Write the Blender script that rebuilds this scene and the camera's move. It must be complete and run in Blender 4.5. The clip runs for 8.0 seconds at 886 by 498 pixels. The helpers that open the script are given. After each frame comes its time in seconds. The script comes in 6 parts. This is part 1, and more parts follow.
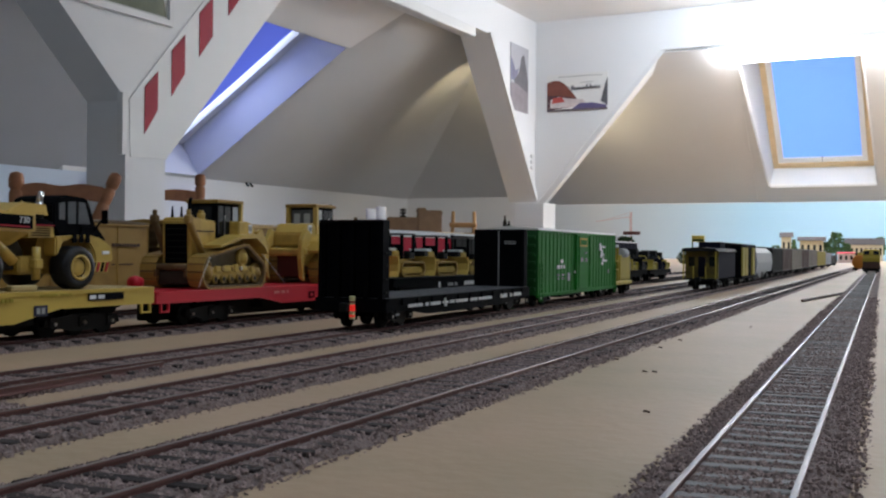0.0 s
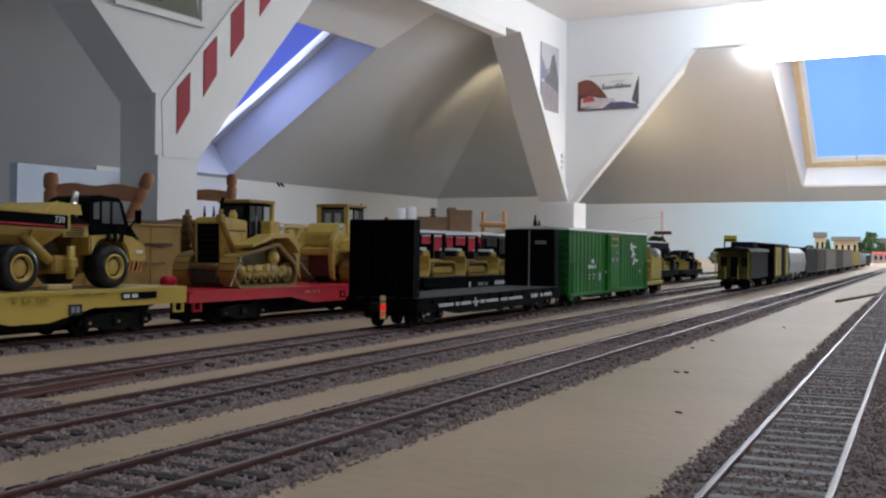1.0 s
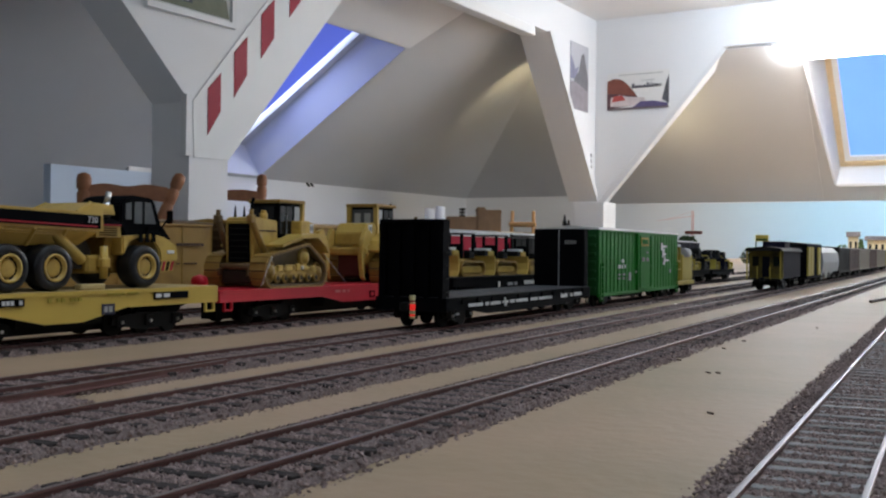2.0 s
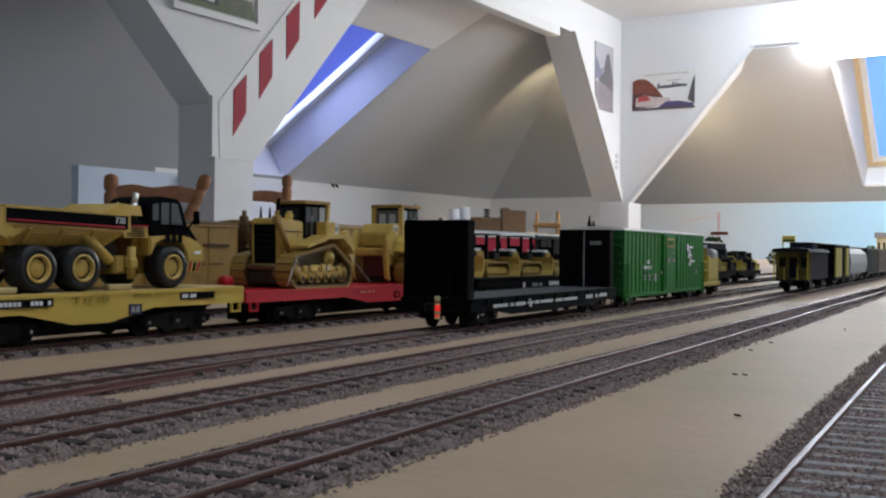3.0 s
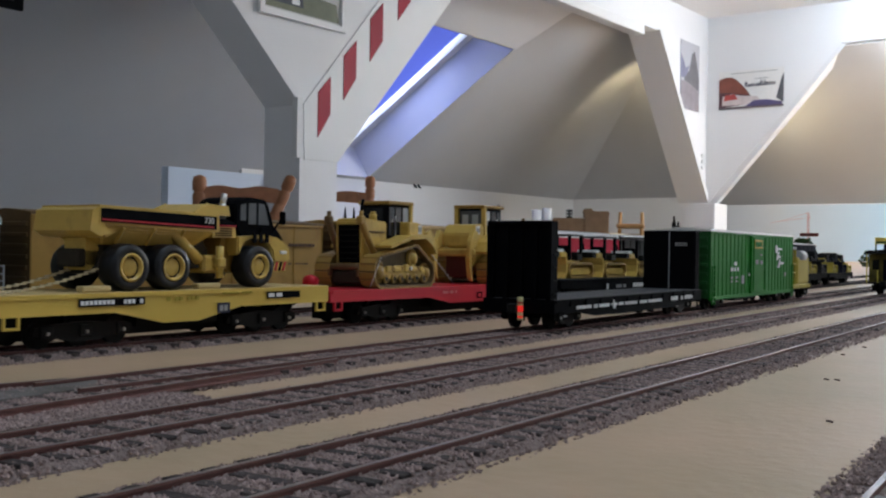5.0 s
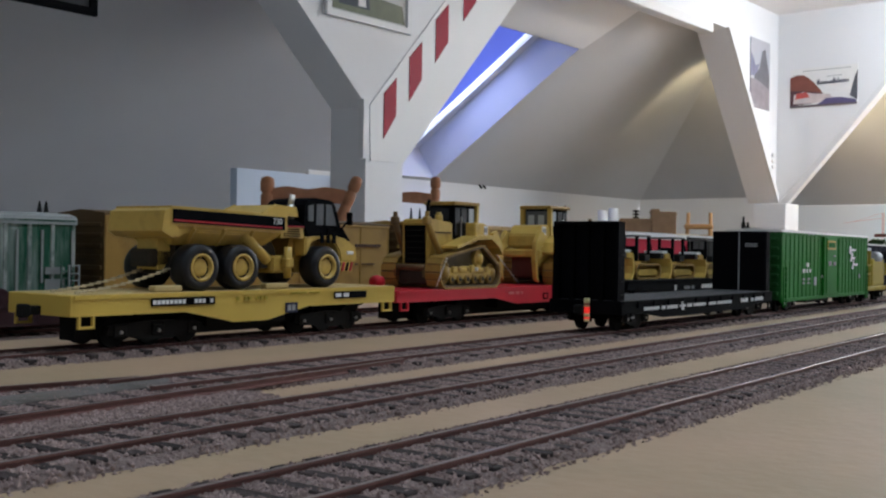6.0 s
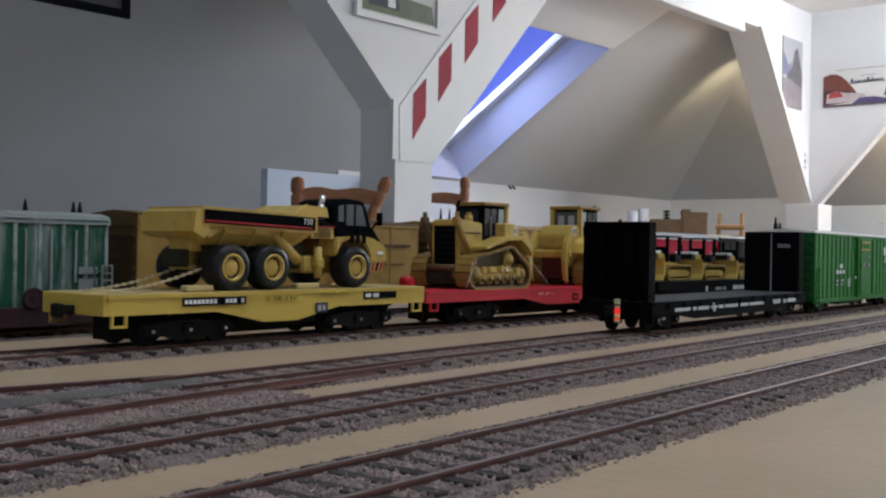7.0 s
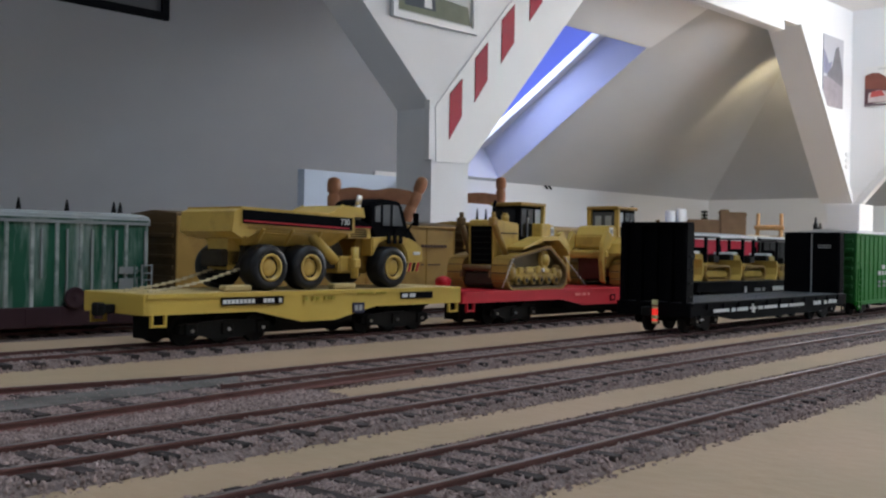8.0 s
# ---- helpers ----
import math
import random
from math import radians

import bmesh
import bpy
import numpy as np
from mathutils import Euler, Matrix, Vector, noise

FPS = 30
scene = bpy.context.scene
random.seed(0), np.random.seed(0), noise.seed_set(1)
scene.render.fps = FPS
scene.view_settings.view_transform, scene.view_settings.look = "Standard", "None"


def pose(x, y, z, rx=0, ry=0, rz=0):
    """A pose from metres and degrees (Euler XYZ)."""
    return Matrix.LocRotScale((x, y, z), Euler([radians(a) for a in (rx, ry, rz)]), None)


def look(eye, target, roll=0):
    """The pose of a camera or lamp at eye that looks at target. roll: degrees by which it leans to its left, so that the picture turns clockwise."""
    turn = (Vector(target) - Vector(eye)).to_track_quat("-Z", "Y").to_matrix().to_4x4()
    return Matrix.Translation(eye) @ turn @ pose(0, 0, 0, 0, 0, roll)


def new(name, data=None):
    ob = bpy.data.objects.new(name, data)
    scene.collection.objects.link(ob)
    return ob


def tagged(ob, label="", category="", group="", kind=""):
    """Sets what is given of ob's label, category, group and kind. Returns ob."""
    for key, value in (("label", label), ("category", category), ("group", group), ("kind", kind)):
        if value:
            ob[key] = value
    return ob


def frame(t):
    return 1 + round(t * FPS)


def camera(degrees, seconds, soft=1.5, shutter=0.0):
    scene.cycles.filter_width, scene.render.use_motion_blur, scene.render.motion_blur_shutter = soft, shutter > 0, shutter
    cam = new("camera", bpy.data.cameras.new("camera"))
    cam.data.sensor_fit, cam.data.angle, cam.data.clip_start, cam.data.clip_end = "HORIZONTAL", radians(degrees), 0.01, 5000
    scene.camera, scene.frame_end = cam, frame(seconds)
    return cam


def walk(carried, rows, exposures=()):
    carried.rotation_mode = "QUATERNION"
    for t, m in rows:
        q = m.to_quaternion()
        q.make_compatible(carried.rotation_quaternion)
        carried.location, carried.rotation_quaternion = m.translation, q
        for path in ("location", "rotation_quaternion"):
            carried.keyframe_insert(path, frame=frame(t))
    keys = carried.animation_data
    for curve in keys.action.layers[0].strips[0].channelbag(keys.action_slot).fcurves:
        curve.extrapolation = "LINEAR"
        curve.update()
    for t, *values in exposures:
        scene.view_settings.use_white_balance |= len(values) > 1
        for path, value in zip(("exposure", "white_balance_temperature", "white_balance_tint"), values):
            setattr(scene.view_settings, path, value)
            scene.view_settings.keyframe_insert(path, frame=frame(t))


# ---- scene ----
cam = camera(46.0, 8.0, soft=2.2)
EYE = 1.0
ROWS = [
    (0.0, 0.0000, 0.0000, 0.097, -0.552, 27.500),
    (0.5, -0.0001, 0.0000, 0.084, -0.540, 28.188),
    (1.0, -0.0002, -0.0001, 0.064, -0.600, 29.148),
    (1.5, -0.0003, -0.0001, 0.045, -0.595, 30.104),
    (3.0, -0.0006, -0.0003, 0.064, -0.610, 32.083),
    (3.5, -0.0007, -0.0003, 0.088, -0.671, 33.189),
    (4.0, -0.0008, -0.0004, 0.079, -0.745, 33.940),
    (5.3, -0.0012, -0.0006, 0.034, -0.845, 37.850),
    (5.5, -0.0013, -0.0006, 0.032, -0.857, 38.774),
    (6.0, -0.0014, -0.0007, 0.018, -0.900, 40.143),
    (6.5, -0.0015, -0.0008, 0.020, -0.910, 41.166),
    (7.0, -0.0016, -0.0008, 0.018, -0.971, 41.750),
    (7.2, -0.0016, -0.0008, 0.014, -0.980, 41.850),
    (7.5, -0.0018, -0.0009, -0.002, -1.026, 43.725),
    (8.0, -0.0018, -0.0009, -0.002, -1.026, 43.725),
]
walk(cam, [(t, pose(x, y, EYE, 90 + pitch, roll, yaw)) for t, x, y, pitch, roll, yaw in ROWS],
     exposures=[(0.0, -0.19), (1.5, -0.13), (4.0, -0.02), (6.0, 0.12), (8.0, 0.22)])

# ---------------------------------------------------------------- world and light
world = bpy.data.worlds.new("world")
scene.world = world
world.use_nodes = True
wn = world.node_tree
sky = wn.nodes.new("ShaderNodeTexSky")
sky.sky_type = "NISHITA"
sky.sun_disc = False
sky.sun_elevation, sky.sun_rotation = radians(35), radians(60)
wn.links.new(sky.outputs[0], wn.nodes["Background"].inputs[0])
wn.nodes["Background"].inputs[1].default_value = 0.1


# four unseen fill lamps added, and two small warm bulbs behind the corner braces
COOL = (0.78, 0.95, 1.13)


def fill_lamp(name, at, watts):
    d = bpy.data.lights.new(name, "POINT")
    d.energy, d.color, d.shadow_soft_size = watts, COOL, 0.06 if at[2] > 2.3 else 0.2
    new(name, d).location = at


fill_lamp("fill_light_corner", (-1.15, 5.30, 2.34), 23)
fill_lamp("fill_light_far", (0.30, 4.95, 1.95), 23)
fill_lamp("fill_light_near", (0.2, -1.6, 2.2), 5)
fill_lamp("fill_light_layout", (0.28, 0.50, 2.25), 16.5)


def bulb(name, eye, target, watts, spread):
    d = bpy.data.lights.new(name, "SPOT")
    d.energy, d.color, d.spot_size, d.spot_blend, d.shadow_soft_size = watts, (1.0, 0.83, 0.50), radians(spread), 0.45, 0.05
    new(name, d).matrix_world = look(eye, target)


bulb("corner_bulb_light", (-2.72, 5.66, 1.98), (-3.30, 6.75, 1.80), 6.5, 104)
bulb("far_bulb_light", (-2.22, 6.15, 1.72), (-1.75, 6.7, 1.75), 5.5, 140)

# daylight that comes in through the skylight
for nm, at, to, w, h, watts, col in (("skylight_daylight", (-3.65, 4.24, 1.943), (-3.11, 4.24, 1.104), 0.9, 0.45, 3.0, (0.42, 0.52, 1.0)),):
    d = bpy.data.lights.new(nm, "AREA")
    d.shape, d.size, d.size_y, d.energy, d.color = "RECTANGLE", w, h, watts, col
    new(nm, d).matrix_world = look(at, to)

# ---------------------------------------------------------------- materials


def mat(name, color, rough=0.6, metal=0.0, var=0.12, scale=40.0, bump=0.0, bscale=None, dirt=None, dscale=6.0, dlo=0.5, dhi=0.7,
        streak=None, emit=0.0, coat=0.0, island=0.0, objrand=0.0, spec=0.3):
    m = bpy.data.materials.new(name)
    m.use_nodes = True
    nt = m.node_tree
    N, L = nt.nodes, nt.links
    b = N["Principled BSDF"]
    b.inputs["Roughness"].default_value = rough
    b.inputs["Metallic"].default_value = metal
    b.inputs["Specular IOR Level"].default_value = spec
    b.inputs["Coat Weight"].default_value = coat
    tc = N.new("ShaderNodeTexCoord")
    n1 = N.new("ShaderNodeTexNoise")
    n1.inputs["Scale"].default_value = scale
    n1.inputs["Detail"].default_value = 6
    L.new(tc.outputs["Object"], n1.inputs["Vector"])
    mx = N.new("ShaderNodeMix")
    mx.data_type = "RGBA"
    mx.inputs[6].default_value = tuple(max(0, c * (1 - var)) for c in color) + (1,)
    mx.inputs[7].default_value = tuple(min(1, c * (1 + var)) for c in color) + (1,)
    L.new(n1.outputs["Fac"], mx.inputs[0])
    out = mx.outputs[2]
    if dirt:
        n2 = N.new("ShaderNodeTexNoise")
        n2.inputs["Scale"].default_value = dscale
        n2.inputs["Detail"].default_value = 8
        n2.inputs["Roughness"].default_value = 0.65
        mp = N.new("ShaderNodeMapping")
        if streak:
            mp.inputs["Scale"].default_value = streak
        L.new(tc.outputs["Object"], mp.inputs["Vector"])
        L.new(mp.outputs[0], n2.inputs["Vector"])
        r = N.new("ShaderNodeMapRange")
        r.inputs[1].default_value, r.inputs[2].default_value = dlo, dhi
        L.new(n2.outputs["Fac"], r.inputs[0])
        m2 = N.new("ShaderNodeMix")
        m2.data_type = "RGBA"
        m2.inputs[7].default_value = (*dirt, 1)
        L.new(r.outputs[0], m2.inputs[0])
        L.new(out, m2.inputs[6])
        out = m2.outputs[2]
    if island or objrand:
        g = N.new("ShaderNodeNewGeometry" if island else "ShaderNodeObjectInfo")
        src = g.outputs["Random Per Island"] if island else g.outputs["Random"]
        r = N.new("ShaderNodeMapRange")
        k = island or objrand
        r.inputs[3].default_value, r.inputs[4].default_value = 1 - k, 1 + k
        L.new(src, r.inputs[0])
        h = N.new("ShaderNodeHueSaturation")
        L.new(r.outputs[0], h.inputs["Value"])
        L.new(out, h.inputs["Color"])
        out = h.outputs[0]
    L.new(out, b.inputs["Base Color"])
    if emit:
        L.new(out, b.inputs["Emission Color"])
        b.inputs["Emission Strength"].default_value = emit
    if bump:
        n3 = N.new("ShaderNodeTexNoise")
        n3.inputs["Scale"].default_value = bscale or scale * 3
        n3.inputs["Detail"].default_value = 5
        L.new(tc.outputs["Object"], n3.inputs["Vector"])
        bp = N.new("ShaderNodeBump")
        bp.inputs["Strength"].default_value = bump
        bp.inputs["Distance"].default_value = 0.002
        L.new(n3.outputs["Fac"], bp.inputs["Height"])
        L.new(bp.outputs[0], b.inputs["Normal"])
    return m


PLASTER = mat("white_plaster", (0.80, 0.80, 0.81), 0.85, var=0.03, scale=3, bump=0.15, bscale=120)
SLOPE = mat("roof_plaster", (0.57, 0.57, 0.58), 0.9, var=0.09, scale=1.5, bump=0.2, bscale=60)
TRIM = mat("white_trim_paint", (0.76, 0.76, 0.76), 0.5, var=0.03, scale=8)
REDPAINT = mat("red_stripe_paint", (0.32, 0.004, 0.024), 0.6, var=0.08, scale=30)
PINE = mat("pine_frame", (0.62, 0.47, 0.28), 0.45, var=0.15, scale=25)
CHAIRWOOD = mat("chair_wood", (0.31, 0.128, 0.058), 0.42, var=0.30, scale=45, coat=0.12)
# both blinds glow by emission for daylight behind them, the second copy shaded
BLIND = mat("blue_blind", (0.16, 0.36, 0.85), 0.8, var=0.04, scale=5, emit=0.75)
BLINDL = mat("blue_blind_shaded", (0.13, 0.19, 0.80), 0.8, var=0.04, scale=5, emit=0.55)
DAY = mat("bright_sky", (0.8, 0.9, 1.0), 0.8, var=0.0, emit=4.0)
BOARD = mat("tan_painted_board", (0.475, 0.328, 0.218), 0.55, var=0.10, scale=9, bump=0.12, bscale=260,
            dirt=(0.33, 0.26, 0.15), dscale=7, dlo=0.42, dhi=0.8)
BED = mat("ballast_bed", (0.262, 0.197, 0.180), 0.95, var=0.45, scale=900, bump=0.9, bscale=1100)
STONE = mat("ballast_stone", (0.335, 0.250, 0.230), 0.95, var=0.25, scale=800, island=0.28, spec=0.1)
RAILSIDE = mat("rusty_rail", (0.16, 0.072, 0.062), 0.6, metal=0.2, var=0.2, scale=300)
RAILTOP = mat("polished_rail_head", (0.22, 0.19, 0.20), 0.42, metal=0.35, var=0.35, scale=60)
TIE = mat("dark_tie", (0.050, 0.036, 0.034), 0.75, var=0.3, scale=500, bump=0.3, objrand=0.35)
RAILDULL = mat("worn_rail_head", (0.24, 0.19, 0.18), 0.36, metal=0.8, var=0.3, scale=150)
STRIP = mat("grey_weathered_card", (0.17, 0.15, 0.14), 0.9, var=0.3, scale=120, bump=0.3, dirt=(0.08, 0.07, 0.06), dscale=60, dlo=0.45, dhi=0.7)
TIEGREY = mat("weathered_tie", (0.30, 0.28, 0.27), 0.8, var=0.3, scale=500, bump=0.3, objrand=0.3)
CATYEL = mat("machine_yellow", (0.575, 0.385, 0.092), 0.28, var=0.14, scale=260, dirt=(0.33, 0.20, 0.04), dscale=75, dlo=0.52, dhi=0.80)
SHOE = mat("worn_track_steel", (0.16, 0.10, 0.045), 0.6, metal=0.2, var=0.3, scale=300)
# dark steel that carries the shade under and between machine parts in its colour
SHADOWED = mat("shaded_dark_steel", (0.035, 0.027, 0.018), 0.7, var=0.3, scale=300)
# darker olive gold for the plate inside each track
OLIVEGOLD = mat("dark_olive_gold", (0.085, 0.058, 0.018), 0.65, var=0.4, scale=300)
MUSTARD = mat("mustard_side", (0.36, 0.21, 0.05), 0.5, var=0.15, scale=90, dirt=(0.16, 0.08, 0.02), dscale=40, dlo=0.5, dhi=0.8)
MUSTEND = mat("brown_car_end", (0.10, 0.055, 0.018), 0.6, var=0.2, scale=90)
REDBROWN = mat("red_brown_housing", (0.09, 0.022, 0.018), 0.5, var=0.2, scale=150)
CATDIRTY = mat("soiled_machine_yellow", (0.36, 0.22, 0.05), 0.42, var=0.2, scale=200, dirt=(0.22, 0.12, 0.035), dscale=70, dlo=0.45, dhi=0.8)
FLATYEL = mat("flatcar_yellow", (0.62, 0.43, 0.085), 0.4, var=0.05, scale=90, dirt=(0.50, 0.30, 0.03), dscale=40, dlo=0.6, dhi=0.9)
DECKWOOD = mat("deck_planking", (0.56, 0.42, 0.19), 0.65, var=0.2, scale=150)
FLATRED = mat("flatcar_red", (0.56, 0.018, 0.035), 0.4, var=0.08, scale=90)
BLACK = mat("black_paint", (0.004, 0.004, 0.005), 0.7, var=0.2, scale=100, spec=0.025)
SOOT = mat("grimy_black", (0.007, 0.0065, 0.006), 0.75, var=0.3, scale=200, spec=0.2)
DKDECK = mat("grey_deck", (0.055, 0.056, 0.06), 0.7, var=0.2, scale=200)
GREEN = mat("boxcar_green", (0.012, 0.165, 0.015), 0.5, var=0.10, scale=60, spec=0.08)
# green of the ends, darkened because they face away from the light
GREENDK = mat("boxcar_green_shaded", (0.010, 0.085, 0.016), 0.5, var=0.1, scale=60)
OLDGREEN = mat("weathered_green", (0.010, 0.085, 0.045), 0.7, var=0.2, scale=120, dirt=(0.29, 0.33, 0.31), dscale=75, dlo=0.46, dhi=0.68, streak=(1.6, 1, 0.20))
OLDRIB = mat("chalky_rib", (0.16, 0.20, 0.18), 0.75, var=0.3, scale=200, dirt=(0.42, 0.44, 0.42), dscale=90, dlo=0.40, dhi=0.6)
OLDROOF = mat("weathered_grey_roof", (0.25, 0.265, 0.26), 0.7, var=0.3, scale=150, dirt=(0.40, 0.41, 0.40), dscale=45, dlo=0.52, dhi=0.75)
MAROON = mat("maroon_underframe", (0.034, 0.012, 0.016), 0.7, var=0.2, scale=150)
WHITEP = mat("white_lettering", (0.75, 0.75, 0.74), 0.6, var=0.03)
GREYP = mat("grey_lettering", (0.33, 0.33, 0.33), 0.6, var=0.03)
DARKP = mat("dark_lettering", (0.03, 0.03, 0.06), 0.6, var=0.03)
REDLINE = mat("red_lettering", (0.45, 0.02, 0.03), 0.5, var=0.03)
RUBBER = mat("tyre_rubber", (0.009, 0.009, 0.011), 0.42, var=0.2, scale=300)
GLASSDK = mat("dark_cab_glass", (0.012, 0.013, 0.015), 0.12, var=0.05)
# pale and grey cab glass have window reflections put into their colour
GLASSLT = mat("pale_reflection_glass", (0.45, 0.47, 0.48), 0.15, var=0.2, scale=200)
GLASSMID = mat("grey_cab_glass", (0.11, 0.115, 0.12), 0.1, var=0.2, scale=200)
STEEL = mat("bright_steel", (0.62, 0.60, 0.57), 0.28, metal=1.0, var=0.1, scale=200)
BRASS = mat("brass_chain", (0.56, 0.47, 0.30), 0.4, metal=0.5, var=0.1, scale=300)
MARKER = mat("pale_marker_tape", (0.80, 0.74, 0.38), 0.5, var=0.1, scale=300)
LAMPRED = mat("lit_red_marker", (1.0, 0.04, 0.03), 0.4, var=0.0, emit=0.5)
ORANGE = mat("orange_paint", (0.60, 0.22, 0.03), 0.45, var=0.1, scale=60)
BROWNCAR = mat("boxcar_brown", (0.085, 0.045, 0.035), 0.65, var=0.25, scale=60)
GREYCAR = mat("hopper_grey", (0.33, 0.34, 0.35), 0.5, var=0.1, scale=60)
TANCAR = mat("pale_weathered_car", (0.23, 0.195, 0.155), 0.65, var=0.2, scale=60)
NAVY = mat("navy_paint", (0.011, 0.011, 0.022), 0.8, var=0.15, scale=60, spec=0.05)
OLIVE = mat("olive_yellow", (0.40, 0.31, 0.04), 0.65, var=0.15, scale=60)
OLIVEDK = mat("dark_olive", (0.20, 0.155, 0.02), 0.7, var=0.3, scale=80, dirt=(0.05, 0.04, 0.02), dscale=90, dlo=0.4, dhi=0.65)
CREAM = mat("cream_wall", (0.50, 0.42, 0.27), 0.75, var=0.20, scale=30)
ROOFGREY = mat("slate_grey_roof", (0.095, 0.085, 0.085), 0.7, var=0.15, scale=60)
LEAF = mat("model_foliage", (0.036, 0.075, 0.022), 0.85, var=0.4, scale=60, island=0.5)
BARK = mat("bark", (0.10, 0.07, 0.05), 0.9, var=0.3, scale=80)
CRANERED = mat("crane_red", (0.58, 0.20, 0.17), 0.5, var=0.05)
SIGNYEL = mat("sign_yellow", (0.62, 0.52, 0.10), 0.5, var=0.05)
CRATE = mat("crate_wood", (0.17, 0.105, 0.06), 0.8, var=0.35, scale=22)
STOOLWOOD = mat("stool_wood", (0.40, 0.22, 0.09), 0.5, var=0.2, scale=30)
PALEBLUE = mat("pale_blue_panel", (0.60, 0.68, 0.80), 0.7, var=0.03, scale=6)
# unseen floor, lightened so that it bounces light onto the roof slopes
FLOORM = mat("bounce_floor", (0.56, 0.545, 0.53), 0.5, var=0.15, scale=5)
GLASSM = bpy.data.materials.new("window_glass")
GLASSM.use_nodes = True
gb = GLASSM.node_tree.nodes["Principled BSDF"]
gb.inputs["Transmission Weight"].default_value, gb.inputs["Roughness"].default_value = 1.0, 0.02

# ---------------------------------------------------------------- builders


def thing(name, m, label, category, group="", kind=""):
    ob = new(name)
    ob.empty_display_size = 0.02
    ob.matrix_world = m
    return tagged(ob, label, category, group, kind)


def part(name, bm, material, parent, label=""):
    me = bpy.data.meshes.new(name)
    bm.to_mesh(me)
    bm.free()
    for m in (material if isinstance(material, (list, tuple)) else [material]):
        me.materials.append(m)
    ob = new(name, me)
    ob.parent = parent
    return tagged(ob, label) if label else ob


def solid(name, bm, material, label, category, kind="structure", m=None):
    """A piece of the setting or a one-mesh thing, in world coordinates or at m."""
    me = bpy.data.meshes.new(name)
    bm.to_mesh(me)
    bm.free()
    for q in (material if isinstance(material, (list, tuple)) else [material]):
        me.materials.append(q)
    ob = new(name, me)
    if m is not None:
        ob.matrix_world = m
    return tagged(ob, label, category, "", kind)


def box(bm, x0, x1, y0, y1, z0, z1, bev=0.0, seg=1, m=None):
    mm = Matrix.Translation(((x0 + x1) / 2, (y0 + y1) / 2, (z0 + z1) / 2)) @ Matrix.Diagonal((abs(x1 - x0), abs(y1 - y0), abs(z1 - z0), 1))
    r = bmesh.ops.create_cube(bm, size=1, matrix=(m @ mm) if m is not None else mm)
    if bev:
        es = list({e for v in r["verts"] for e in v.link_edges})
        bmesh.ops.bevel(bm, geom=es, offset=bev, segments=seg, affect="EDGES", profile=0.6)
    return bm


def prism(bm, pts, lo, hi, axis="y", mi=0):
    """A polygon, in the plane across axis, drawn out from lo to hi."""
    def at(a, b, c):
        return {"y": (a, c, b), "x": (c, a, b), "z": (a, b, c)}[axis]
    lo_v = [bm.verts.new(at(a, b, lo)) for a, b in pts]
    hi_v = [bm.verts.new(at(a, b, hi)) for a, b in pts]
    fs = [bm.faces.new(lo_v), bm.faces.new(hi_v[::-1])]
    n = len(pts)
    for i in range(n):
        fs.append(bm.faces.new((lo_v[i], hi_v[i], hi_v[(i + 1) % n], lo_v[(i + 1) % n])))
    for f in fs:
        f.material_index = mi
    bmesh.ops.recalc_face_normals(bm, faces=fs)
    return bm


def rod(bm, a, b, r, seg=8, r2=None):
    a, b = Vector(a), Vector(b)
    d = b - a
    q = d.to_track_quat("Z", "Y").to_matrix().to_4x4()
    res = bmesh.ops.create_cone(bm, cap_ends=True, segments=seg, radius1=r, radius2=r if r2 is None else r2, depth=d.length,
                                matrix=Matrix.Translation((a + b) / 2) @ q)
    for f in {f for v in res["verts"] for f in v.link_faces}:
        f.smooth = len(f.verts) == 4 and seg > 6
    return bm


def lathe(bm, prof, m, seg=20):
    """A turned shape: (radius, height) pairs round the z axis of m."""
    rings = []
    for r, z in prof:
        rings.append([bm.verts.new(m @ Vector((r * math.cos(2 * math.pi * i / seg), r * math.sin(2 * math.pi * i / seg), z))) for i in range(seg)])
    for p, q in zip(rings, rings[1:]):
        for i in range(seg):
            f = bm.faces.new((p[i], p[(i + 1) % seg], q[(i + 1) % seg], q[i]))
            f.smooth = True
    bm.faces.new(rings[0][::-1])
    bm.faces.new(rings[-1])
    return bm


def bars(bm, x0, x1, y, z0, z1, n, rnd, gap=0.35, thick=0.0002):
    """A row of small blocks in place of lettering on a side that faces -y."""
    step = (x1 - x0) / n
    for i in range(n):
        if rnd.random() < 0.12:
            continue
        a = x0 + i * step
        box(bm, a, a + step * (1 - gap), y - thick, y + 0.0002, z0, z1)
    return bm


B = bmesh.new
LAY = Matrix.Translation((0, 0, EYE)) @ Matrix.Rotation(radians(94), 4, "Z")   # along the tracks, leftwards, up from the eye
RAIL, GROUND = -0.036, -0.0392


def track_matrix(x, angle):
    """The line of a track: where it passes the eye, and its bearing."""
    return Matrix.Translation((x, 0, EYE + RAIL)) @ Matrix.Rotation(radians(angle), 4, "Z")


T0 = track_matrix(-0.4089, 93.27)
T1 = track_matrix(-0.3214, 93.40)
T2 = track_matrix(-0.2266, 94.30)
T3 = track_matrix(-0.1695, 94.40)
T4 = track_matrix(-0.1145, 93.90)
T5 = track_matrix(-0.0209, 94.64)

# ---------------------------------------------------------------- the room
XL, YF, TH = -2.47, 5.96, 0.17
CEIL, FLOOR = 2.41, 0.2
KX, KZL = -4.046, 1.405       # knee wall on the long side
KY, KZF = 7.24, 1.349         # knee wall on the far side
LX = -4.75
PITCH = 0.649                 # rise of both roof slopes


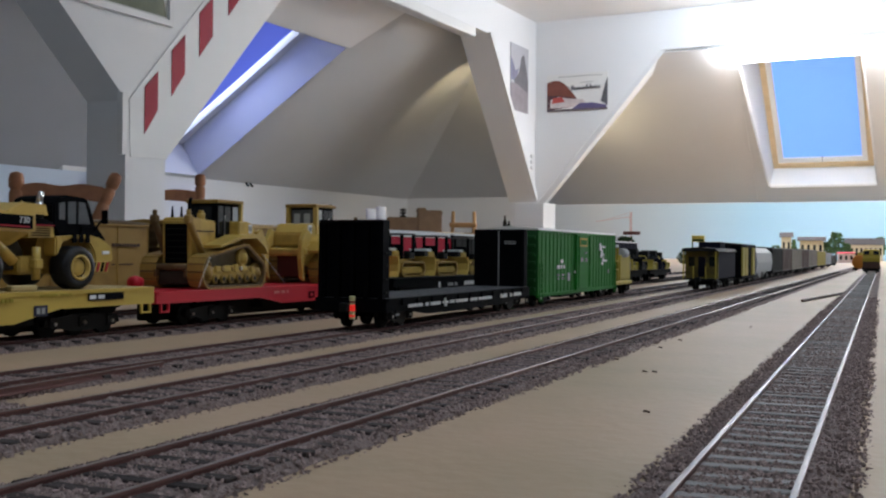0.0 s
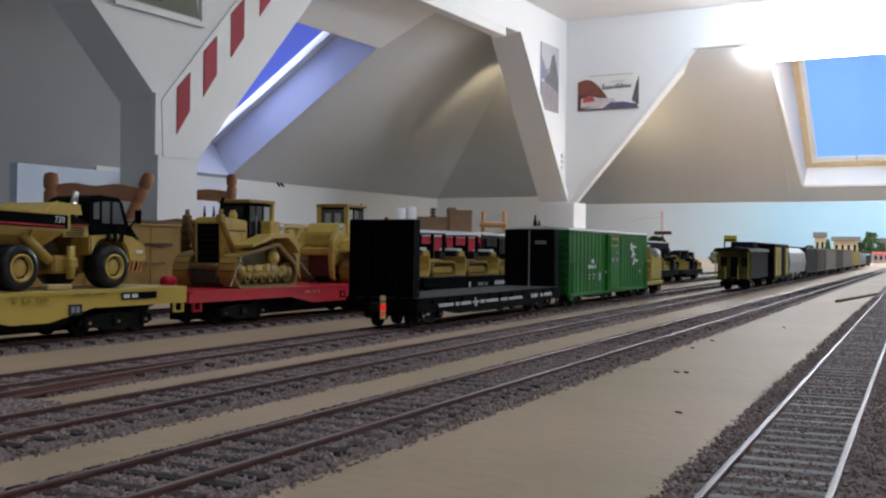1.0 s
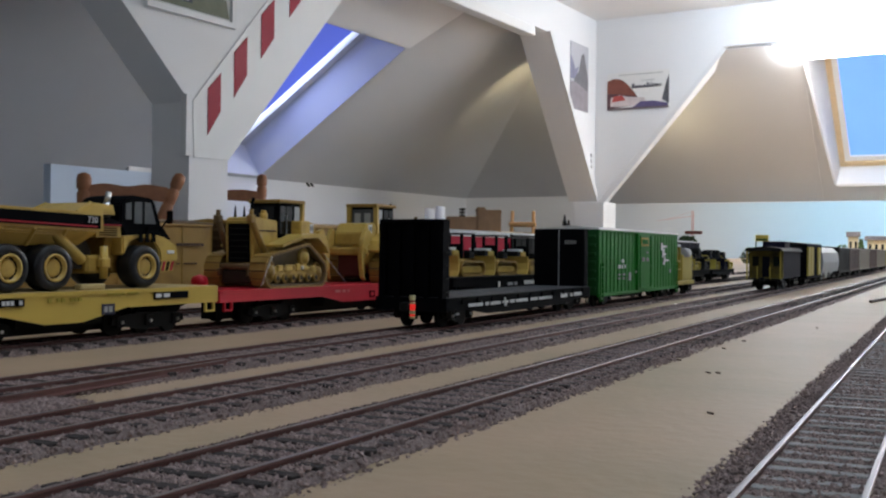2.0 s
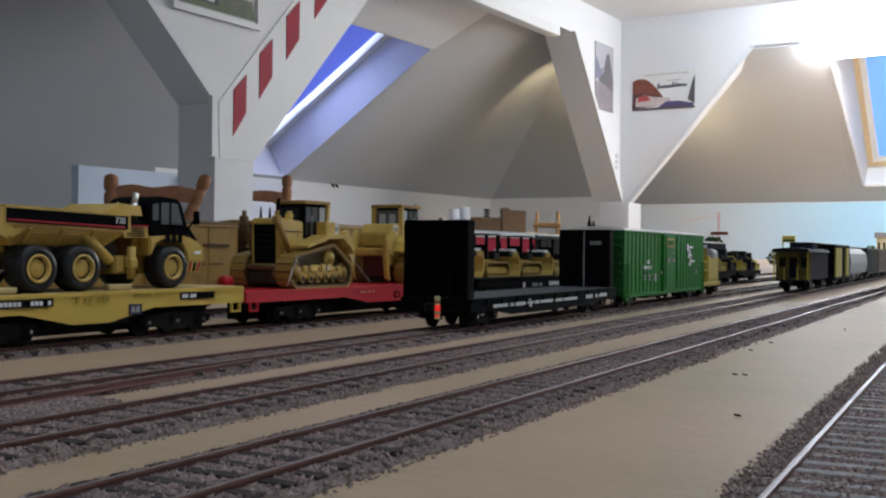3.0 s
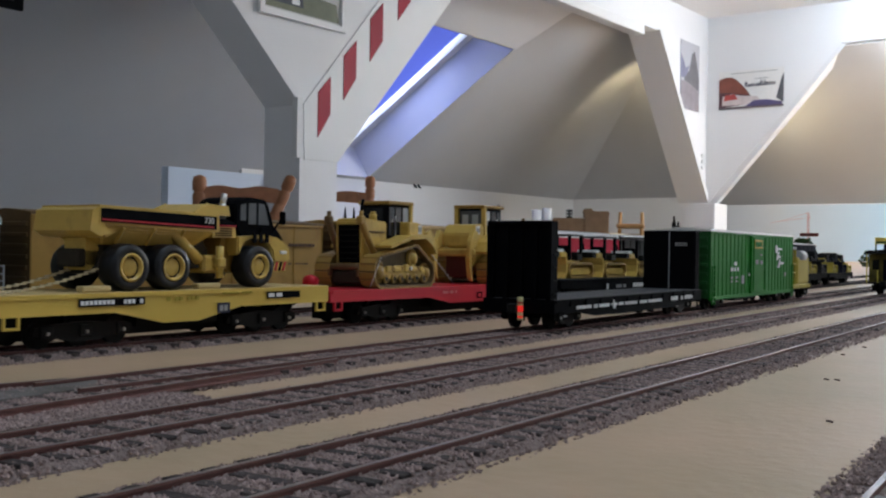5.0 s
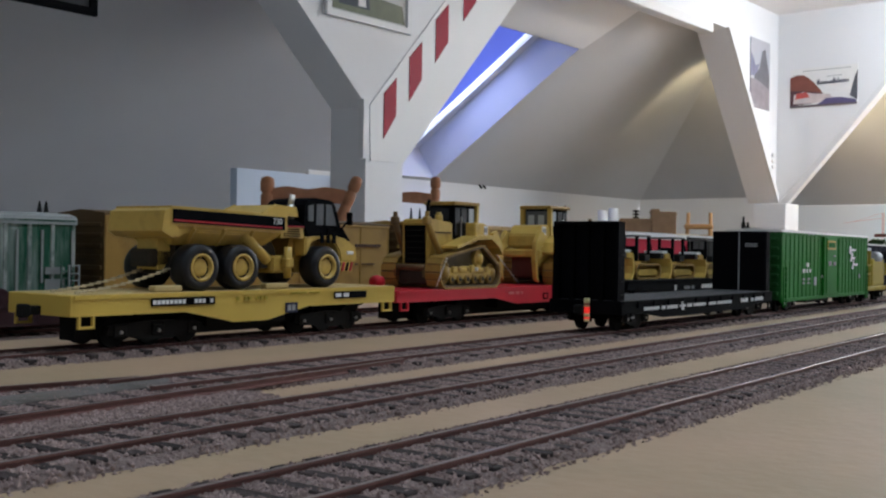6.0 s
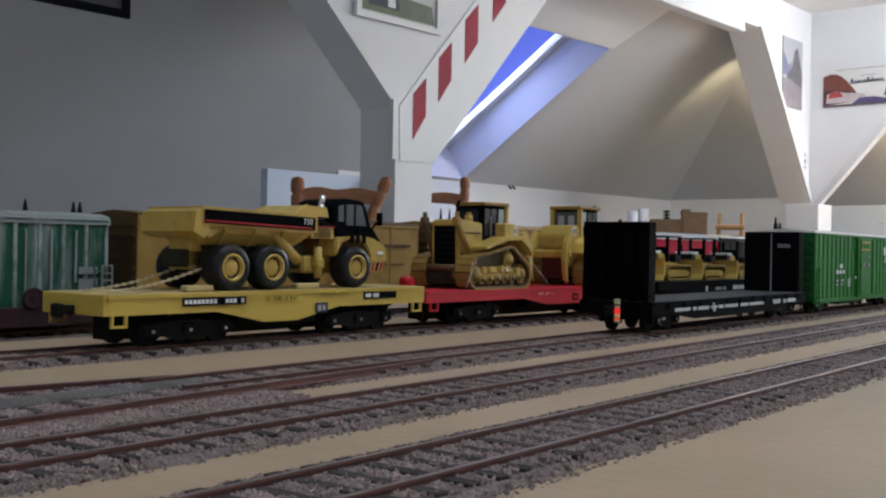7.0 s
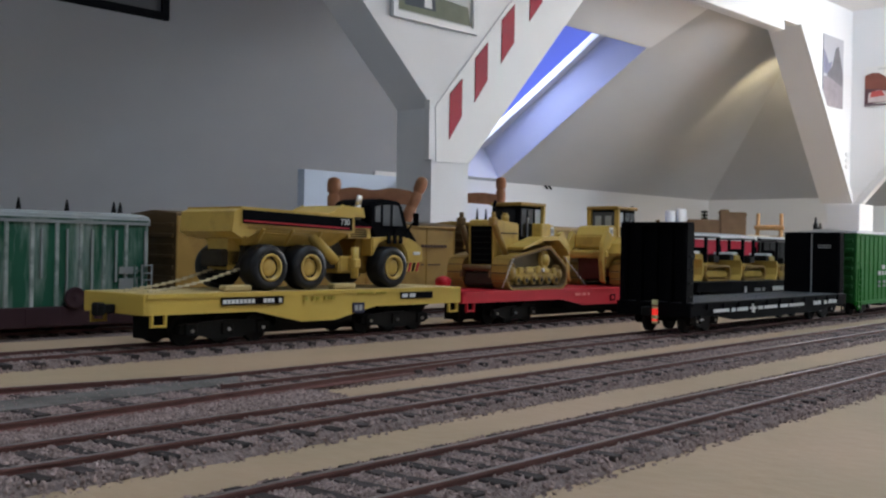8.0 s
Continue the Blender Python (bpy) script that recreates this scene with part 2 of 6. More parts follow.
def bay_wall(name, pts, axis, label):
    bm = B()
    for p in pts:
        if axis == "x":
            prism(bm, p, XL - TH, XL, "x")
        else:
            prism(bm, p, YF, YF + TH, "y")
    return solid(name, bm, PLASTER, label, "wall")


BEAM = 2.215
bay_wall("wall_west", [
    [(-2.5, BEAM), (YF, BEAM), (YF, CEIL), (-2.5, CEIL)],
    [(1.73, BEAM), (2.515, 1.478), (2.515, FLOOR), (2.700, FLOOR), (2.700, 1.300), (3.560, BEAM)],
    [(5.259, BEAM), (5.958, 1.305), (YF, 1.305), (YF, BEAM)],
    [(-2.5, BEAM), (-2.5, FLOOR), (-2.3, FLOOR), (-2.3, BEAM)],
], "x", "white plastered attic wall with braced openings to the roof bays")
bay_wall("wall_north", [
    [(XL, 2.182), (2.6, 2.182), (2.6, CEIL), (XL, CEIL)],
    [(XL, 1.29), (-2.455, 1.300), (-1.686, 2.182), (XL, 2.182)],
    [(2.4, FLOOR), (2.6, FLOOR), (2.6, 2.182), (2.4, 2.182)],
], "y", "white plastered attic wall above the far roof bay")
bm = B()
box(bm, -2.600, -2.402, YF - 0.02, YF + 0.18, FLOOR, 1.30, 0.006, 2)
solid("corner_post", bm, TRIM, "white painted square post under the corner braces", "post")
bm = B()
prism(bm, [(2.527, 1.482), (2.535, 1.296), (2.700, 1.300), (3.560, BEAM), (3.190, BEAM)], XL, XL + 0.004, "x")
brace = solid("diagonal_brace", bm, TRIM, "white boxed-in diagonal brace with red warning stripes", "brace")
for y, w, z in ((2.595, 0.061, 1.376), (2.722, 0.065, 1.518), (2.861, 0.070, 1.675), (3.018, 0.074, 1.853)):
    bm = B()
    prism(bm, [(y, z), (y, z + 0.155), (y + w, z + 0.155 + w * 1.0), (y + w, z + 0.085)], XL + 0.004, XL + 0.0065, "x")
    part("stripe", bm, REDPAINT, brace, "dark red painted warning stripe")
# edge boards along the openings
bm = B()
prism(bm, [(5.257, 2.217), (5.962, 1.302), (5.962, 1.352), (5.290, 2.222)], XL, XL + 0.018, "x")
solid("trim_brace", bm, TRIM, "white edge board along the brace", "trim")
bm = B()
prism(bm, [(-2.450, 1.300), (-1.690, 2.176), (-1.660, 2.176), (-2.400, 1.300)], YF - 0.004, YF, "y")
solid("trim_far_brace", bm, TRIM, "white edge board along the far brace", "trim")
bm = B()
box(bm, XL - 0.04, XL + 0.03, 3.3, 5.05, 2.150, 2.203, 0.008, 2)
solid("light_trough", bm, TRIM, "white lamp trough along the beam, unlit", "lamp", "")
bm = B()
box(bm, XL - 0.012, XL + 0.012, 2.490, 2.515, 1.30, 1.50)
solid("trim_post_batten", bm, TRIM, "white batten beside the post", "trim")

bm = B()
box(bm, -5.0, 3.2, -3.0, 7.6, CEIL, CEIL + 0.1)
solid("ceiling", bm, PLASTER, "white plastered ceiling", "ceiling")
bm = B()
box(bm, -5.0, 3.2, -3.0, 7.6, FLOOR - 0.1, FLOOR)
solid("floor", bm, FLOORM, "pale attic floor, out of view, lightened to bounce light upwards", "floor")
for nm, b_ in (("wall_east", (2.6, 2.8, -2.7, 7.5)), ("wall_south", (-4.9, 2.6, -2.7, -2.5))):
    bm = B()
    box(bm, *b_, FLOOR, CEIL)
    solid(nm, bm, PLASTER, "plain white plastered wall", "wall")
bm = B()
box(bm, KX - 0.1, KX, 3.70, KY + 0.1, FLOOR, KZL + 0.02)
box(bm, LX - 0.1, LX, -2.5, 3.80, FLOOR, 1.0)
box(bm, LX, KX - 0.1, 3.70, 3.80, FLOOR, KZL - 0.02)
solid("knee_wall_west", bm, PLASTER, "low white knee wall under the roof slope", "wall")
bm = B()
box(bm, KX, 2.6, KY, KY + 0.1, FLOOR, KZF + 0.02)
box(bm, KX, -2.90, KY - 0.09, KY, FLOOR, KZF + 0.07)
solid("knee_wall_north", bm, PLASTER, "low white knee wall under the far roof slope", "wall")


def slab(bm, corners, t=0.06):
    """A four-cornered roof board of thickness t, drawn out along its normal."""
    c = [Vector(p) for p in corners]
    n = (c[1] - c[0]).cross(c[2] - c[0]).normalized()
    if n.z < 0:
        n = -n
    lo = [bm.verts.new(p) for p in c]
    hi = [bm.verts.new(p + n * t) for p in c]
    fs = [bm.faces.new(lo), bm.faces.new(hi[::-1])] + [bm.faces.new((lo[i], hi[i], hi[(i + 1) % len(c)], lo[(i + 1) % len(c)])) for i in range(len(c))]
    bmesh.ops.recalc_face_normals(bm, faces=fs)
    return n


def SL(x, y):      # the west slope
    return (x, y, KZL + (x - KX) * PITCH)


def SF(x, y):      # the north slope
    return (x, y, KZF + (KY - y) * PITCH)


HY0, HY1, HX0, HX1 = 3.87, 4.673, -4.028, -3.016     # skylight opening in the west slope
bm = B()
TOPX, SY = -2.52, 3.70      # the bay beside the post runs deeper
HIPK = KY + KZF / PITCH + KX - KZL / PITCH          # the two slopes meet where y + x is this
HIP0, HIP1, EDGE = HIPK - KX, HIPK - TOPX, YF + 0.02
for a in ([SL(LX, -2.5), SL(TOPX, -2.5), SL(TOPX, SY), SL(LX, SY)], [SL(KX, SY), SL(TOPX, SY), SL(TOPX, HY0), SL(KX, HY0)],
          [SL(KX, HY1), SL(TOPX, HY1), SL(TOPX, HIP1), SL(KX, HIP0)],
          [SL(KX, HY0), SL(HX0, HY0), SL(HX0, HY1), SL(KX, HY1)], [SL(HX1, HY0), SL(TOPX, HY0), SL(TOPX, HY1), SL(HX1, HY1)]):
    nL = slab(bm, a)
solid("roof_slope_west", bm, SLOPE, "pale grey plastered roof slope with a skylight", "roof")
WX0, WX1, WY0, WY1 = -1.269, -0.612, 6.075, 7.09    # window opening in the north slope
bm = B()
for a in ([SF(KX, KY), SF(KX, HIP0), SF(TOPX, HIP1), SF(TOPX, EDGE), SF(WX0, EDGE), SF(WX0, KY)], [SF(WX1, KY), SF(WX1, EDGE), SF(2.6, EDGE), SF(2.6, KY)],
          [SF(WX0, KY), SF(WX0, WY1), SF(WX1, WY1), SF(WX1, KY)], [SF(WX0, WY0), SF(WX0, EDGE), SF(WX1, EDGE), SF(WX1, WY0)]):
    nF = slab(bm, a)
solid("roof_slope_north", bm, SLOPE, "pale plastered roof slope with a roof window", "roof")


def roof_window(name, c, n, deep, splay, frame_mat, blind_mat, label, gap=0.0, seat=None):
    """A roof window set deep in a splayed lining: c are its opening's corners, near bottom first, counterclockwise from inside."""
    c = [Vector(p) for p in c]
    mid = sum(c, Vector()) / 4
    c = [p + (mid - p).normalized() * 0.006 for p in c]
    win = thing(name, Matrix.Translation((0, 0, 0)), label, "window", "", "structure")
    mid = sum(c, Vector()) / 4
    up = (c[3] - c[0]).normalized()
    side = (c[1] - c[0]).normalized()
    inner = [c[0] + side * splay + up * splay, c[1] - side * splay + up * splay, c[2] - side * splay, c[3] + side * splay]
    inner = [p + n * deep for p in inner]
    if seat:      # a steeper frame at the back of the lining
        inner = [Vector(p) for p in seat]
        up, side = (inner[3] - inner[0]).normalized(), (inner[1] - inner[0]).normalized()
        n = side.cross(up)
        n = n if n.z > 0 else -n
        mid = sum(inner, Vector()) / 4
    names = ("sill", "reveal", "head", "reveal")
    for i in range(4):
        bm = B()
        a, b_, p, q = c[i], c[(i + 1) % 4], inner[(i + 1) % 4], inner[i]
        off = ((a + b_) / 2 - mid).normalized() * 0.015
        vs = [bm.verts.new(v) for v in (a, b_, p, q)] + [bm.verts.new(v + off) for v in (a, b_, p, q)]
        fs = [bm.faces.new([vs[j] for j in k]) for k in ((0, 1, 2, 3), (7, 6, 5, 4), (0, 4, 5, 1), (1, 5, 6, 2), (2, 6, 7, 3), (3, 7, 4, 0))]
        bmesh.ops.recalc_face_normals(bm, faces=fs)
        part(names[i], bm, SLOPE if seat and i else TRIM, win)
    w = 0.055 if gap else 0.034
    for i in range(4):
        a, b_ = inner[i], inner[(i + 1) % 4]
        e = (b_ - a).normalized()
        inw = n.cross(e)
        if inw.dot(mid - (a + b_) / 2) < 0:
            inw = -inw
        bm = B()
        q = [a, b_, b_ - e * w + inw * w, a + e * w + inw * w]
        vs = [bm.verts.new(v - n * 0.03) for v in q] + [bm.verts.new(v + n * 0.03) for v in q]
        fs = [bm.faces.new([vs[j] for j in k]) for k in ((0, 1, 2, 3), (7, 6, 5, 4), (0, 4, 5, 1), (1, 5, 6, 2), (2, 6, 7, 3), (3, 7, 4, 0))]
        bmesh.ops.recalc_face_normals(bm, faces=fs)
        part("window_frame", bm, frame_mat, win)
        if not gap:
            bm = B()
            k = 0.034
            q = [a + e * w + inw * w, b_ - e * w + inw * w, b_ - e * (w + k) + inw * (w + k), a + e * (w + k) + inw * (w + k)]
            vs = [bm.verts.new(v - n * 0.018) for v in q] + [bm.verts.new(v + n * 0.03) for v in q]
            fs = [bm.faces.new([vs[j] for j in m_]) for m_ in ((0, 1, 2, 3), (7, 6, 5, 4), (0, 4, 5, 1), (1, 5, 6, 2), (2, 6, 7, 3), (3, 7, 4, 0))]
            bmesh.ops.recalc_face_normals(bm, faces=fs)
            part("sash", bm, TRIM, win, "white inner sash")
    if not gap:
        w += 0.026
    g = [inner[0] + side * w + up * w, inner[1] - side * w + up * w, inner[2] - side * w - up * w, inner[3] + side * w - up * w]
    bm = B()
    bm.faces.new([bm.verts.new(p + n * 0.012) for p in g])
    pane = part("pane", bm, GLASSM, win)
    pane.visible_shadow = False
    bm = B()
    gb_ = [g[0], g[1] - side * gap, g[2] - side * gap, g[3]]
    vs = [bm.verts.new(p - n * k) for k in (0.002, 0.004) for p in gb_]
    fs = [bm.faces.new([vs[j] for j in k]) for k in ((0, 1, 2, 3), (7, 6, 5, 4), (0, 4, 5, 1), (1, 5, 6, 2), (2, 6, 7, 3), (3, 7, 4, 0))]
    part("blind", bm, blind_mat, win, "drawn blue roller blind glowing with daylight")
    bm = B()
    rod(bm, gb_[0] - n * 0.006, gb_[1] - n * 0.006, 0.006, 10)
    bar = part("blind_bar", bm, BLACK if gap == 0 else TRIM, win)
    if not gap:
        bm = B()
        q = (gb_[0] + gb_[1]) / 2 - n * 0.012
        rod(bm, q + up * 0.01, q - up * 0.05, 0.007, 8)
        part("pull_tab", bm, GREYCAR, bar)
    bm = B()
    bm.faces.new([bm.verts.new(p + n * 0.25) for p in [inner[0] - side * .3 - up * .3, inner[1] + side * .3 - up * .3, inner[2] + side * .3 + up * .3, inner[3] - side * .3 + up * .3]])
    solid("backdrop", bm, DAY, "bright daylight sky outside the roof window", "sky")
    return win


bm = B()
slab(bm, [tuple(Vector(p) - nL * 0.014) for p in (SL(HX1 + 0.01, HY0 - 0.4), SL(TOPX - 0.06, HY0 - 0.4), SL(TOPX - 0.06, HY1 + 0.14), SL(HX1 + 0.01, HY1))], 0.012)
solid("trim_skylight_head", bm, PLASTER, "smooth pale panel above the skylight", "trim")
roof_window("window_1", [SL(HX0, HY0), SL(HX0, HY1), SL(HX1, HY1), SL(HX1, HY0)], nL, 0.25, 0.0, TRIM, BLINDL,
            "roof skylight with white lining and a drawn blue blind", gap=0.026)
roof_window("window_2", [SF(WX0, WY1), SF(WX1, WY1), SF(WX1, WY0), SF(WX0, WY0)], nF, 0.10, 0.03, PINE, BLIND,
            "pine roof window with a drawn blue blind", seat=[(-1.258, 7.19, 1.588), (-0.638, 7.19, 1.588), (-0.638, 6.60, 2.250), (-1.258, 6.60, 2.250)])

bm = B()
slab(bm, [tuple(Vector(p) - nF * 0.005) for p in (SF(-1.295, 6.10), SF(-1.283, 6.10), SF(-1.366, 7.20), SF(-1.378, 7.20))], 0.006)
solid("trim_seam_strip", bm, SLOPE, "narrow plaster seam strip beside the roof window", "trim")

tube = thing("fluorescent_lamp", Matrix.Identity(4), "lit white fluorescent lamp under the beam", "lamp")
bm = B()
box(bm, -1.36, 2.2, 5.975, 6.065, 2.085, 2.160, 0.02, 3)
part("diffuser", bm, mat("lit_tube", (0.97, 0.985, 1.0), 0.5, var=0.0, emit=60.0), tube, "glowing white diffuser")
bm = B()
box(bm, -1.42, 2.22, 5.968, 6.068, 2.160, 2.181, 0.003)
part("batten", bm, TRIM, tube)

# ---------------------------------------------------------------- pictures on the walls


def picture(name, m, w, h, art, label, frame_mat=None, border=0.012):
    """A flat picture in the xz plane of m, facing -y."""
    p = thing(name, m, label, "picture")
    bm = B()
    box(bm, 0, w, -0.004, 0, 0, h)
    part("sheet", bm, mat(name + "_paper", art[0], 0.6, var=0.05), p)
    for i, (*shape, col) in enumerate(art[1]):
        bm = B()
        if len(shape) == 1:
            prism(bm, [(a * w, b_ * h) for a, b_ in shape[0]], -0.0045 - 0.0004 * i, -0.004, "y")
            part("print", bm, mat("print_ink", col, 0.6, var=0.3, scale=18), p)
            continue
        x0, x1, z0, z1 = shape
        pts = [(x0 * w, z0 * h), (x1 * w, z0 * h), (x1 * w - 0.04 * w, z1 * h), ((x0 + 0.6 * x1) / 1.6 * w, (z1 + 0.04) * h), (x0 * w, z1 * h - 0.05 * h)]
        prism(bm, pts, -0.0055 - 0.0004 * i, -0.004, "y")
        part("print", bm, mat("print_ink", col, 0.6, var=0.25, scale=25), p)
    if frame_mat:
        for x0, x1, z0, z1 in ((-border, w + border, -border, 0), (-border, w + border, h, h + border), (-border, 0, 0, h), (w, w + border, 0, h)):
            bm = B()
            box(bm, x0, x1, -0.014, 0, z0, z1)
            part("frame", bm, frame_mat, p)
    return p


WEST = Matrix.Rotation(radians(90), 4, "Z")      # local x runs along world y, faces +x
picture("portrait_print", Matrix.Translation((XL + 0.002, 5.566, 1.832)) @ WEST, 0.262, 0.388,
        ((0.46, 0.46, 0.50), [([(0.0, 0.45), (0.0, 0.80), (0.15, 0.70), (0.27, 0.60), (0.45, 0.66), (0.3, 0.45)], (0.22, 0.22, 0.31)),
                              ([(0.2, 0.45), (0.45, 0.58), (0.6, 0.84), (0.74, 0.89), (0.86, 0.7), (0.99, 0.5), (0.99, 0.3), (0.2, 0.38)], (0.16, 0.155, 0.17)),
                              ([(0.0, 0.0), (0.0, 0.40), (0.3, 0.41), (0.99, 0.31), (0.99, 0.0)], (0.28, 0.25, 0.27))]),
        "unframed grey mountain photo print on the white wall")
pc = picture("train_poster", Matrix.Translation((-2.391, YF - 0.002, 1.853)), 0.386, 0.226,
             ((0.80, 0.79, 0.77), [([(0.0, 0.2), (0.0, 0.78), (0.10, 0.84), (0.2, 0.83), (0.28, 0.75), (0.36, 0.62), (0.46, 0.42), (0.5, 0.3)], (0.22, 0.075, 0.055)),
                                   ([(0.0, 0.05), (0.0, 0.45), (0.2, 0.42), (0.5, 0.34), (0.4, 0.1)], (0.11, 0.05, 0.06)),
                                   ([(0.05, 0.10), (0.06, 0.33), (0.2, 0.40), (0.35, 0.34), (0.6, 0.30), (0.68, 0.10)], (0.62, 0.54, 0.53)),
                                   ([(0.08, 0.22), (0.10, 0.37), (0.25, 0.39), (0.30, 0.25)], (0.50, 0.09, 0.08)),
                                   ([(0.4, 0.04), (0.55, 0.20), (0.75, 0.20), (0.98, 0.12), (0.98, 0.04)], (0.12, 0.10, 0.21)),
                                   ([(0.0, 0.0), (0.0, 0.06), (1.0, 0.05), (1.0, 0.0)], (0.14, 0.11, 0.12)),
                                   ([(0.89, 0.22), (0.96, 0.68), (1.0, 0.85), (1.0, 0.10)], (0.11, 0.11, 0.12))]),
             "white poster of a red streamlined train with dark lettering")
rnd = random.Random(3)
for i in range(22):
    bm = B()
    x = 0.157 + i * 0.0083
    tall = 0.030 if i in (0, 1, 11, 12, 14) else rnd.uniform(0.013, 0.020)
    prism(bm, [(x, 0.124 + 0.0002 * i), (x + 0.0052, 0.124 + 0.0002 * i), (x + 0.0068, 0.124 + 0.0002 * i + tall), (x + 0.0016, 0.124 + 0.0002 * i + tall)], -0.0074, -0.0070, "y")
    part("letter", bm, DARKP, pc)
for x0, x1, z, n in ((0.075, 0.352, 0.206, 26), (0.215, 0.300, 0.166, 11)):
    for i in range(n):
        bm = B()
        x = x0 + (x1 - x0) * i / n
        box(bm, x, x + (x1 - x0) / n * 0.62, -0.0074, -0.0070, z, z + rnd.uniform(0.004, 0.007))
        part("letter", bm, GREYP, pc)
picture("framed_photo", Matrix.Translation((XL + 0.006, 2.33, 1.77)) @ WEST, 0.365, 0.28,
        ((0.55, 0.56, 0.54), [(0.02, 0.98, 0.03, 0.25, (0.15, 0.16, 0.11)), (0.1, 0.5, 0.1, 0.6, (0.06, 0.07, 0.08)), (0.35, 0.45, 0.12, 0.5, (0.7, 0.7, 0.7))]),
        "framed landscape photograph in a pale frame on the white wall", TRIM, 0.02)
dp = picture("dark_picture", Matrix.Translation((XL + 0.01, 0.80, 1.612)) @ WEST, 0.67, 0.42,
        ((0.04, 0.04, 0.045), [(0.05, 0.9, 0.05, 0.3, (0.10, 0.09, 0.09)), (0.3, 0.6, 0.06, 0.5, (0.16, 0.15, 0.14))]),
        "dark framed picture hanging in the roof bay", BLACK, 0.02)
for x in (0.12, 0.55):
    bm = B()
    rod(bm, (x, -0.006, 0.43), (x, 0.002, 0.555), 0.0015, 6)
    part("hanging_wire", bm, SOOT, dp)
bm = B()
for z in (1.50, 1.535, 1.57):
    box(bm, XL, XL + 0.012, 5.885, 5.925, z, z + 0.022, 0.002)
solid("light_switch", bm, TRIM, "small white switch block on the wall corner", "switch", "")

# ---------------------------------------------------------------- the layout board and backdrop


def board_pt(u, w):
    p = LAY @ Vector((u, w, 0))
    return (p.x, p.y)


bm = B()
outline = [board_pt(-0.5, -0.9), board_pt(2.2, -1.1), (1.3, KY - 0.02), (-2.3, KY - 0.02), (-2.3, 4.9), board_pt(2.9, 0.62), board_pt(-0.5, 0.52)]
prism(bm, outline, EYE + GROUND - 0.03, EYE + GROUND, "z")
solid("layout_board", bm, BOARD, "tan painted model railway baseboard with faint stains", "baseboard")
# painted backdrop on the far knee wall
BACKM = bpy.data.materials.new("painted_sky")
BACKM.use_nodes = True
nt = BACKM.node_tree
tc, sp, cr = nt.nodes.new("ShaderNodeTexCoord"), nt.nodes.new("ShaderNodeSeparateXYZ"), nt.nodes.new("ShaderNodeValToRGB")
mr = nt.nodes.new("ShaderNodeMapRange")
nt.links.new(tc.outputs["Object"], sp.inputs[0])
nt.links.new(sp.outputs["X"], mr.inputs[0])
mr.inputs[1].default_value, mr.inputs[2].default_value = -2.6, -0.6
nt.links.new(mr.outputs[0], cr.inputs[0])
cr.color_ramp.elements[0].position, cr.color_ramp.elements[0].color = 0.05, (0.66, 0.68, 0.70, 1)
cr.color_ramp.elements[1].position, cr.color_ramp.elements[1].color = 0.6, (0.42, 0.66, 0.84, 1)
nt.links.new(cr.outputs[0], nt.nodes["Principled BSDF"].inputs["Base Color"])
nt.nodes["Principled BSDF"].inputs["Roughness"].default_value = 0.8
bm = B()
box(bm, -2.88, 2.5, KY - 0.02, KY - 0.004, EYE - 0.3, KZF - 0.006)
solid("backdrop_panel", bm, BACKM, "painted pale blue sky backdrop behind the layout", "backdrop")

# ---------------------------------------------------------------- track


def rail_mesh(x0, x1, top=None):
    bm = B()
    prof = [(-0.0011, -0.0021), (0.0011, -0.0021), (0.0011, -0.0018), (0.0003, -0.0015), (0.0003, -0.0008), (0.00055, -0.0006), (0.00055, -0.0001),
            (0.0004, 0.0), (-0.0004, 0.0), (-0.00055, -0.0001), (-0.00055, -0.0006), (-0.0003, -0.0008), (-0.0003, -0.0015), (-0.0011, -0.0018)]
    prism(bm, prof, x0, x1, "x")
    for f in bm.faces:
        if f.normal.z > 0.5 and f.calc_center_median().z > -0.00015:
            f.material_index = 1
    me = bpy.data.meshes.new("rail")
    bm.to_mesh(me)
    bm.free()
    me.materials.append(RAILSIDE)
    me.materials.append(top or RAILTOP)
    return me


def tie_mesh(material, reach=1.0):
    bm = B()
    box(bm, -0.0016, 0.0016, -0.0149 * reach, 0.0149 * reach, -0.0032, -0.0016, 0.0002)
    me = bpy.data.meshes.new("tie")
    bm.to_mesh(me)
    bm.free()
    me.materials.append(material)
    return me


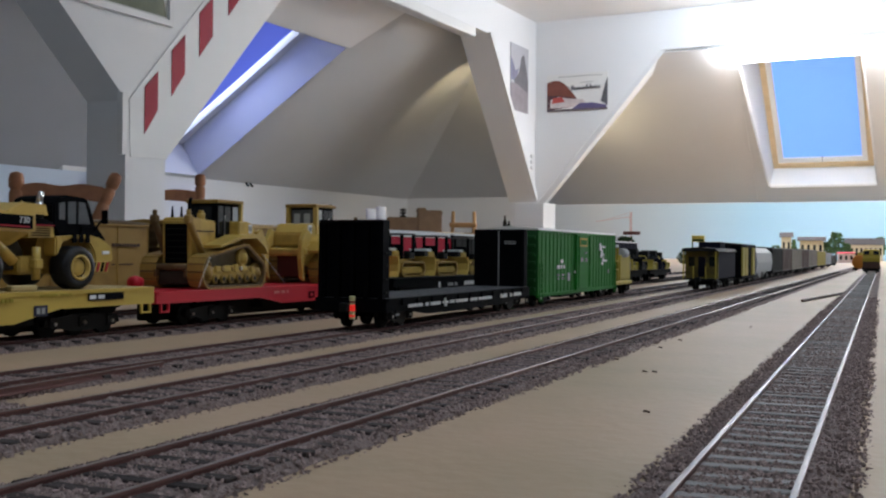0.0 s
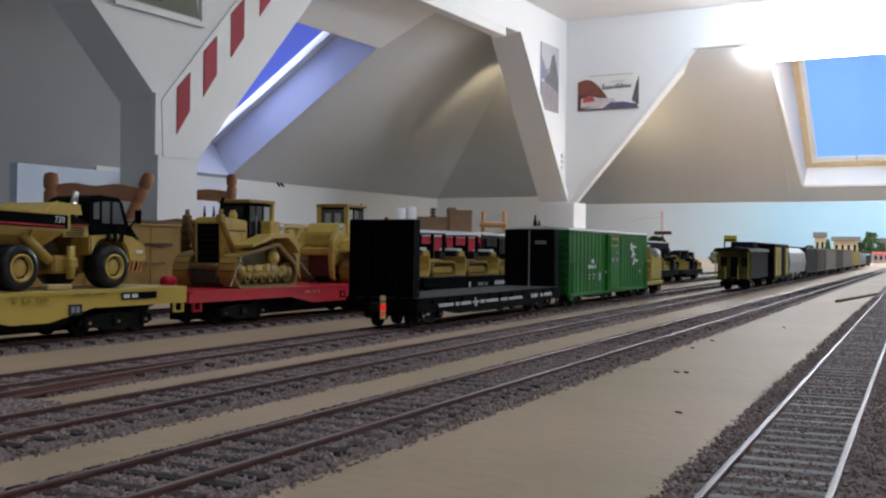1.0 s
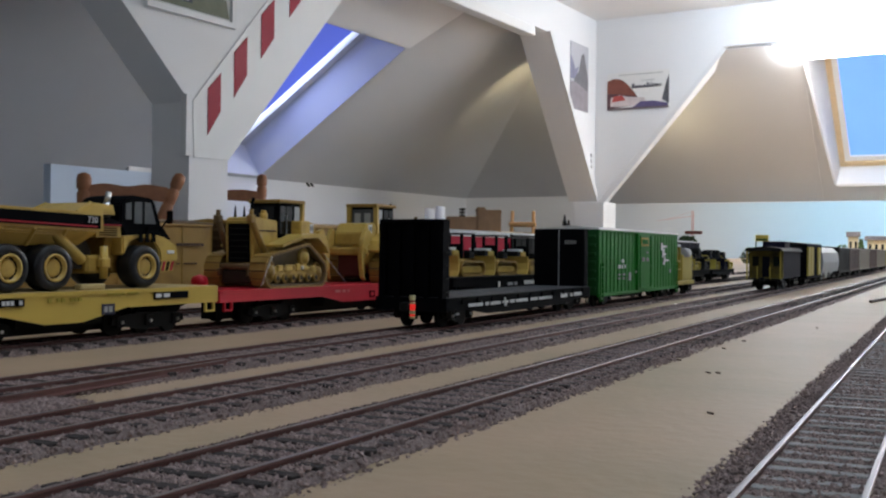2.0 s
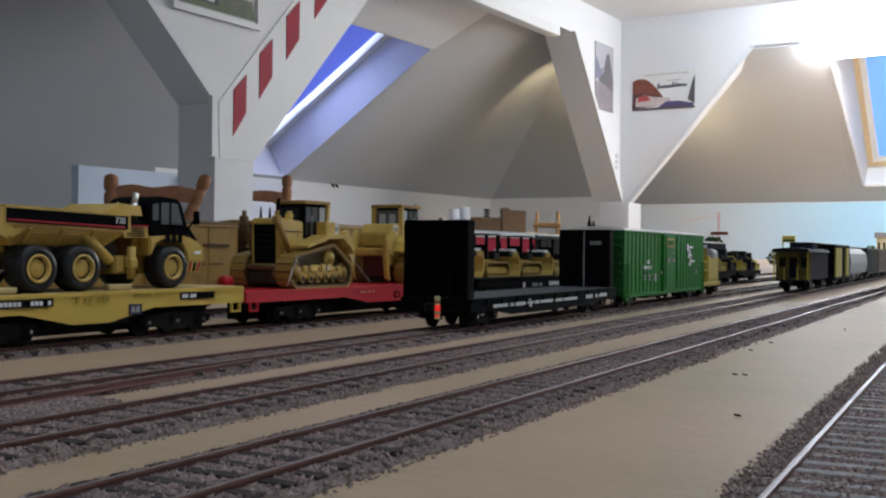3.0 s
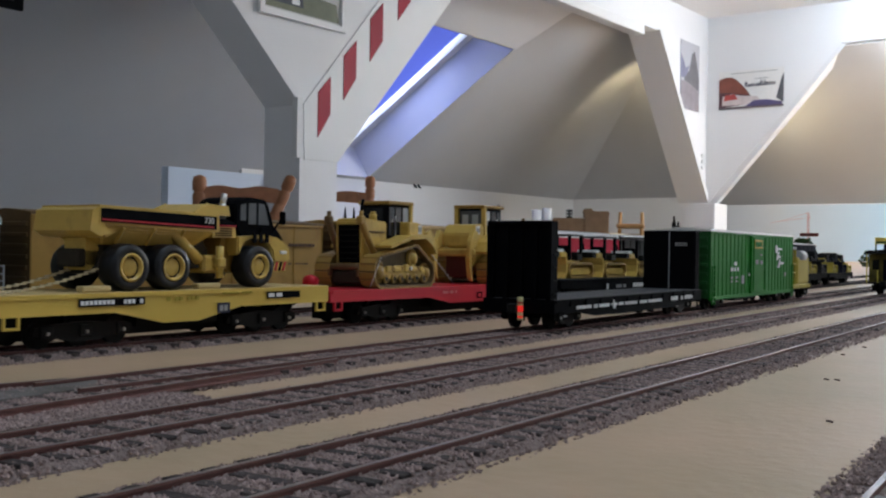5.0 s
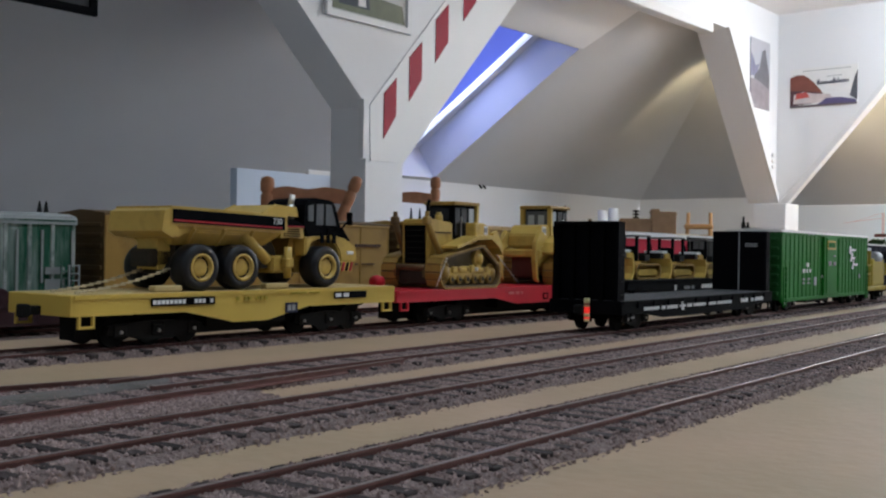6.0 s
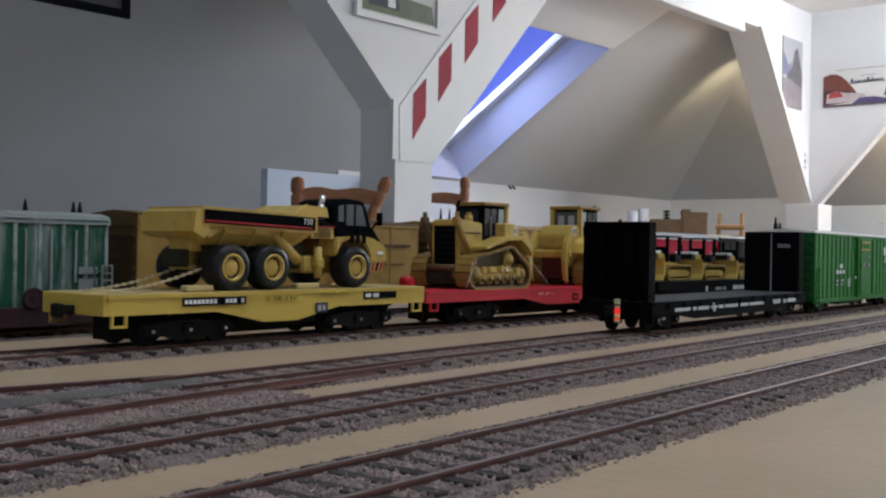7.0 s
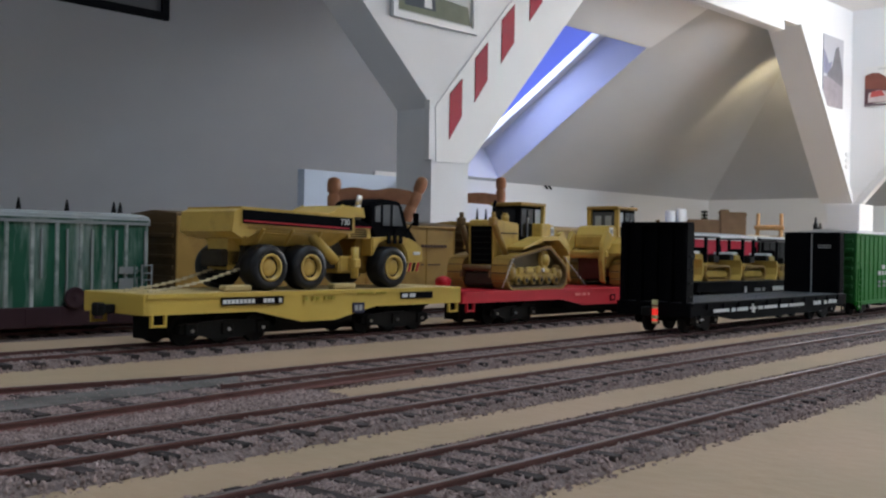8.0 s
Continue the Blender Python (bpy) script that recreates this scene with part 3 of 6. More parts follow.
def ballast(name, m, x0, x1, dense_to, parent, seed, half=0.018, depth=-0.0034, cover=0.75, sink=0.0, tie0=0.0, spread=1.25, pitch=0.0082):
    rnd = random.Random(seed)
    # the bed: a low bank with ragged edges
    nx = int((x1 - x0) / 0.004)
    ys = [-1.0, -0.8, -0.5, 0, 0.5, 0.8, 1.0]
    zs = [-0.0012, 0.0014, 0.0020, 0.0017, 0.0020, 0.0014, -0.0012]
    verts, faces = [], []
    for i in range(nx + 1):
        x = x0 + (x1 - x0) * i / nx
        el, er = half * (1 + 0.10 * noise.noise((x * 60, seed, 0))), half * (1 + 0.10 * noise.noise((x * 60, seed, 9)))
        for y, z in zip(ys, zs):
            k = el if y < 0 else er
            verts.append((x, y * k, depth + z - sink * (abs(y) < 0.9) + 0.0003 * noise.noise((x * 300, y * 8, seed))))
    n = len(ys)
    for i in range(nx):
        for j in range(n - 1):
            a = i * n + j
            faces.append((a, a + n, a + n + 1, a + 1))
    me = bpy.data.meshes.new("ballast_bed")
    me.from_pydata(verts, [], faces)
    me.materials.append(BED)
    ob = new("ballast_bed", me)
    ob.parent = parent
    tagged(ob, "", "", "", "stuff")
    # loose stones
    verts, faces = [], []
    base = [Vector(v) for v in ((1, 0, 0), (-1, 0, 0), (0, 1, 0), (0, -1, 0), (0, 0, 1), (0, 0, -1))]
    tri = ((0, 2, 4), (2, 1, 4), (1, 3, 4), (3, 0, 4), (2, 0, 5), (1, 2, 5), (3, 1, 5), (0, 3, 5))
    x = x0
    while x < dense_to:
        dens = 74 if x < 0.4 else (36 if x < 0.75 else 10)
        for _ in range(dens):
            y = rnd.gauss(0, 0.62) * half
            if abs(y) > half * spread:
                continue
            px = x + rnd.random() * 0.0015
            on_tie = abs(((px - tie0 + pitch / 2) % pitch) - pitch / 2) < 0.0018 and abs(y) < 0.0149
            s = rnd.uniform(0.00030, 0.00074)
            z = depth + (0.0019 if abs(y) < half * 0.75 else 0.0019 - 0.0026 * (abs(y) / half - 0.75) / 0.35)
            z -= sink * (abs(y) < half * 0.8)
            if on_tie and rnd.random() < cover:
                continue
            q = Euler((rnd.random() * 6, rnd.random() * 6, rnd.random() * 6)).to_matrix()
            k = len(verts)
            sc = (s * rnd.uniform(0.7, 1.3), s * rnd.uniform(0.7, 1.3), s * rnd.uniform(0.6, 1.0))
            for v in base:
                p = q @ Vector((v.x * sc[0], v.y * sc[1], v.z * sc[2]))
                verts.append((px + p.x, y + p.y, z + p.z))
            faces += [(a + k, b + k, c + k) for a, b, c in tri]
        x += 0.0015
    me = bpy.data.meshes.new("ballast_stones")
    me.from_pydata(verts, [], faces)
    me.materials.append(STONE)
    ob = new("ballast_stones", me)
    ob.parent = parent
    tagged(ob, "", "", "", "stuff")


def railway(name, m, x0, x1, dense_to, seed, ties_from, tie_mat=TIE, label="", extra=0.0, cover=0.75, sink=0.0, top=None, rail_from=None, half=0.0195, lift=0.0003, pitch=0.0082, reach=1.0, head=1.0):
    tr = thing(name, m, label, "railway track", "", "structure")
    me = rail_mesh(x0 if rail_from is None else rail_from, x1, top)
    for s in (-1, 1):
        r = new("rail", me)
        r.parent, r.location, r.scale = tr, (0, s * 0.0088, 0), (1, head, 1)
    tm = tie_mesh(tie_mat, reach)
    rnd = random.Random(seed)
    for i in range(290):
        t = new("tie", tm)
        t.parent = tr
        t.location = (ties_from + i * pitch, rnd.uniform(-0.0003, 0.0003), lift + rnd.uniform(-0.0002, 0.0002))
        t.rotation_euler = (0, 0, rnd.uniform(-0.02, 0.02))
    ballast(name, m, x0, x1, dense_to, tr, seed, depth=-0.0034, cover=cover, sink=sink, tie0=ties_from, half=half, spread=1.2, pitch=pitch)
    if extra:
        bm = B()
        prism(bm, [(-0.0175, -0.0034), (0.0175, -0.0034), (0.022, -0.0034 - extra), (-0.022, -0.0034 - extra)], x0, x1, "x")
        part("roadbed", bm, BOARD, tr)
    return tr

# ---------------------------------------------------------------- rolling stock


def wheel_mesh_part(parent, x, y, r=0.0055, side=-1):
    bm = B()
    rod(bm, (x, y - 0.0012, r), (x, y + 0.0012, r), r, 18)
    rod(bm, (x, y + side * 0.0012, r), (x, y + side * 0.0024, r), r * 0.35, 10)
    return part("wheel", bm, SOOT, parent)


def truck(parent, x, axles=2, pitch=0.0195, r=0.0052, name="truck", m=None, caps=True):
    """A bogie with side frames, axle boxes and wheels."""
    m = m or SOOT
    half = pitch * (axles - 1) / 2
    bm = B()
    for s in (-1, 1):
        y = s * 0.0128
        prism(bm, [(x - half - 0.005, 0.0045), (x - half - 0.004, 0.0075), (x - 0.006, 0.0088), (x + 0.006, 0.0088), (x + half + 0.004, 0.0075), (x + half + 0.005, 0.0045),
                   (x + half - 0.004, 0.0038), (x + 0.006, 0.0022), (x - 0.006, 0.0022), (x - half + 0.004, 0.0038)], y - 0.0011, y + 0.0011, "y")
        for i in range(axles):
            ax = x - half + i * pitch
            box(bm, ax - 0.0026, ax + 0.0026, y - 0.0018, y + 0.0018, 0.0036, 0.0080, 0.0004)
    box(bm, x - 0.003, x + 0.003, -0.0115, 0.0115, 0.0045, 0.0085, 0.0004)
    tr = part(name, bm, m, parent)
    for i in range(axles):
        ax = x - half + i * pitch
        for s in (-1, 1):
            wheel_mesh_part(tr, ax, s * 0.0088, r, s)
            if caps:
                bm = B()
                rod(bm, (ax, s * 0.0146, r + 0.0002), (ax, s * 0.0153, r + 0.0002), 0.0006, 8)
                part("axle_cap", bm, STEEL, tr)
    return tr


def coupler(parent, x, s):
    bm = B()
    box(bm, min(x, x + s * 0.006), max(x, x + s * 0.006), -0.0016, 0.0016, 0.0085, 0.0115, 0.0003)
    box(bm, min(x + s * 0.005, x + s * 0.008), max(x + s * 0.005, x + s * 0.008), -0.0022, 0.0022, 0.0078, 0.0122, 0.0005)
    return part("coupler", bm, SOOT, parent)


def flat_car(m, L, deck, body, belly, axles, label, deck_mat, W=0.0184, sill=0.0072, bx=0.03, dip=0.0045, truck_in=0.036, step=True, group="", drop=0.0):
    """A fishbelly flat car; belly is the middle of the deep part of the side sill."""
    c = thing("flat_car", m, label, "railway car", group)
    h = L / 2
    bm = B()
    box(bm, -h, h, -W + 0.0006, W - 0.0006, deck - 0.0016, deck)
    n = int(L / 0.004)
    for i in range(n):
        x = -h + L * i / n
        box(bm, x + 0.0002, x + L / n - 0.0002, -W + 0.0008, W - 0.0008, deck, deck + 0.0004)
    part("deck", bm, deck_mat, c)
    for s in (-1, 1):
        bm = B()
        y0, y1 = (-W, -W + 0.0012) if s < 0 else (W - 0.0012, W)
        z = deck - sill
        prism(bm, [(-h, deck), (h, deck), (h, z), (belly + bx + 0.022, z), (belly + bx, z - dip), (belly - bx, z - dip), (belly - bx - 0.022, z), (-h, z)], y0, y1, "y")
        box(bm, -h, h, y0 - 0.0005 if s < 0 else y0, y1 if s < 0 else y1 + 0.0005, deck - 0.0012, deck + 0.0002)
        part("side_sill", bm, body, c)
    for s in (-1, 1):
        bm = B()
        box(bm, s * h - 0.0012, s * h + 0.0012, -W, W, deck - sill, deck + 0.0003, 0.0003)
        part("end_sill", bm, body, c)
        coupler(c, s * h, s)
        if step:
            for q in (-1, 1):
                bm = B()
                x = s * (h - 0.0045)
                zt, zb = deck - sill, deck - sill - 0.0032
                for a in (x - 0.0030, x + 0.0022):
                    box(bm, a, a + 0.0008, q * W - 0.0006, q * W + 0.0006, zb, zt)
                box(bm, x - 0.0030, x + 0.0030, q * W - 0.0006, q * W + 0.0006, zb - 0.0008, zb)
                part("step", bm, body, c)
        truck(c, s * (h - truck_in), axles, 0.0155 if axles == 3 else 0.0195).location.z = -drop
    bm = B()
    box(bm, -h * 0.8, h * 0.8, -0.006, 0.006, 0.006, deck - 0.0016)
    box(bm, -0.02, 0.02, -0.012, 0.012, 0.004 - drop / 2, deck - 0.002)
    # black block added to darken the shaded gap beneath the first train's cars
    if drop:
        box(bm, -h * 0.88, h * 0.88, -0.0045, 0.0045, 0.0012 - drop * 0.6, 0.0075)
    for s in (-1, 1):
        box(bm, s * (h - truck_in) - 0.0045, s * (h - truck_in) + 0.0045, -0.0080, 0.0080, 0.0075 - drop, deck - 0.0018)
    part("centre_sill", bm, SOOT, c)
    return c


def placard(c, x0, x1, z0, z1, W, ground, ink, n, seed, frame_only=False):
    rnd = random.Random(seed)
    if ground:
        bm = B()
        box(bm, x0, x1, -W - 0.0006, -W - 0.0003, z0, z1)
        part("placard", bm, ground, c)
    bm = B()
    k = (z1 - z0) * (0.22 if ground else 0)
    bars(bm, x0 + k, x1 - k, -W - 0.0007, z0 + k, z1 - k, n, rnd, 0.28)
    part("lettering", bm, ink, c)


RISE = 0.00324      # the cars of the first train ride this much higher on their bogies


def on(track, s, kx=1.0, kz=1.0):
    """A place s along a track, with the proportions of a model there."""
    return track @ Matrix.Translation((s, 0, 0)) @ Matrix.Diagonal((kx, 1, kz, 1))


def on1(u):
    """A place on the first track, by its mark u along the train, with the proportions of the models there."""
    return Matrix.Translation((0, 0, RISE)) @ on(T1, 0.0085 + 1.110 * u - 0.1606 * u * u, 1.110 - 0.321 * u, 1.063 - 0.182 * u)


def low(u):
    """How far the bogies reach below a car of the first train, in the car's own proportions."""
    return RISE / (1.063 - 0.182 * u)


# the yellow six-axle flat car
YC = 0.2385
yellow = flat_car(on1(YC), 0.159, 0.0152, FLATYEL, -0.004, 3, "yellow six-axle flat car with wooden deck carrying a dump truck", DECKWOOD, sill=0.0068, bx=0.0085, dip=0.0046, drop=low(YC))
placard(yellow, -0.050, -0.022, 0.0109, 0.0136, 0.0184, BLACK, WHITEP, 15, 1)
placard(yellow, 0.041, 0.061, 0.0110, 0.0138, 0.0184, BLACK, WHITEP, 4, 2)
placard(yellow, 0.0135, 0.020, 0.0062, 0.0102, 0.0184, DARKP, GREYP, 2, 3)
placard(yellow, -0.012, 0.004, 0.0118, 0.0132, 0.0184, None, OLIVE, 8, 4)
placard(yellow, 0.016, 0.034, 0.0135, 0.0142, 0.0184, None, OLIVE, 12, 5)
# the red flat car
RC = 0.4345
red = flat_car(on1(RC), 0.228, 0.0133, FLATRED, 0.012, 3, "red flat car carrying two yellow crawler bulldozers", FLATRED, sill=0.0052, bx=0.022, dip=0.0036, truck_in=0.046, drop=low(RC))
placard(red, 0.016, 0.0215, 0.0062, 0.0098, 0.0184, BLACK, FLATRED, 1, 6)
placard(red, -0.02, -0.004, 0.0098, 0.0112, 0.0184, None, mat("pink_lettering", (0.7, 0.2, 0.2), 0.6), 9, 7)
# the black flat car behind it
KC = 0.665
black = flat_car(on1(KC), 0.212, 0.0152, BLACK, 0.0, 2, "black flat car carrying three small yellow bulldozers", DKDECK, sill=0.0062, bx=0.05, dip=0.003, truck_in=0.03, drop=low(KC))
placard(black, -0.030, -0.026, 0.0075, 0.0115, 0.0184, None, WHITEP, 1, 8)
placard(black, -0.012, 0.010, 0.0082, 0.0105, 0.0184, None, GREYP, 8, 9)
placard(black, 0.022, 0.06, 0.0082, 0.0112, 0.0184, None, WHITEP, 7, 10)
flat_car(on1(0.90), 0.212, 0.0138, BLACK, 0.0, 2, "black flat car with yellow and blue machines far along the train", DKDECK, sill=0.0062, bx=0.05, dip=0.003, truck_in=0.03, drop=low(0.90))
flat_car(on1(1.13), 0.212, 0.0138, BLACK, 0.0, 2, "black flat car with dark machines at the end of the train", DKDECK, sill=0.0062, bx=0.05, dip=0.003, truck_in=0.03, drop=low(1.13))


flat_car(on1(1.36), 0.212, 0.0138, BLACK, 0.0, 2, "black flat car with machines near the end of the train", DKDECK, sill=0.0062, bx=0.05, dip=0.003, truck_in=0.03, drop=low(1.36))
flat_car(on1(1.59), 0.212, 0.0138, BLACK, 0.0, 2, "black flat car with machines at the far end of the train", DKDECK, sill=0.0062, bx=0.05, dip=0.003, truck_in=0.03, drop=low(1.59))


def loop_points(circles, n=14):
    """The outline of a belt round some wheels (x, z, r)."""
    pts = sorted({(round(x + r * math.cos(2 * math.pi * k / n), 6), round(z + r * math.sin(2 * math.pi * k / n), 6)) for x, z, r in circles for k in range(n)})
    def half(seq):
        out = []
        for p in seq:
            while len(out) > 1 and (out[-1][0] - out[-2][0]) * (p[1] - out[-2][1]) - (out[-1][1] - out[-2][1]) * (p[0] - out[-2][0]) <= 0:
                out.pop()
            out.append(p)
        return out[:-1]
    return half(pts) + half(pts[::-1])


def belt(bm, circles, thick, y0, y1):
    """A closed band of that thickness round the wheels."""
    outer, inner = loop_points(circles), loop_points([(x, z, r - thick) for x, z, r in circles])
    for ring in (outer, inner):
        n = len(ring)
        a = [bm.verts.new((x, y0, z)) for x, z in ring]
        b = [bm.verts.new((x, y1, z)) for x, z in ring]
        for k in range(n):
            q = (k + 1) % n
            bm.faces.new((a[k], a[q], b[q], b[k]) if ring is outer else (a[q], a[k], b[k], b[q]))
    m = min(len(outer), len(inner))
    for y in (y0, y1):
        o = [v for v in bm.verts if abs(v.co.y - y) < 1e-7]
        edges = [e for e in bm.edges if abs(e.verts[0].co.y - y) < 1e-7 and abs(e.verts[1].co.y - y) < 1e-7]
        bmesh.ops.bridge_loops(bm, edges=edges)
    bmesh.ops.recalc_face_normals(bm, faces=bm.faces[:])
    return outer


def crawler(d, yc, s, wheels, wide, frame_z, rollers, y_, z_, pitch):
    """One crawler track: belt, shoes, frame, rollers, idlers and sprocket."""
    bm = B()
    ring = belt(bm, wheels, 0.0011, yc - wide, yc + wide)
    t = part("track", bm, SHOE, d)
    per = [(Vector(ring[k]), Vector(ring[(k + 1) % len(ring)])) for k in range(len(ring))]
    total = sum((q - p).length for p, q in per)
    n = int(total / pitch)
    run, k = 0.0, 0
    for i in range(n):
        at = (i + 0.5) * total / n
        while run + (per[k][1] - per[k][0]).length < at:
            run += (per[k][1] - per[k][0]).length
            k += 1
        p, q = per[k]
        e = (q - p).normalized()
        c = p + e * (at - run)
        bm = B()
        box(bm, -pitch * 0.42, pitch * 0.42, -wide - 0.0002, wide + 0.0002, -0.0006, 0.0003,
            m=Matrix.Translation((c.x, yc, c.y)) @ Matrix.Rotation(-math.atan2(e.y, e.x), 4, "Y"))
        part("track_shoe", bm, z_, t)
    x0, x1 = min(w[0] for w in wheels), max(w[0] for w in wheels)
    bm = B()
    prism(bm, loop_points([(x, z, r - 0.0014) for x, z, r in wheels]), yc - 0.0008, yc + 0.0008, "y")
    part("guard_plate", bm, OLIVEGOLD, t, "dark gold plate filling the inside of the track")
    bm = B()
    prism(bm, [(x0 + 0.002, frame_z[0]), (x1 - 0.002, frame_z[0]), (x1 + 0.001, frame_z[0] * 0.4 + frame_z[1] * 0.6), (x1 - 0.006, frame_z[1]), (x0 * 0.2, frame_z[1] + 0.0008), (x0 * 0.4, frame_z[1] - 0.0004),
               (x0 + 0.005, frame_z[1]), (x0 - 0.001, frame_z[0] * 0.4 + frame_z[1] * 0.6)], yc - wide * 0.72, yc + wide * 0.72, "y")
    bmesh.ops.bevel(bm, geom=bm.edges[:], offset=0.0004, segments=1, affect="EDGES")
    part("track_frame", bm, y_, t)
    # covers and brackets bolted on the frame, and the hose above it
    for fx, w_, h_ in ((0.16, 0.0050, 0.0030), (0.34, 0.0075, 0.0022), (0.53, 0.0040, 0.0036), (0.70, 0.0065, 0.0020), (0.86, 0.0036, 0.0026)):
        bm = B()
        x, z = x0 + (x1 - x0) * fx, frame_z[1] - 0.0024
        box(bm, x - w_ / 2, x + w_ / 2, min(yc + s * wide * 0.6, yc + s * wide * 0.98), max(yc + s * wide * 0.6, yc + s * wide * 0.98), z, z + h_, 0.0004)
        part("frame_cover", bm, y_, t)
    for fx in (0.24, 0.44, 0.62, 0.78):
        bm = B()
        x, z = x0 + (x1 - x0) * fx, frame_z[1] - 0.0008
        rod(bm, (x, yc + s * wide * 0.7, z), (x, yc + s * wide * 1.0, z), 0.0010, 8)
        part("pin", bm, STEEL if fx == 0.62 else z_, t)
    for i in range(rollers):
        bm = B()
        x = x0 + 0.005 + (x1 - x0 - 0.010) * i / max(1, rollers - 1)
        a, b_ = yc + s * wide * 0.7, yc + s * wide * 0.95
        rod(bm, (x, a, frame_z[0]), (x, b_, frame_z[0]), 0.0021, 12)
        r = part("roller", bm, z_, t)
        bm = B()
        rod(bm, (x, b_ - s * 0.0002, frame_z[0]), (x, b_ + s * 0.0004, frame_z[0]), 0.0011, 8)
        part("roller_cap", bm, SHADOWED, r)
    for x, z, r in wheels:
        rot = Matrix.Translation((x, yc, z)) @ Matrix.Rotation(radians(90 if s < 0 else -90), 4, "X")
        bm = B()
        r = r - 0.0016
        lathe(bm, [(r, -wide * 0.8), (r, wide * 0.45), (r * 0.82, wide * 0.6), (r * 0.74, wide * 0.45), (r * 0.55, wide * 0.45), (r * 0.50, wide * 0.85), (0.0003, wide * 0.95)], rot, 20)
        part("sprocket" if z > 0.01 else "idler", bm, y_ if z > 0.01 else z_, t)
    return t


def bulldozer(m, label, size=1.0, group=""):
    """A large high-drive crawler with cab and ripper, facing -x; tracks 0.064 long at size 1, standing on z 0."""
    y_, z_ = CATYEL, CATDIRTY
    d = thing("bulldozer", m @ Matrix.Diagonal((0.82 * size, size, 1.04 * size, 1)), label, "bulldozer", group)
    for s in (-1, 1):
        yc = s * 0.0140
        crawler(d, yc, s, [(-0.0245, 0.0076, 0.0076), (0.0255, 0.0066, 0.0066), (0.0115, 0.0140, 0.0064)], 0.0045, (0.0042, 0.0098), 6, y_, z_, 0.0036)
        bm = B()
        prism(bm, [(-0.0160, 0.0188), (0.006, 0.0232), (0.021, 0.0238), (0.0300, 0.0195), (0.0335, 0.0160), (0.0345, 0.0172), (0.0310, 0.0222), (0.0225, 0.0258), (0.006, 0.0252), (-0.0160, 0.0200)], yc - 0.0052, yc + 0.0050, "y")
        part("fender", bm, y_, d)
        bm = B()
        rod(bm, (-0.0330, s * 0.0100, 0.0325), (-0.0200, s * 0.0112, 0.0150), 0.0017, 12)
        rod(bm, (-0.0200, s * 0.0112, 0.0150), (-0.0180, s * 0.0122, 0.0120), 0.0010, 10)
        box(bm, -0.0345, -0.0300, s * 0.0100 - 0.0018, s * 0.0100 + 0.0018, 0.0300, 0.0338, 0.0006)
        rod(bm, (-0.0320, s * 0.0100, 0.0330), (-0.0320, s * 0.0100, 0.0362), 0.0012, 8)
        # the far cylinder's brown stands for the tone reflected on it
        part("lift_cylinder", bm, z_ if s < 0 else SHOE, d)
        bm = B()
        prism(bm, [(-0.0335, 0.0052), (-0.0335, 0.0085), (-0.0150, 0.0108), (-0.0150, 0.0080)], s * 0.0088 - 0.0006, s * 0.0088 + 0.0006, "y")
        part("push_arm", bm, SHOE, d)
    bm = B()
    prism(bm, [(-0.0270, 0.0085), (-0.0278, 0.0318), (-0.0255, 0.0330), (-0.0080, 0.0318), (-0.0035, 0.0316), (-0.0035, 0.0240), (0.036, 0.0225), (0.036, 0.010), (0.02, 0.007), (-0.018, 0.0065)], -0.0086, 0.0086, "y")
    bmesh.ops.bevel(bm, geom=bm.edges[:], offset=0.0007, segments=2, affect="EDGES")
    hull = part("hood", bm, y_, d)
    bm = B()
    prism(bm, [(-0.0278, 0.0115), (-0.0285, 0.0298), (-0.0274, 0.0298), (-0.0268, 0.0115)], -0.0064, 0.0064, "y")
    g = part("grille", bm, BLACK, hull)
    for i in range(6):
        bm = B()
        z = 0.0132 + i * 0.0028
        prism(bm, [(-0.0277 - i * 0.0001, z), (-0.0285 - i * 0.0001, z), (-0.0285 - i * 0.0001, z + 0.0006), (-0.0277 - i * 0.0001, z + 0.0006)], -0.0062, 0.0062, "y")
        part("grille_bar", bm, SOOT, g)
    # lower front between the tracks, its shade put into the colour
    bm = B()
    box(bm, -0.0300, -0.016, -0.0090, 0.0090, 0.0018, 0.0080, 0.0006)
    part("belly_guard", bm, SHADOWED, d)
    bm = B()
    rod(bm, (-0.0310, -0.0088, 0.0098), (-0.0310, 0.0088, 0.0098), 0.0015, 10)
    part("cross_beam", bm, SHOE, d)
    bm = B()
    box(bm, -0.0225, -0.0060, -0.0091, -0.0085, 0.0262, 0.0268)
    part("hood_seam", bm, SHADOWED, hull)
    for i in range(3):
        bm = B()
        rod(bm, (-0.0190 + i * 0.0052, -0.0090, 0.0200), (-0.0190 + i * 0.0052, -0.0084, 0.0200), 0.0005, 6)
        part("hood_bolt", bm, SHADOWED, hull)
    bm = B()
    rod(bm, (-0.0114, -0.0045, 0.0320), (-0.0114, -0.0045, 0.0352), 0.0021, 14)
    rod(bm, (-0.0114, -0.0045, 0.0352), (-0.0114, -0.0045, 0.0364), 0.0014, 12)
    part("air_cleaner", bm, y_, d)
    bm = B()
    rod(bm, (-0.0070, 0.0050, 0.0315), (-0.0076, 0.0050, 0.0400), 0.0010, 8)
    rod(bm, (-0.0076, 0.0050, 0.0400), (-0.0060, 0.0050, 0.0425), 0.0009, 8)
    part("exhaust", bm, BLACK, d)
    # cab
    bm = B()
    prism(bm, [(-0.0035, 0.0226), (-0.0020, 0.0402), (0.0200, 0.0402), (0.0208, 0.0226)], -0.0084, 0.0084, "y")
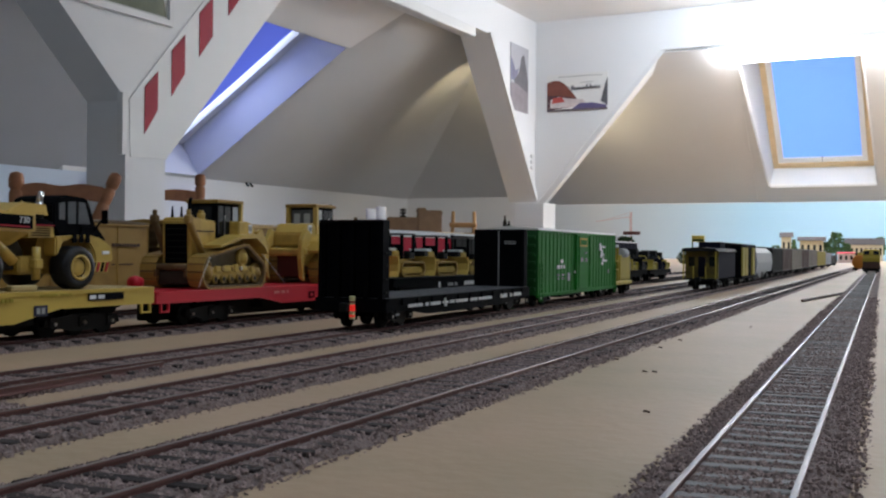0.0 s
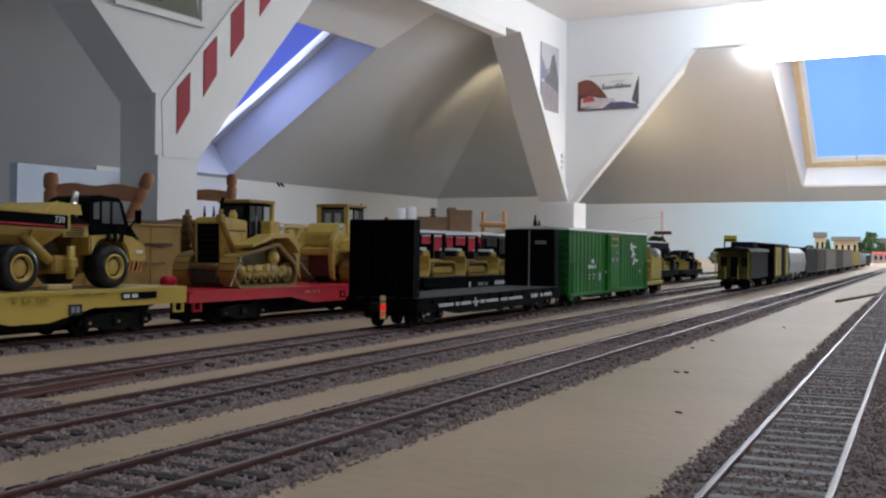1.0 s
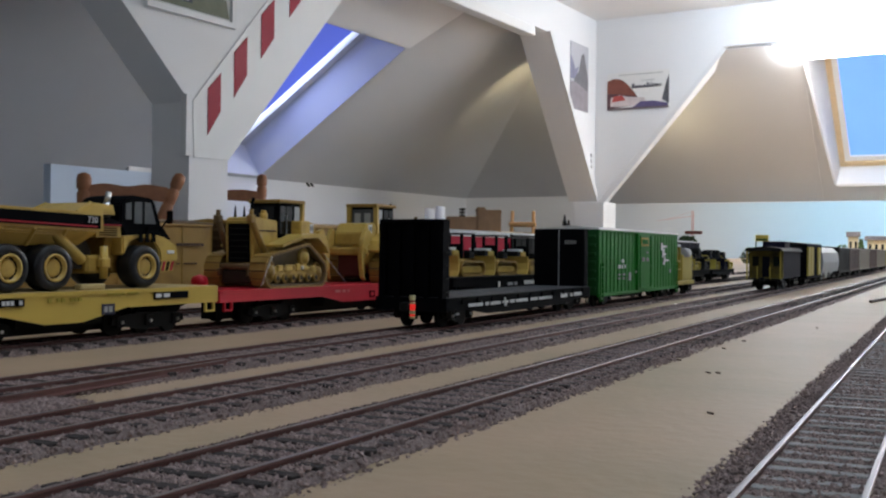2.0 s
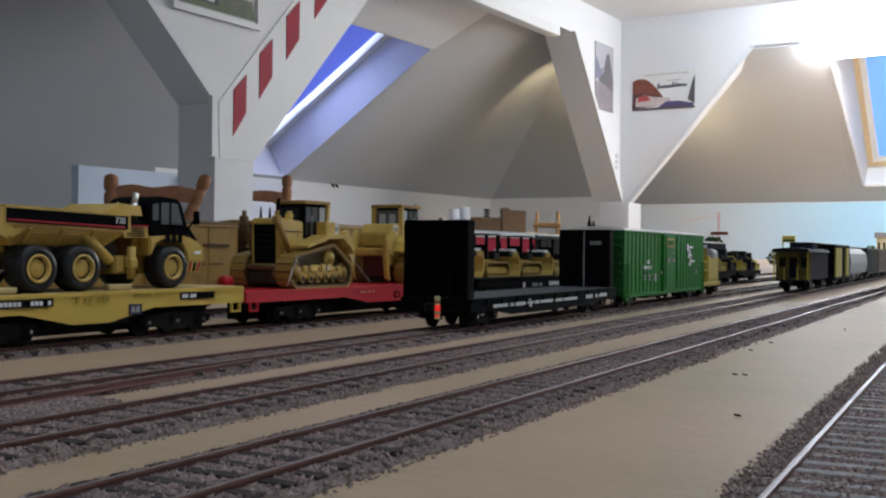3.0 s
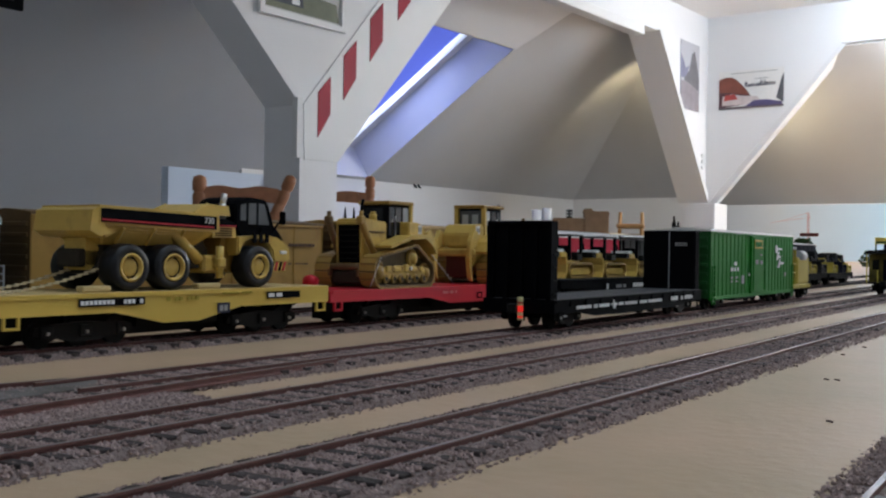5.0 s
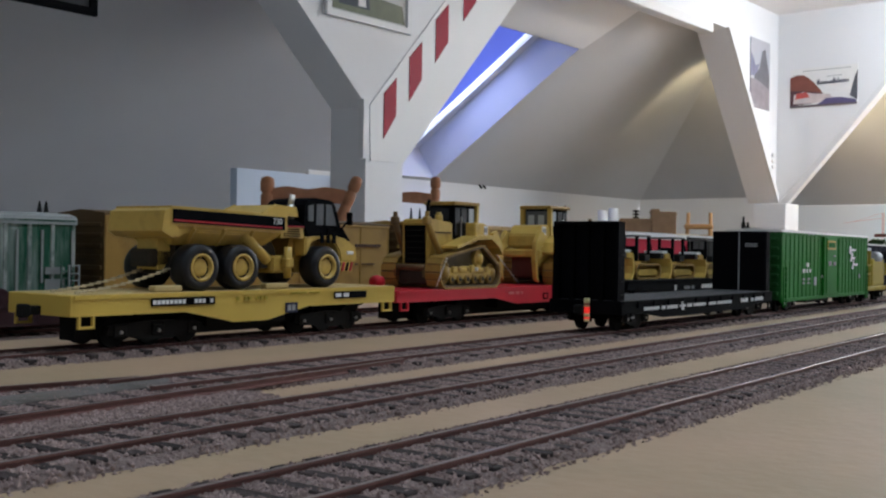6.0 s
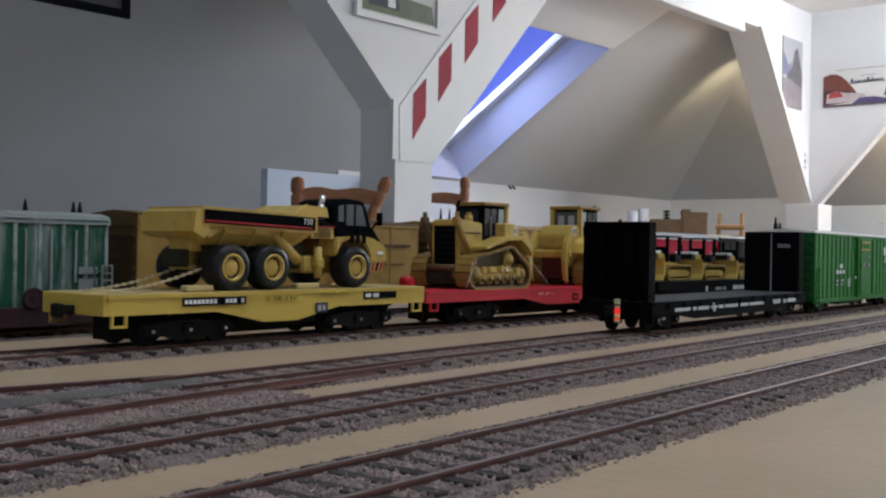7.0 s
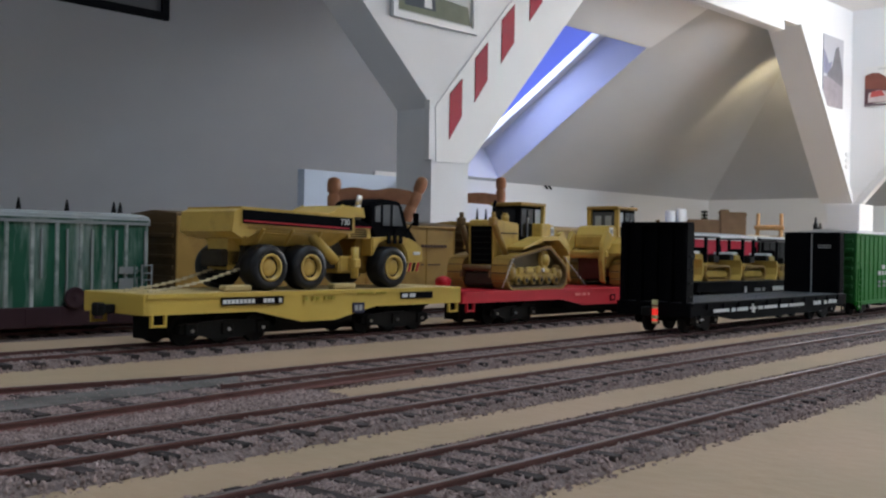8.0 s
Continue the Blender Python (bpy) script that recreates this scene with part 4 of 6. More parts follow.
    cab = part("cab", bm, BLACK, d, "black cab with dark windows")
    bm = B()
    box(bm, -0.0040, 0.0236, -0.0098, 0.0098, 0.0402, 0.0420, 0.0007, 2)
    part("cab_roof", bm, z_, cab)
    for s in (-1, 1):
        # the rear side window is coloured pale for its reflection
        for x0, x1, mt in ((-0.0014, 0.0040, GLASSDK), (0.0052, 0.0112, GLASSDK), (0.0136, 0.0190, GLASSLT)):
            bm = B()
            box(bm, x0, x1, s * 0.0085 - 0.0002, s * 0.0085 + 0.0002, 0.0312 if mt is GLASSLT else 0.0250, 0.0388)
            part("side_window", bm, mt, cab)
        bm = B()
        rod(bm, (0.0046, s * 0.0090, 0.0250), (0.0046, s * 0.0090, 0.0345), 0.0003, 6)
        part("grab_rail", bm, STEEL, cab)
        bm = B()
        prism(bm, [(0.0196, 0.0258), (0.0206, 0.0404), (0.0226, 0.0404), (0.0222, 0.0258)], s * 0.0086 - 0.0012, s * 0.0086 + 0.0012, "y")
        part("cab_post", bm, y_, cab)
    bm = B()
    box(bm, 0.0207, 0.0210, -0.0068, 0.0068, 0.0300, 0.0390)
    part("rear_window", bm, GLASSMID, cab)
    # pale patches painted as reflections on the rear window
    for y in (-0.0035, 0.0028):
        bm = B()
        box(bm, 0.0210, 0.0211, y - 0.0018, y + 0.0020, 0.0310, 0.0370)
        part("reflection_patch", bm, GLASSLT, cab)
    bm = B()
    box(bm, -0.0034, -0.0028, -0.0060, 0.0060, 0.0325, 0.0385)
    part("windscreen", bm, GLASSDK, cab)
    bm = B()
    box(bm, 0.0095, 0.0200, -0.0150, -0.0086, 0.0245, 0.0318, 0.0007)
    part("side_tank", bm, y_, d)
    bm = B()
    prism(bm, [(0.0222, 0.0240), (0.0222, 0.0300), (0.0250, 0.0318), (0.0340, 0.0312), (0.0385, 0.0262), (0.0385, 0.0200), (0.0330, 0.0180)], -0.0092, 0.0092, "y")
    bmesh.ops.bevel(bm, geom=bm.edges[:], offset=0.0006, segments=2, affect="EDGES")
    tank = part("fuel_tank", bm, y_, d)
    for s in (-1, 1):
        bm = B()
        box(bm, 0.0285, 0.0330, s * 0.0094 - 0.0002, s * 0.0094 + 0.0002, 0.0262, 0.0306)
        bd = part("badge", bm, WHITEP, tank, "white square badge")
        for i in range(2):
            bm = B()
            box(bm, 0.0290 + i * 0.0020, 0.0304 + i * 0.0020, s * 0.0097 - 0.0001, s * 0.0097 + 0.0001, 0.0272, 0.0296)
            part("bar", bm, GREYP, bd)
    # ripper
    bm = B()
    box(bm, 0.0330, 0.0372, -0.0078, 0.0078, 0.0035, 0.0175, 0.0006)
    part("rear_housing", bm, REDBROWN, d)
    for s in (-1, 1):
        bm = B()
        prism(bm, [(0.0350, 0.0270), (0.0400, 0.0285), (0.0455, 0.0225), (0.0470, 0.0130), (0.0445, 0.0030), (0.0415, 0.0014), (0.0432, 0.0060), (0.0436, 0.0130), (0.0410, 0.0190), (0.0360, 0.0205)], s * 0.0108 - 0.0013, s * 0.0108 + 0.0013, "y")
        bmesh.ops.bevel(bm, geom=bm.edges[:], offset=0.0003, segments=1, affect="EDGES")
        part("ripper_shank", bm, y_, d)
        bm = B()
        rod(bm, (0.0352, s * 0.0070, 0.0190), (0.0430, s * 0.0080, 0.0155), 0.0016, 10)
        part("ripper_cylinder", bm, z_, d)
    bm = B()
    box(bm, 0.0395, 0.0440, -0.0128, 0.0128, 0.0145, 0.0185, 0.0008)
    part("ripper_beam", bm, y_, d)
    return d


def small_dozer(m, label, size=1.0, group="", paint=None):
    """A small oval-track dozer with blade and black canopy frame, facing -x; tracks 0.040 long."""
    y_ = paint or CATYEL
    d = thing("small_bulldozer", m @ Matrix.Scale(size, 4), label, "bulldozer", group)
    for s in (-1, 1):
        yc = s * 0.0128
        bm = B()
        wheels = [(-0.0150, 0.0056, 0.0056), (0.0145, 0.0056, 0.0056)]
        belt(bm, wheels, 0.0015, yc - 0.0042, yc + 0.0042)
        t = part("track", bm, CATDIRTY if y_ is CATYEL else y_, d)
        bm = B()
        prism(bm, loop_points([(x, z, r - 0.0018) for x, z, r in wheels]), yc - 0.0012, yc + 0.0012, "y")
        part("guard_plate", bm, CATDIRTY if y_ is CATYEL else SHADOWED, t)
        bm = B()
        prism(bm, [(-0.015, 0.0028), (0.0145, 0.0028), (0.0160, 0.0050), (0.0130, 0.0070), (-0.0130, 0.0070), (-0.0165, 0.0050)], yc - 0.0034, yc + 0.0034, "y")
        part("track_frame", bm, y_, t)
        bm = B()
        box(bm, -0.0270, -0.0040, s * 0.0085 - 0.0008, s * 0.0085 + 0.0008, 0.0035, 0.0060)
        part("push_arm", bm, y_, d)
    bm = B()
    prism(bm, [(-0.0215, 0.006), (-0.0215, 0.0165), (-0.0195, 0.0180), (-0.0045, 0.0185), (-0.0030, 0.0125), (0.0170, 0.0125), (0.0185, 0.006)], -0.0078, 0.0078, "y")
    bmesh.ops.bevel(bm, geom=bm.edges[:], offset=0.0006, segments=2, affect="EDGES")
    hull = part("hood", bm, y_, d)
    bm = B()
    box(bm, -0.0221, -0.0214, -0.0062, 0.0062, 0.0075, 0.0158)
    part("grille", bm, BLACK, hull)
    bm = B()
    box(bm, -0.0235, -0.0168, -0.0084, 0.0084, 0.0140, 0.0188, 0.0006)
    part("nose", bm, SOOT, hull)
    bm = B()
    box(bm, -0.0165, -0.0075, -0.0070, 0.0070, 0.0183, 0.0204, 0.0007, 2)
    part("air_cleaner", bm, WHITEP if y_ is CATYEL else y_, hull)
    for y in (-0.0078, 0.0078):
        bm = B()
        box(bm, -0.0150, -0.0080, y - 0.0006, y + 0.0006, 0.0150, 0.0180, 0.0002)
        part("side_panel", bm, y_, hull)
        bm = B()
        box(bm, 0.0080, 0.0165, y - 0.0024, y + 0.0024, 0.0125, 0.0172, 0.0005)
        part("arm_rest", bm, SOOT, hull)
    bm = B()
    box(bm, 0.0040, 0.0110, -0.0045, 0.0045, 0.0125, 0.0230, 0.0012, 2)
    part("seat", bm, BLACK, d)
    bm = B()
    box(bm, -0.0035, 0.0000, -0.0050, 0.0050, 0.0150, 0.0210, 0.0008)
    part("dashboard", bm, BLACK, d)
    if paint:
        bm = B()
        prism(bm, [(-0.0040, 0.0125), (-0.0030, 0.0240), (-0.0010, 0.0268), (0.0120, 0.0268), (0.0150, 0.0240), (0.0165, 0.0125)], -0.0085, 0.0085, "y")
        bmesh.ops.bevel(bm, geom=bm.edges[:], offset=0.0008, segments=2, affect="EDGES")
        cab = part("cab", bm, SOOT, d)
        for q in (-1, 1):
            bm = B()
            box(bm, 0.0010, 0.0115, q * 0.0086 - 0.0002, q * 0.0086 + 0.0002, 0.0175, 0.0240)
            part("side_window", bm, GLASSMID, cab)
    else:
        bm = B()
        box(bm, -0.0045, 0.0185, -0.0100, 0.0100, 0.0296, 0.0308, 0.0004)
        roof = part("canopy", bm, ROOFGREY, d, "thin grey canopy on black posts")
        for x in (-0.0030, 0.0160):
            for s in (-1, 1):
                bm = B()
                box(bm, x - 0.0009, x + 0.0009, s * 0.0090 - 0.0009, s * 0.0090 + 0.0009, 0.0125, 0.0298)
                part("canopy_post", bm, BLACK, roof)
    bm = B()
    rod(bm, (-0.0130, 0.0030, 0.0180), (-0.0150, 0.0030, 0.0255), 0.0008, 8)
    part("exhaust", bm, BLACK, d)
    bm = B()
    prism(bm, [(-0.0325, 0.0006), (-0.0300, 0.0006), (-0.0276, 0.0045), (-0.0272, 0.0095), (-0.0292, 0.0146), (-0.0310, 0.0146), (-0.0296, 0.0095), (-0.0302, 0.0045)], -0.0190, 0.0170, "y")
    part("blade", bm, y_, d)
    return d


DK = Matrix.Translation((0, 0, 0.0138))
# tracks of the big machines stand on the red deck
bulldozer(on1(0.3804) @ DK, "large yellow crawler bulldozer chained on a red flat car", 1.0, group="bulldozers on the red flat car")
bulldozer(on1(0.4924) @ DK @ Matrix.Rotation(math.pi, 4, "Z"), "large yellow crawler bulldozer with rear ripper on a red flat car", 1.07, group="bulldozers on the red flat car")
for a, b_ in (((0.350, -0.0192, 0.0148), (0.3585, -0.0192, 0.0290)), ((0.409, -0.0150, 0.0300), (0.4300, -0.0160, 0.0140))):
    bm = B()
    a, b_ = Vector(a), Vector(b_)
    n = 16
    for i in range(n):
        p = a.lerp(b_, i / n)
        box(bm, p.x - 0.0003, p.x + 0.0003, p.y - 0.0002 - 0.0003 * (i % 2), p.y + 0.0002, p.z, p.z + 0.0006 + 0.0002 * (i % 2))
    solid("tie_down_chain", bm, STEEL, "shiny chain tying down a bulldozer", "chain", "", on1(0.39) @ Matrix.Translation((-0.39, 0, 0)))
for i, u in enumerate((0.596, 0.658, 0.724)):
    small_dozer(on1(u) @ Matrix.Translation((0, 0, 0.0157)), "small yellow bulldozer with black canopy frame and blade", 1.0, group="small bulldozers")
for i, u in enumerate((0.84, 0.90, 0.965)):
    small_dozer(on1(u) @ Matrix.Translation((0, 0, 0.0143)), "small yellow machine on a distant black flat car", 1.0, group="machines on the far flat car", paint=NAVY if i == 2 else None)
for i, u in enumerate((1.07, 1.14, 1.20)):
    small_dozer(on1(u) @ Matrix.Translation((0, 0, 0.0143)), "dark machine on a distant black flat car", 1.12, group="machines on the end flat car", paint=OLIVE if i != 1 else SOOT)
for i, u in enumerate((1.30, 1.365, 1.43, 1.53, 1.60, 1.66)):
    small_dozer(on1(u) @ Matrix.Translation((0, 0, 0.0143)), "small weathered machine on a far black flat car", 1.12 if i % 2 else 1.2, group="machines on the far flat cars",
                paint=(TANCAR, OLIVE, SOOT, OLIVE, NAVY, OLIVE)[i])


def dump_truck(m):
    """An articulated six-wheeled dump truck, nose to +x, standing on z 0; x 0 at the middle axle."""
    d = thing("dump_truck", m, "yellow articulated dump truck, black cab, chained on a flat car", "dump truck")

    def tyre(x, s):
        r = 0.0085
        y = s * 0.0135
        bm = B()
        rot = Matrix.Translation((x, y, r)) @ Matrix.Rotation(radians(-90 * s), 4, "X")
        lathe(bm, [(r * 0.55, -0.0042), (r * 0.92, -0.0042), (r, -0.0030), (r, 0.0030), (r * 0.93, 0.0042), (r * 0.60, 0.0044), (r * 0.56, 0.0030)], rot, 28)
        t = part("tyre", bm, RUBBER, d)
        bm = B()
        lathe(bm, [(r * 0.60, 0.0028), (r * 0.60, 0.0047), (r * 0.51, 0.0048), (r * 0.48, 0.0030), (r * 0.40, 0.0028), (r * 0.37, 0.0034), (r * 0.33, 0.0036), (0.0003, 0.0036)], rot, 24)
        part("rim", bm, CATYEL, t)
        for i in range(8):
            a = 2 * math.pi * i / 8
            bm = B()
            box(bm, -0.0002, 0.0002, -0.0002, 0.0002, 0.0030, 0.0038, m=rot @ Matrix.Translation((r * 0.445 * math.cos(a), r * 0.445 * math.sin(a), 0)))
            part("bolt", bm, CATYEL, t)
    for x in (-0.0100, 0.0095, 0.0548):
        for s in (-1, 1):
            tyre(x, s)
    W = 0.0150
    bm = B()      # the body: a hopper with sloped floor and tail
    prof = [(-0.0240, 0.0205), (-0.0236, 0.0285), (-0.0222, 0.0293), (0.0320, 0.0288), (0.0340, 0.0270), (0.0305, 0.0215), (0.0100, 0.0205), (-0.0140, 0.0212), (-0.0190, 0.0186)]
    prism(bm, prof, -W, W, "y")
    bmesh.ops.bevel(bm, geom=bm.edges[:], offset=0.0008, segments=2, affect="EDGES")
    body = part("dump_body", bm, CATYEL, d)
    bm = B()
    lo_, hi_ = [(-0.0165, 0.0165), (0.0270, 0.0165)], [(-0.0222, 0.0232), (0.0325, 0.0222)]
    vs = [bm.verts.new((x, q * w_, z)) for q in (-1, 1) for row, w_ in ((lo_, 0.0098), (hi_, 0.0156)) for x, z in row]
    for f in ((0, 1, 3, 2), (4, 6, 7, 5), (0, 2, 6, 4), (1, 5, 7, 3), (0, 4, 5, 1), (2, 3, 7, 6)):
        bm.faces.new([vs[k] for k in f])
    bmesh.ops.recalc_face_normals(bm, faces=bm.faces[:])
    bmesh.ops.bevel(bm, geom=bm.edges[:], offset=0.0005, segments=2, affect="EDGES")
    part("hopper", bm, CATYEL, body)
    for x in (-0.012, 0.002, 0.016):
        for q in (-1, 1):
            bm = B()
            rod(bm, (x, q * 0.0160, 0.0226), (x + 0.0006, q * 0.0104, 0.0166), 0.0007, 6)
            part("side_rib", bm, CATYEL, body)
    bm = B()
    prism(bm, [(-0.0226, 0.0304), (0.0335, 0.0290), (0.0335, 0.0222), (0.0315, 0.0218), (-0.0226, 0.0236)], -W - 0.0012, W + 0.0012, "y")
    part("side_rail", bm, CATYEL, body)
    for s in (-1, 1):
        bm = B()
        prism(bm, [(-0.0220, 0.0293), (0.0318, 0.0280), (0.0318, 0.0229), (-0.0220, 0.0244)], s * (W + 0.0015) - 0.0002, s * (W + 0.0015) + 0.0002, "y")
        part("stripe", bm, BLACK, body, "black side stripe")
        bm = B()
        prism(bm, [(-0.0220, 0.0256), (0.0300, 0.0241), (0.0300, 0.0235), (-0.0220, 0.0250)], s * (W + 0.0018) - 0.0002, s * (W + 0.0018) + 0.0002, "y")
        part("stripe", bm, REDLINE, body, "thin red side stripe")
    bm = B()
    prism(bm, [(0.0160, 0.0290), (0.0240, 0.0330), (0.0345, 0.0325), (0.0355, 0.0285)], -0.0135, 0.0135, "y")
    part("headboard", bm, CATYEL, body).location.x = 0.0065
    for s in (-1, 1):
        bm = B()
        rod(bm, (0.0230, s * 0.0135, 0.0293), (0.0310, s * 0.0120, 0.0330), 0.0006, 6)
        part("headboard_rib", bm, CATYEL, body)
    bm = B()
    prism(bm, [(-0.0262, 0.0214), (-0.0252, 0.0286), (-0.0222, 0.0299), (-0.0205, 0.0250), (-0.0180, 0.0203), (-0.0226, 0.0194)], -W - 0.0010, W + 0.0010, "y")
    part("tail_chute", bm, CATYEL, body)
    cu = bpy.data.curves.new("number", "FONT")
    cu.body, cu.size, cu.extrude = "730", 0.0033, 0.0001
    num = new("number", cu)
    num.data.materials.append(WHITEP)
    num.parent = body
    num.matrix_local = Matrix.Translation((0.0250, -W - 0.0021, 0.0252)) @ Matrix.Rotation(radians(90), 4, "X")
    # frame coloured dark for the shade under the body
    bm = B()
    box(bm, -0.024, 0.034, -0.006, 0.006, 0.0085, 0.0150, 0.0008)
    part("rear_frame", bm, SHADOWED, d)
    bm = B()
    prism(bm, [(-0.0205, 0.0075), (-0.0205, 0.0190), (-0.0165, 0.0190), (-0.0150, 0.0150), (-0.0165, 0.0075)], -0.0060, 0.0060, "y")
    part("rear_hanger", bm, CATYEL, d)
    # dark block added where the space under the dump body lies in shade
    bm = B()
    prism(bm, [(-0.016, 0.0100), (-0.014, 0.0205), (0.030, 0.0212), (0.034, 0.0150), (0.034, 0.0080), (-0.02, 0.0060)], -0.0090, 0.0090, "y")
    part("underbody_shade_block", bm, SHADOWED, d)
    for s in (-1, 1):
        bm = B()
        rod(bm, (0.0270, s * 0.0118, 0.0110), (0.0130, s * 0.0125, 0.0215), 0.0021, 10)
        rod(bm, (0.0130, s * 0.0125, 0.0215), (0.0095, s * 0.0125, 0.0242), 0.0013, 10)
        part("hoist_cylinder", bm, CATYEL, d)
        bm = B()
        rod(bm, (0.0080, s * 0.0130, 0.0228), (0.0120, s * 0.0130, 0.0252), 0.0018, 10)
        part("hoist_clevis", bm, STEEL, d)
    bm = B()
    box(bm, 0.0300, 0.0400, -0.0115, 0.0115, 0.0060, 0.0130, 0.001)
    rod(bm, (0.0365, -0.0135, 0.004), (0.0365, -0.0135, 0.0165), 0.0016, 8)
    box(bm, 0.0345, 0.0385, -0.0155, -0.0115, 0.0080, 0.0120, 0.0006)
    part("hitch", bm, CATYEL, d)
    # tractor
    bm = B()
    prism(bm, [(0.0330, 0.0200), (0.0330, 0.0255), (0.0400, 0.0272), (0.0450, 0.0255), (0.0460, 0.0200)], -0.0130, 0.0130, "y")
    part("engine_side", bm, CATYEL, d)
    bm = B()
    prism(bm, [(0.0332, 0.0242), (0.0332, 0.0262), (0.0400, 0.0275), (0.0452, 0.0258), (0.0456, 0.0242)], -0.0133, 0.0133, "y")
    band = part("engine_band", bm, BLACK, d, "black band with a red line")
    bm = B()
    box(bm, 0.0334, 0.0455, -0.0135, 0.0135, 0.0244, 0.0249)
    part("stripe", bm, REDLINE, band)
    for i in range(5):
        bm = B()
        box(bm, 0.0345, 0.0435, -0.0133, -0.0129, 0.0206 + i * 0.0009, 0.0210 + i * 0.0009)
        part("vent", bm, BLACK, d)
    bm = B()
    prism(bm, [(0.0430, 0.0130), (0.0430, 0.0205), (0.0600, 0.0215), (0.0670, 0.0203), (0.0735, 0.0168), (0.0745, 0.0108), (0.0640, 0.0105), (0.0630, 0.0150), (0.0595, 0.0190), (0.0530, 0.0202), (0.0470, 0.0185), (0.0440, 0.0130)], -0.0148, 0.0148, "y")
    bmesh.ops.bevel(bm, geom=bm.edges[:], offset=0.0006, segments=2, affect="EDGES")
    part("bonnet", bm, CATYEL, d).location.x = 0.0020
    bm = B()
    prism(bm, [(0.040, 0.0120), (0.042, 0.0205), (0.068, 0.0205), (0.0695, 0.0120), (0.066, 0.0050), (0.046, 0.0060)], -0.0085, 0.0085, "y")
    part("chassis", bm, CATDIRTY, d)
    bm = B()
    prism(bm, [(0.0550, 0.0212), (0.0600, 0.0213), (0.0690, 0.0195), (0.0640, 0.0250), (0.0560, 0.0245)], -0.0125, 0.0125, "y")
    part("bonnet_top", bm, BLACK, d).location.x = 0.0050
    bm = B()
    prism(bm, [(0.0440, 0.0205), (0.0405, 0.0262), (0.0405, 0.0345), (0.0430, 0.0372), (0.0470, 0.0383), (0.0580, 0.0375), (0.0600, 0.0355), (0.0635, 0.0265), (0.0620, 0.0205)], -0.0115, 0.0115, "y")
    bmesh.ops.bevel(bm, geom=bm.edges[:], offset=0.0006, segments=2, affect="EDGES")
    cab = part("cab", bm, BLACK, d, "glossy black cab")
    cab.location = (0.0062, 0, -0.0013)
    for pts in ([(0.0432, 0.0285), (0.0432, 0.0348), (0.0462, 0.0354), (0.0462, 0.0285)], [(0.0478, 0.0270), (0.0478, 0.0356), (0.0520, 0.0358), (0.0520, 0.0270)], [(0.0534, 0.0270), (0.0534, 0.0358), (0.0568, 0.0355), (0.0598, 0.0270)]):
        for s in (-1, 1):
            bm = B()
            prism(bm, pts, s * 0.0117 - 0.0002, s * 0.0117 + 0.0002, "y")
            part("side_window", bm, GLASSMID, cab)
    for i in range(3):
        bm = B()
        box(bm, 0.0495 + i * 0.0035, 0.0515 + i * 0.0035, -0.0152, -0.0147, 0.0182, 0.0220)
        part("rail_stub", bm, BLACK, d).location.x = 0.0040
    bm = B()
    rod(bm, (0.0400, -0.0080, 0.0270), (0.0400, -0.0080, 0.0345), 0.0014, 10)
    rod(bm, (0.0400, -0.0080, 0.0345), (0.0410, -0.0080, 0.0385), 0.0012, 10)
    part("exhaust", bm, STEEL, d).location = (0.0030, 0, -0.0008)
    for s in (-1, 1):
        bm = B()
        rod(bm, (0.0610, s * 0.0120, 0.0230), (0.0650, s * 0.0150, 0.0300), 0.0004, 6)
        box(bm, 0.0645, 0.0655, s * 0.0150 - 0.0016, s * 0.0150 + 0.0016, 0.0270, 0.0325, 0.0003)
        part("mirror", bm, BLACK, d).location = (0.0058, 0, -0.0010)
    bm = B()
    box(bm, 0.0700, 0.0735, -0.0120, 0.0120, 0.0060, 0.0105, 0.0006)
    bp = part("bumper", bm, CATDIRTY, d)
    for i in range(4):
        for q in (-1, 1):
            bm = B()
            prism(bm, [(0.0640 + i * 0.0024, 0.0066), (0.0652 + i * 0.0024, 0.0066), (0.0664 + i * 0.0024, 0.0104), (0.0652 + i * 0.0024, 0.0104)], q * 0.0147 - 0.0002, q * 0.0147 + 0.0002, "y")
            part("chevron", bm, REDLINE if i % 2 else BLACK, bp)
    for q in (-1, 1):
        bm = B()
        box(bm, 0.0635, 0.0737, q * 0.0140 - 0.0006, q * 0.0140 + 0.0006, 0.0062, 0.0108, 0.0003)
        part("bumper_side", bm, CATYEL, bp)
        # small white block on each side of the nose
        bm = B()
        box(bm, 0.0695, 0.0735, q * 0.0150 - 0.0003, q * 0.0150 + 0.0003, 0.0136, 0.0150, 0.0002)
        part("side_white_block", bm, WHITEP, bp)
    for s in (-1, 1):
        bm = B()
        rod(bm, (0.0725, s * 0.0095, 0.0140), (0.0750, s * 0.0095, 0.0140), 0.0014, 10)
        part("headlight", bm, GLASSLT, d)
    return d


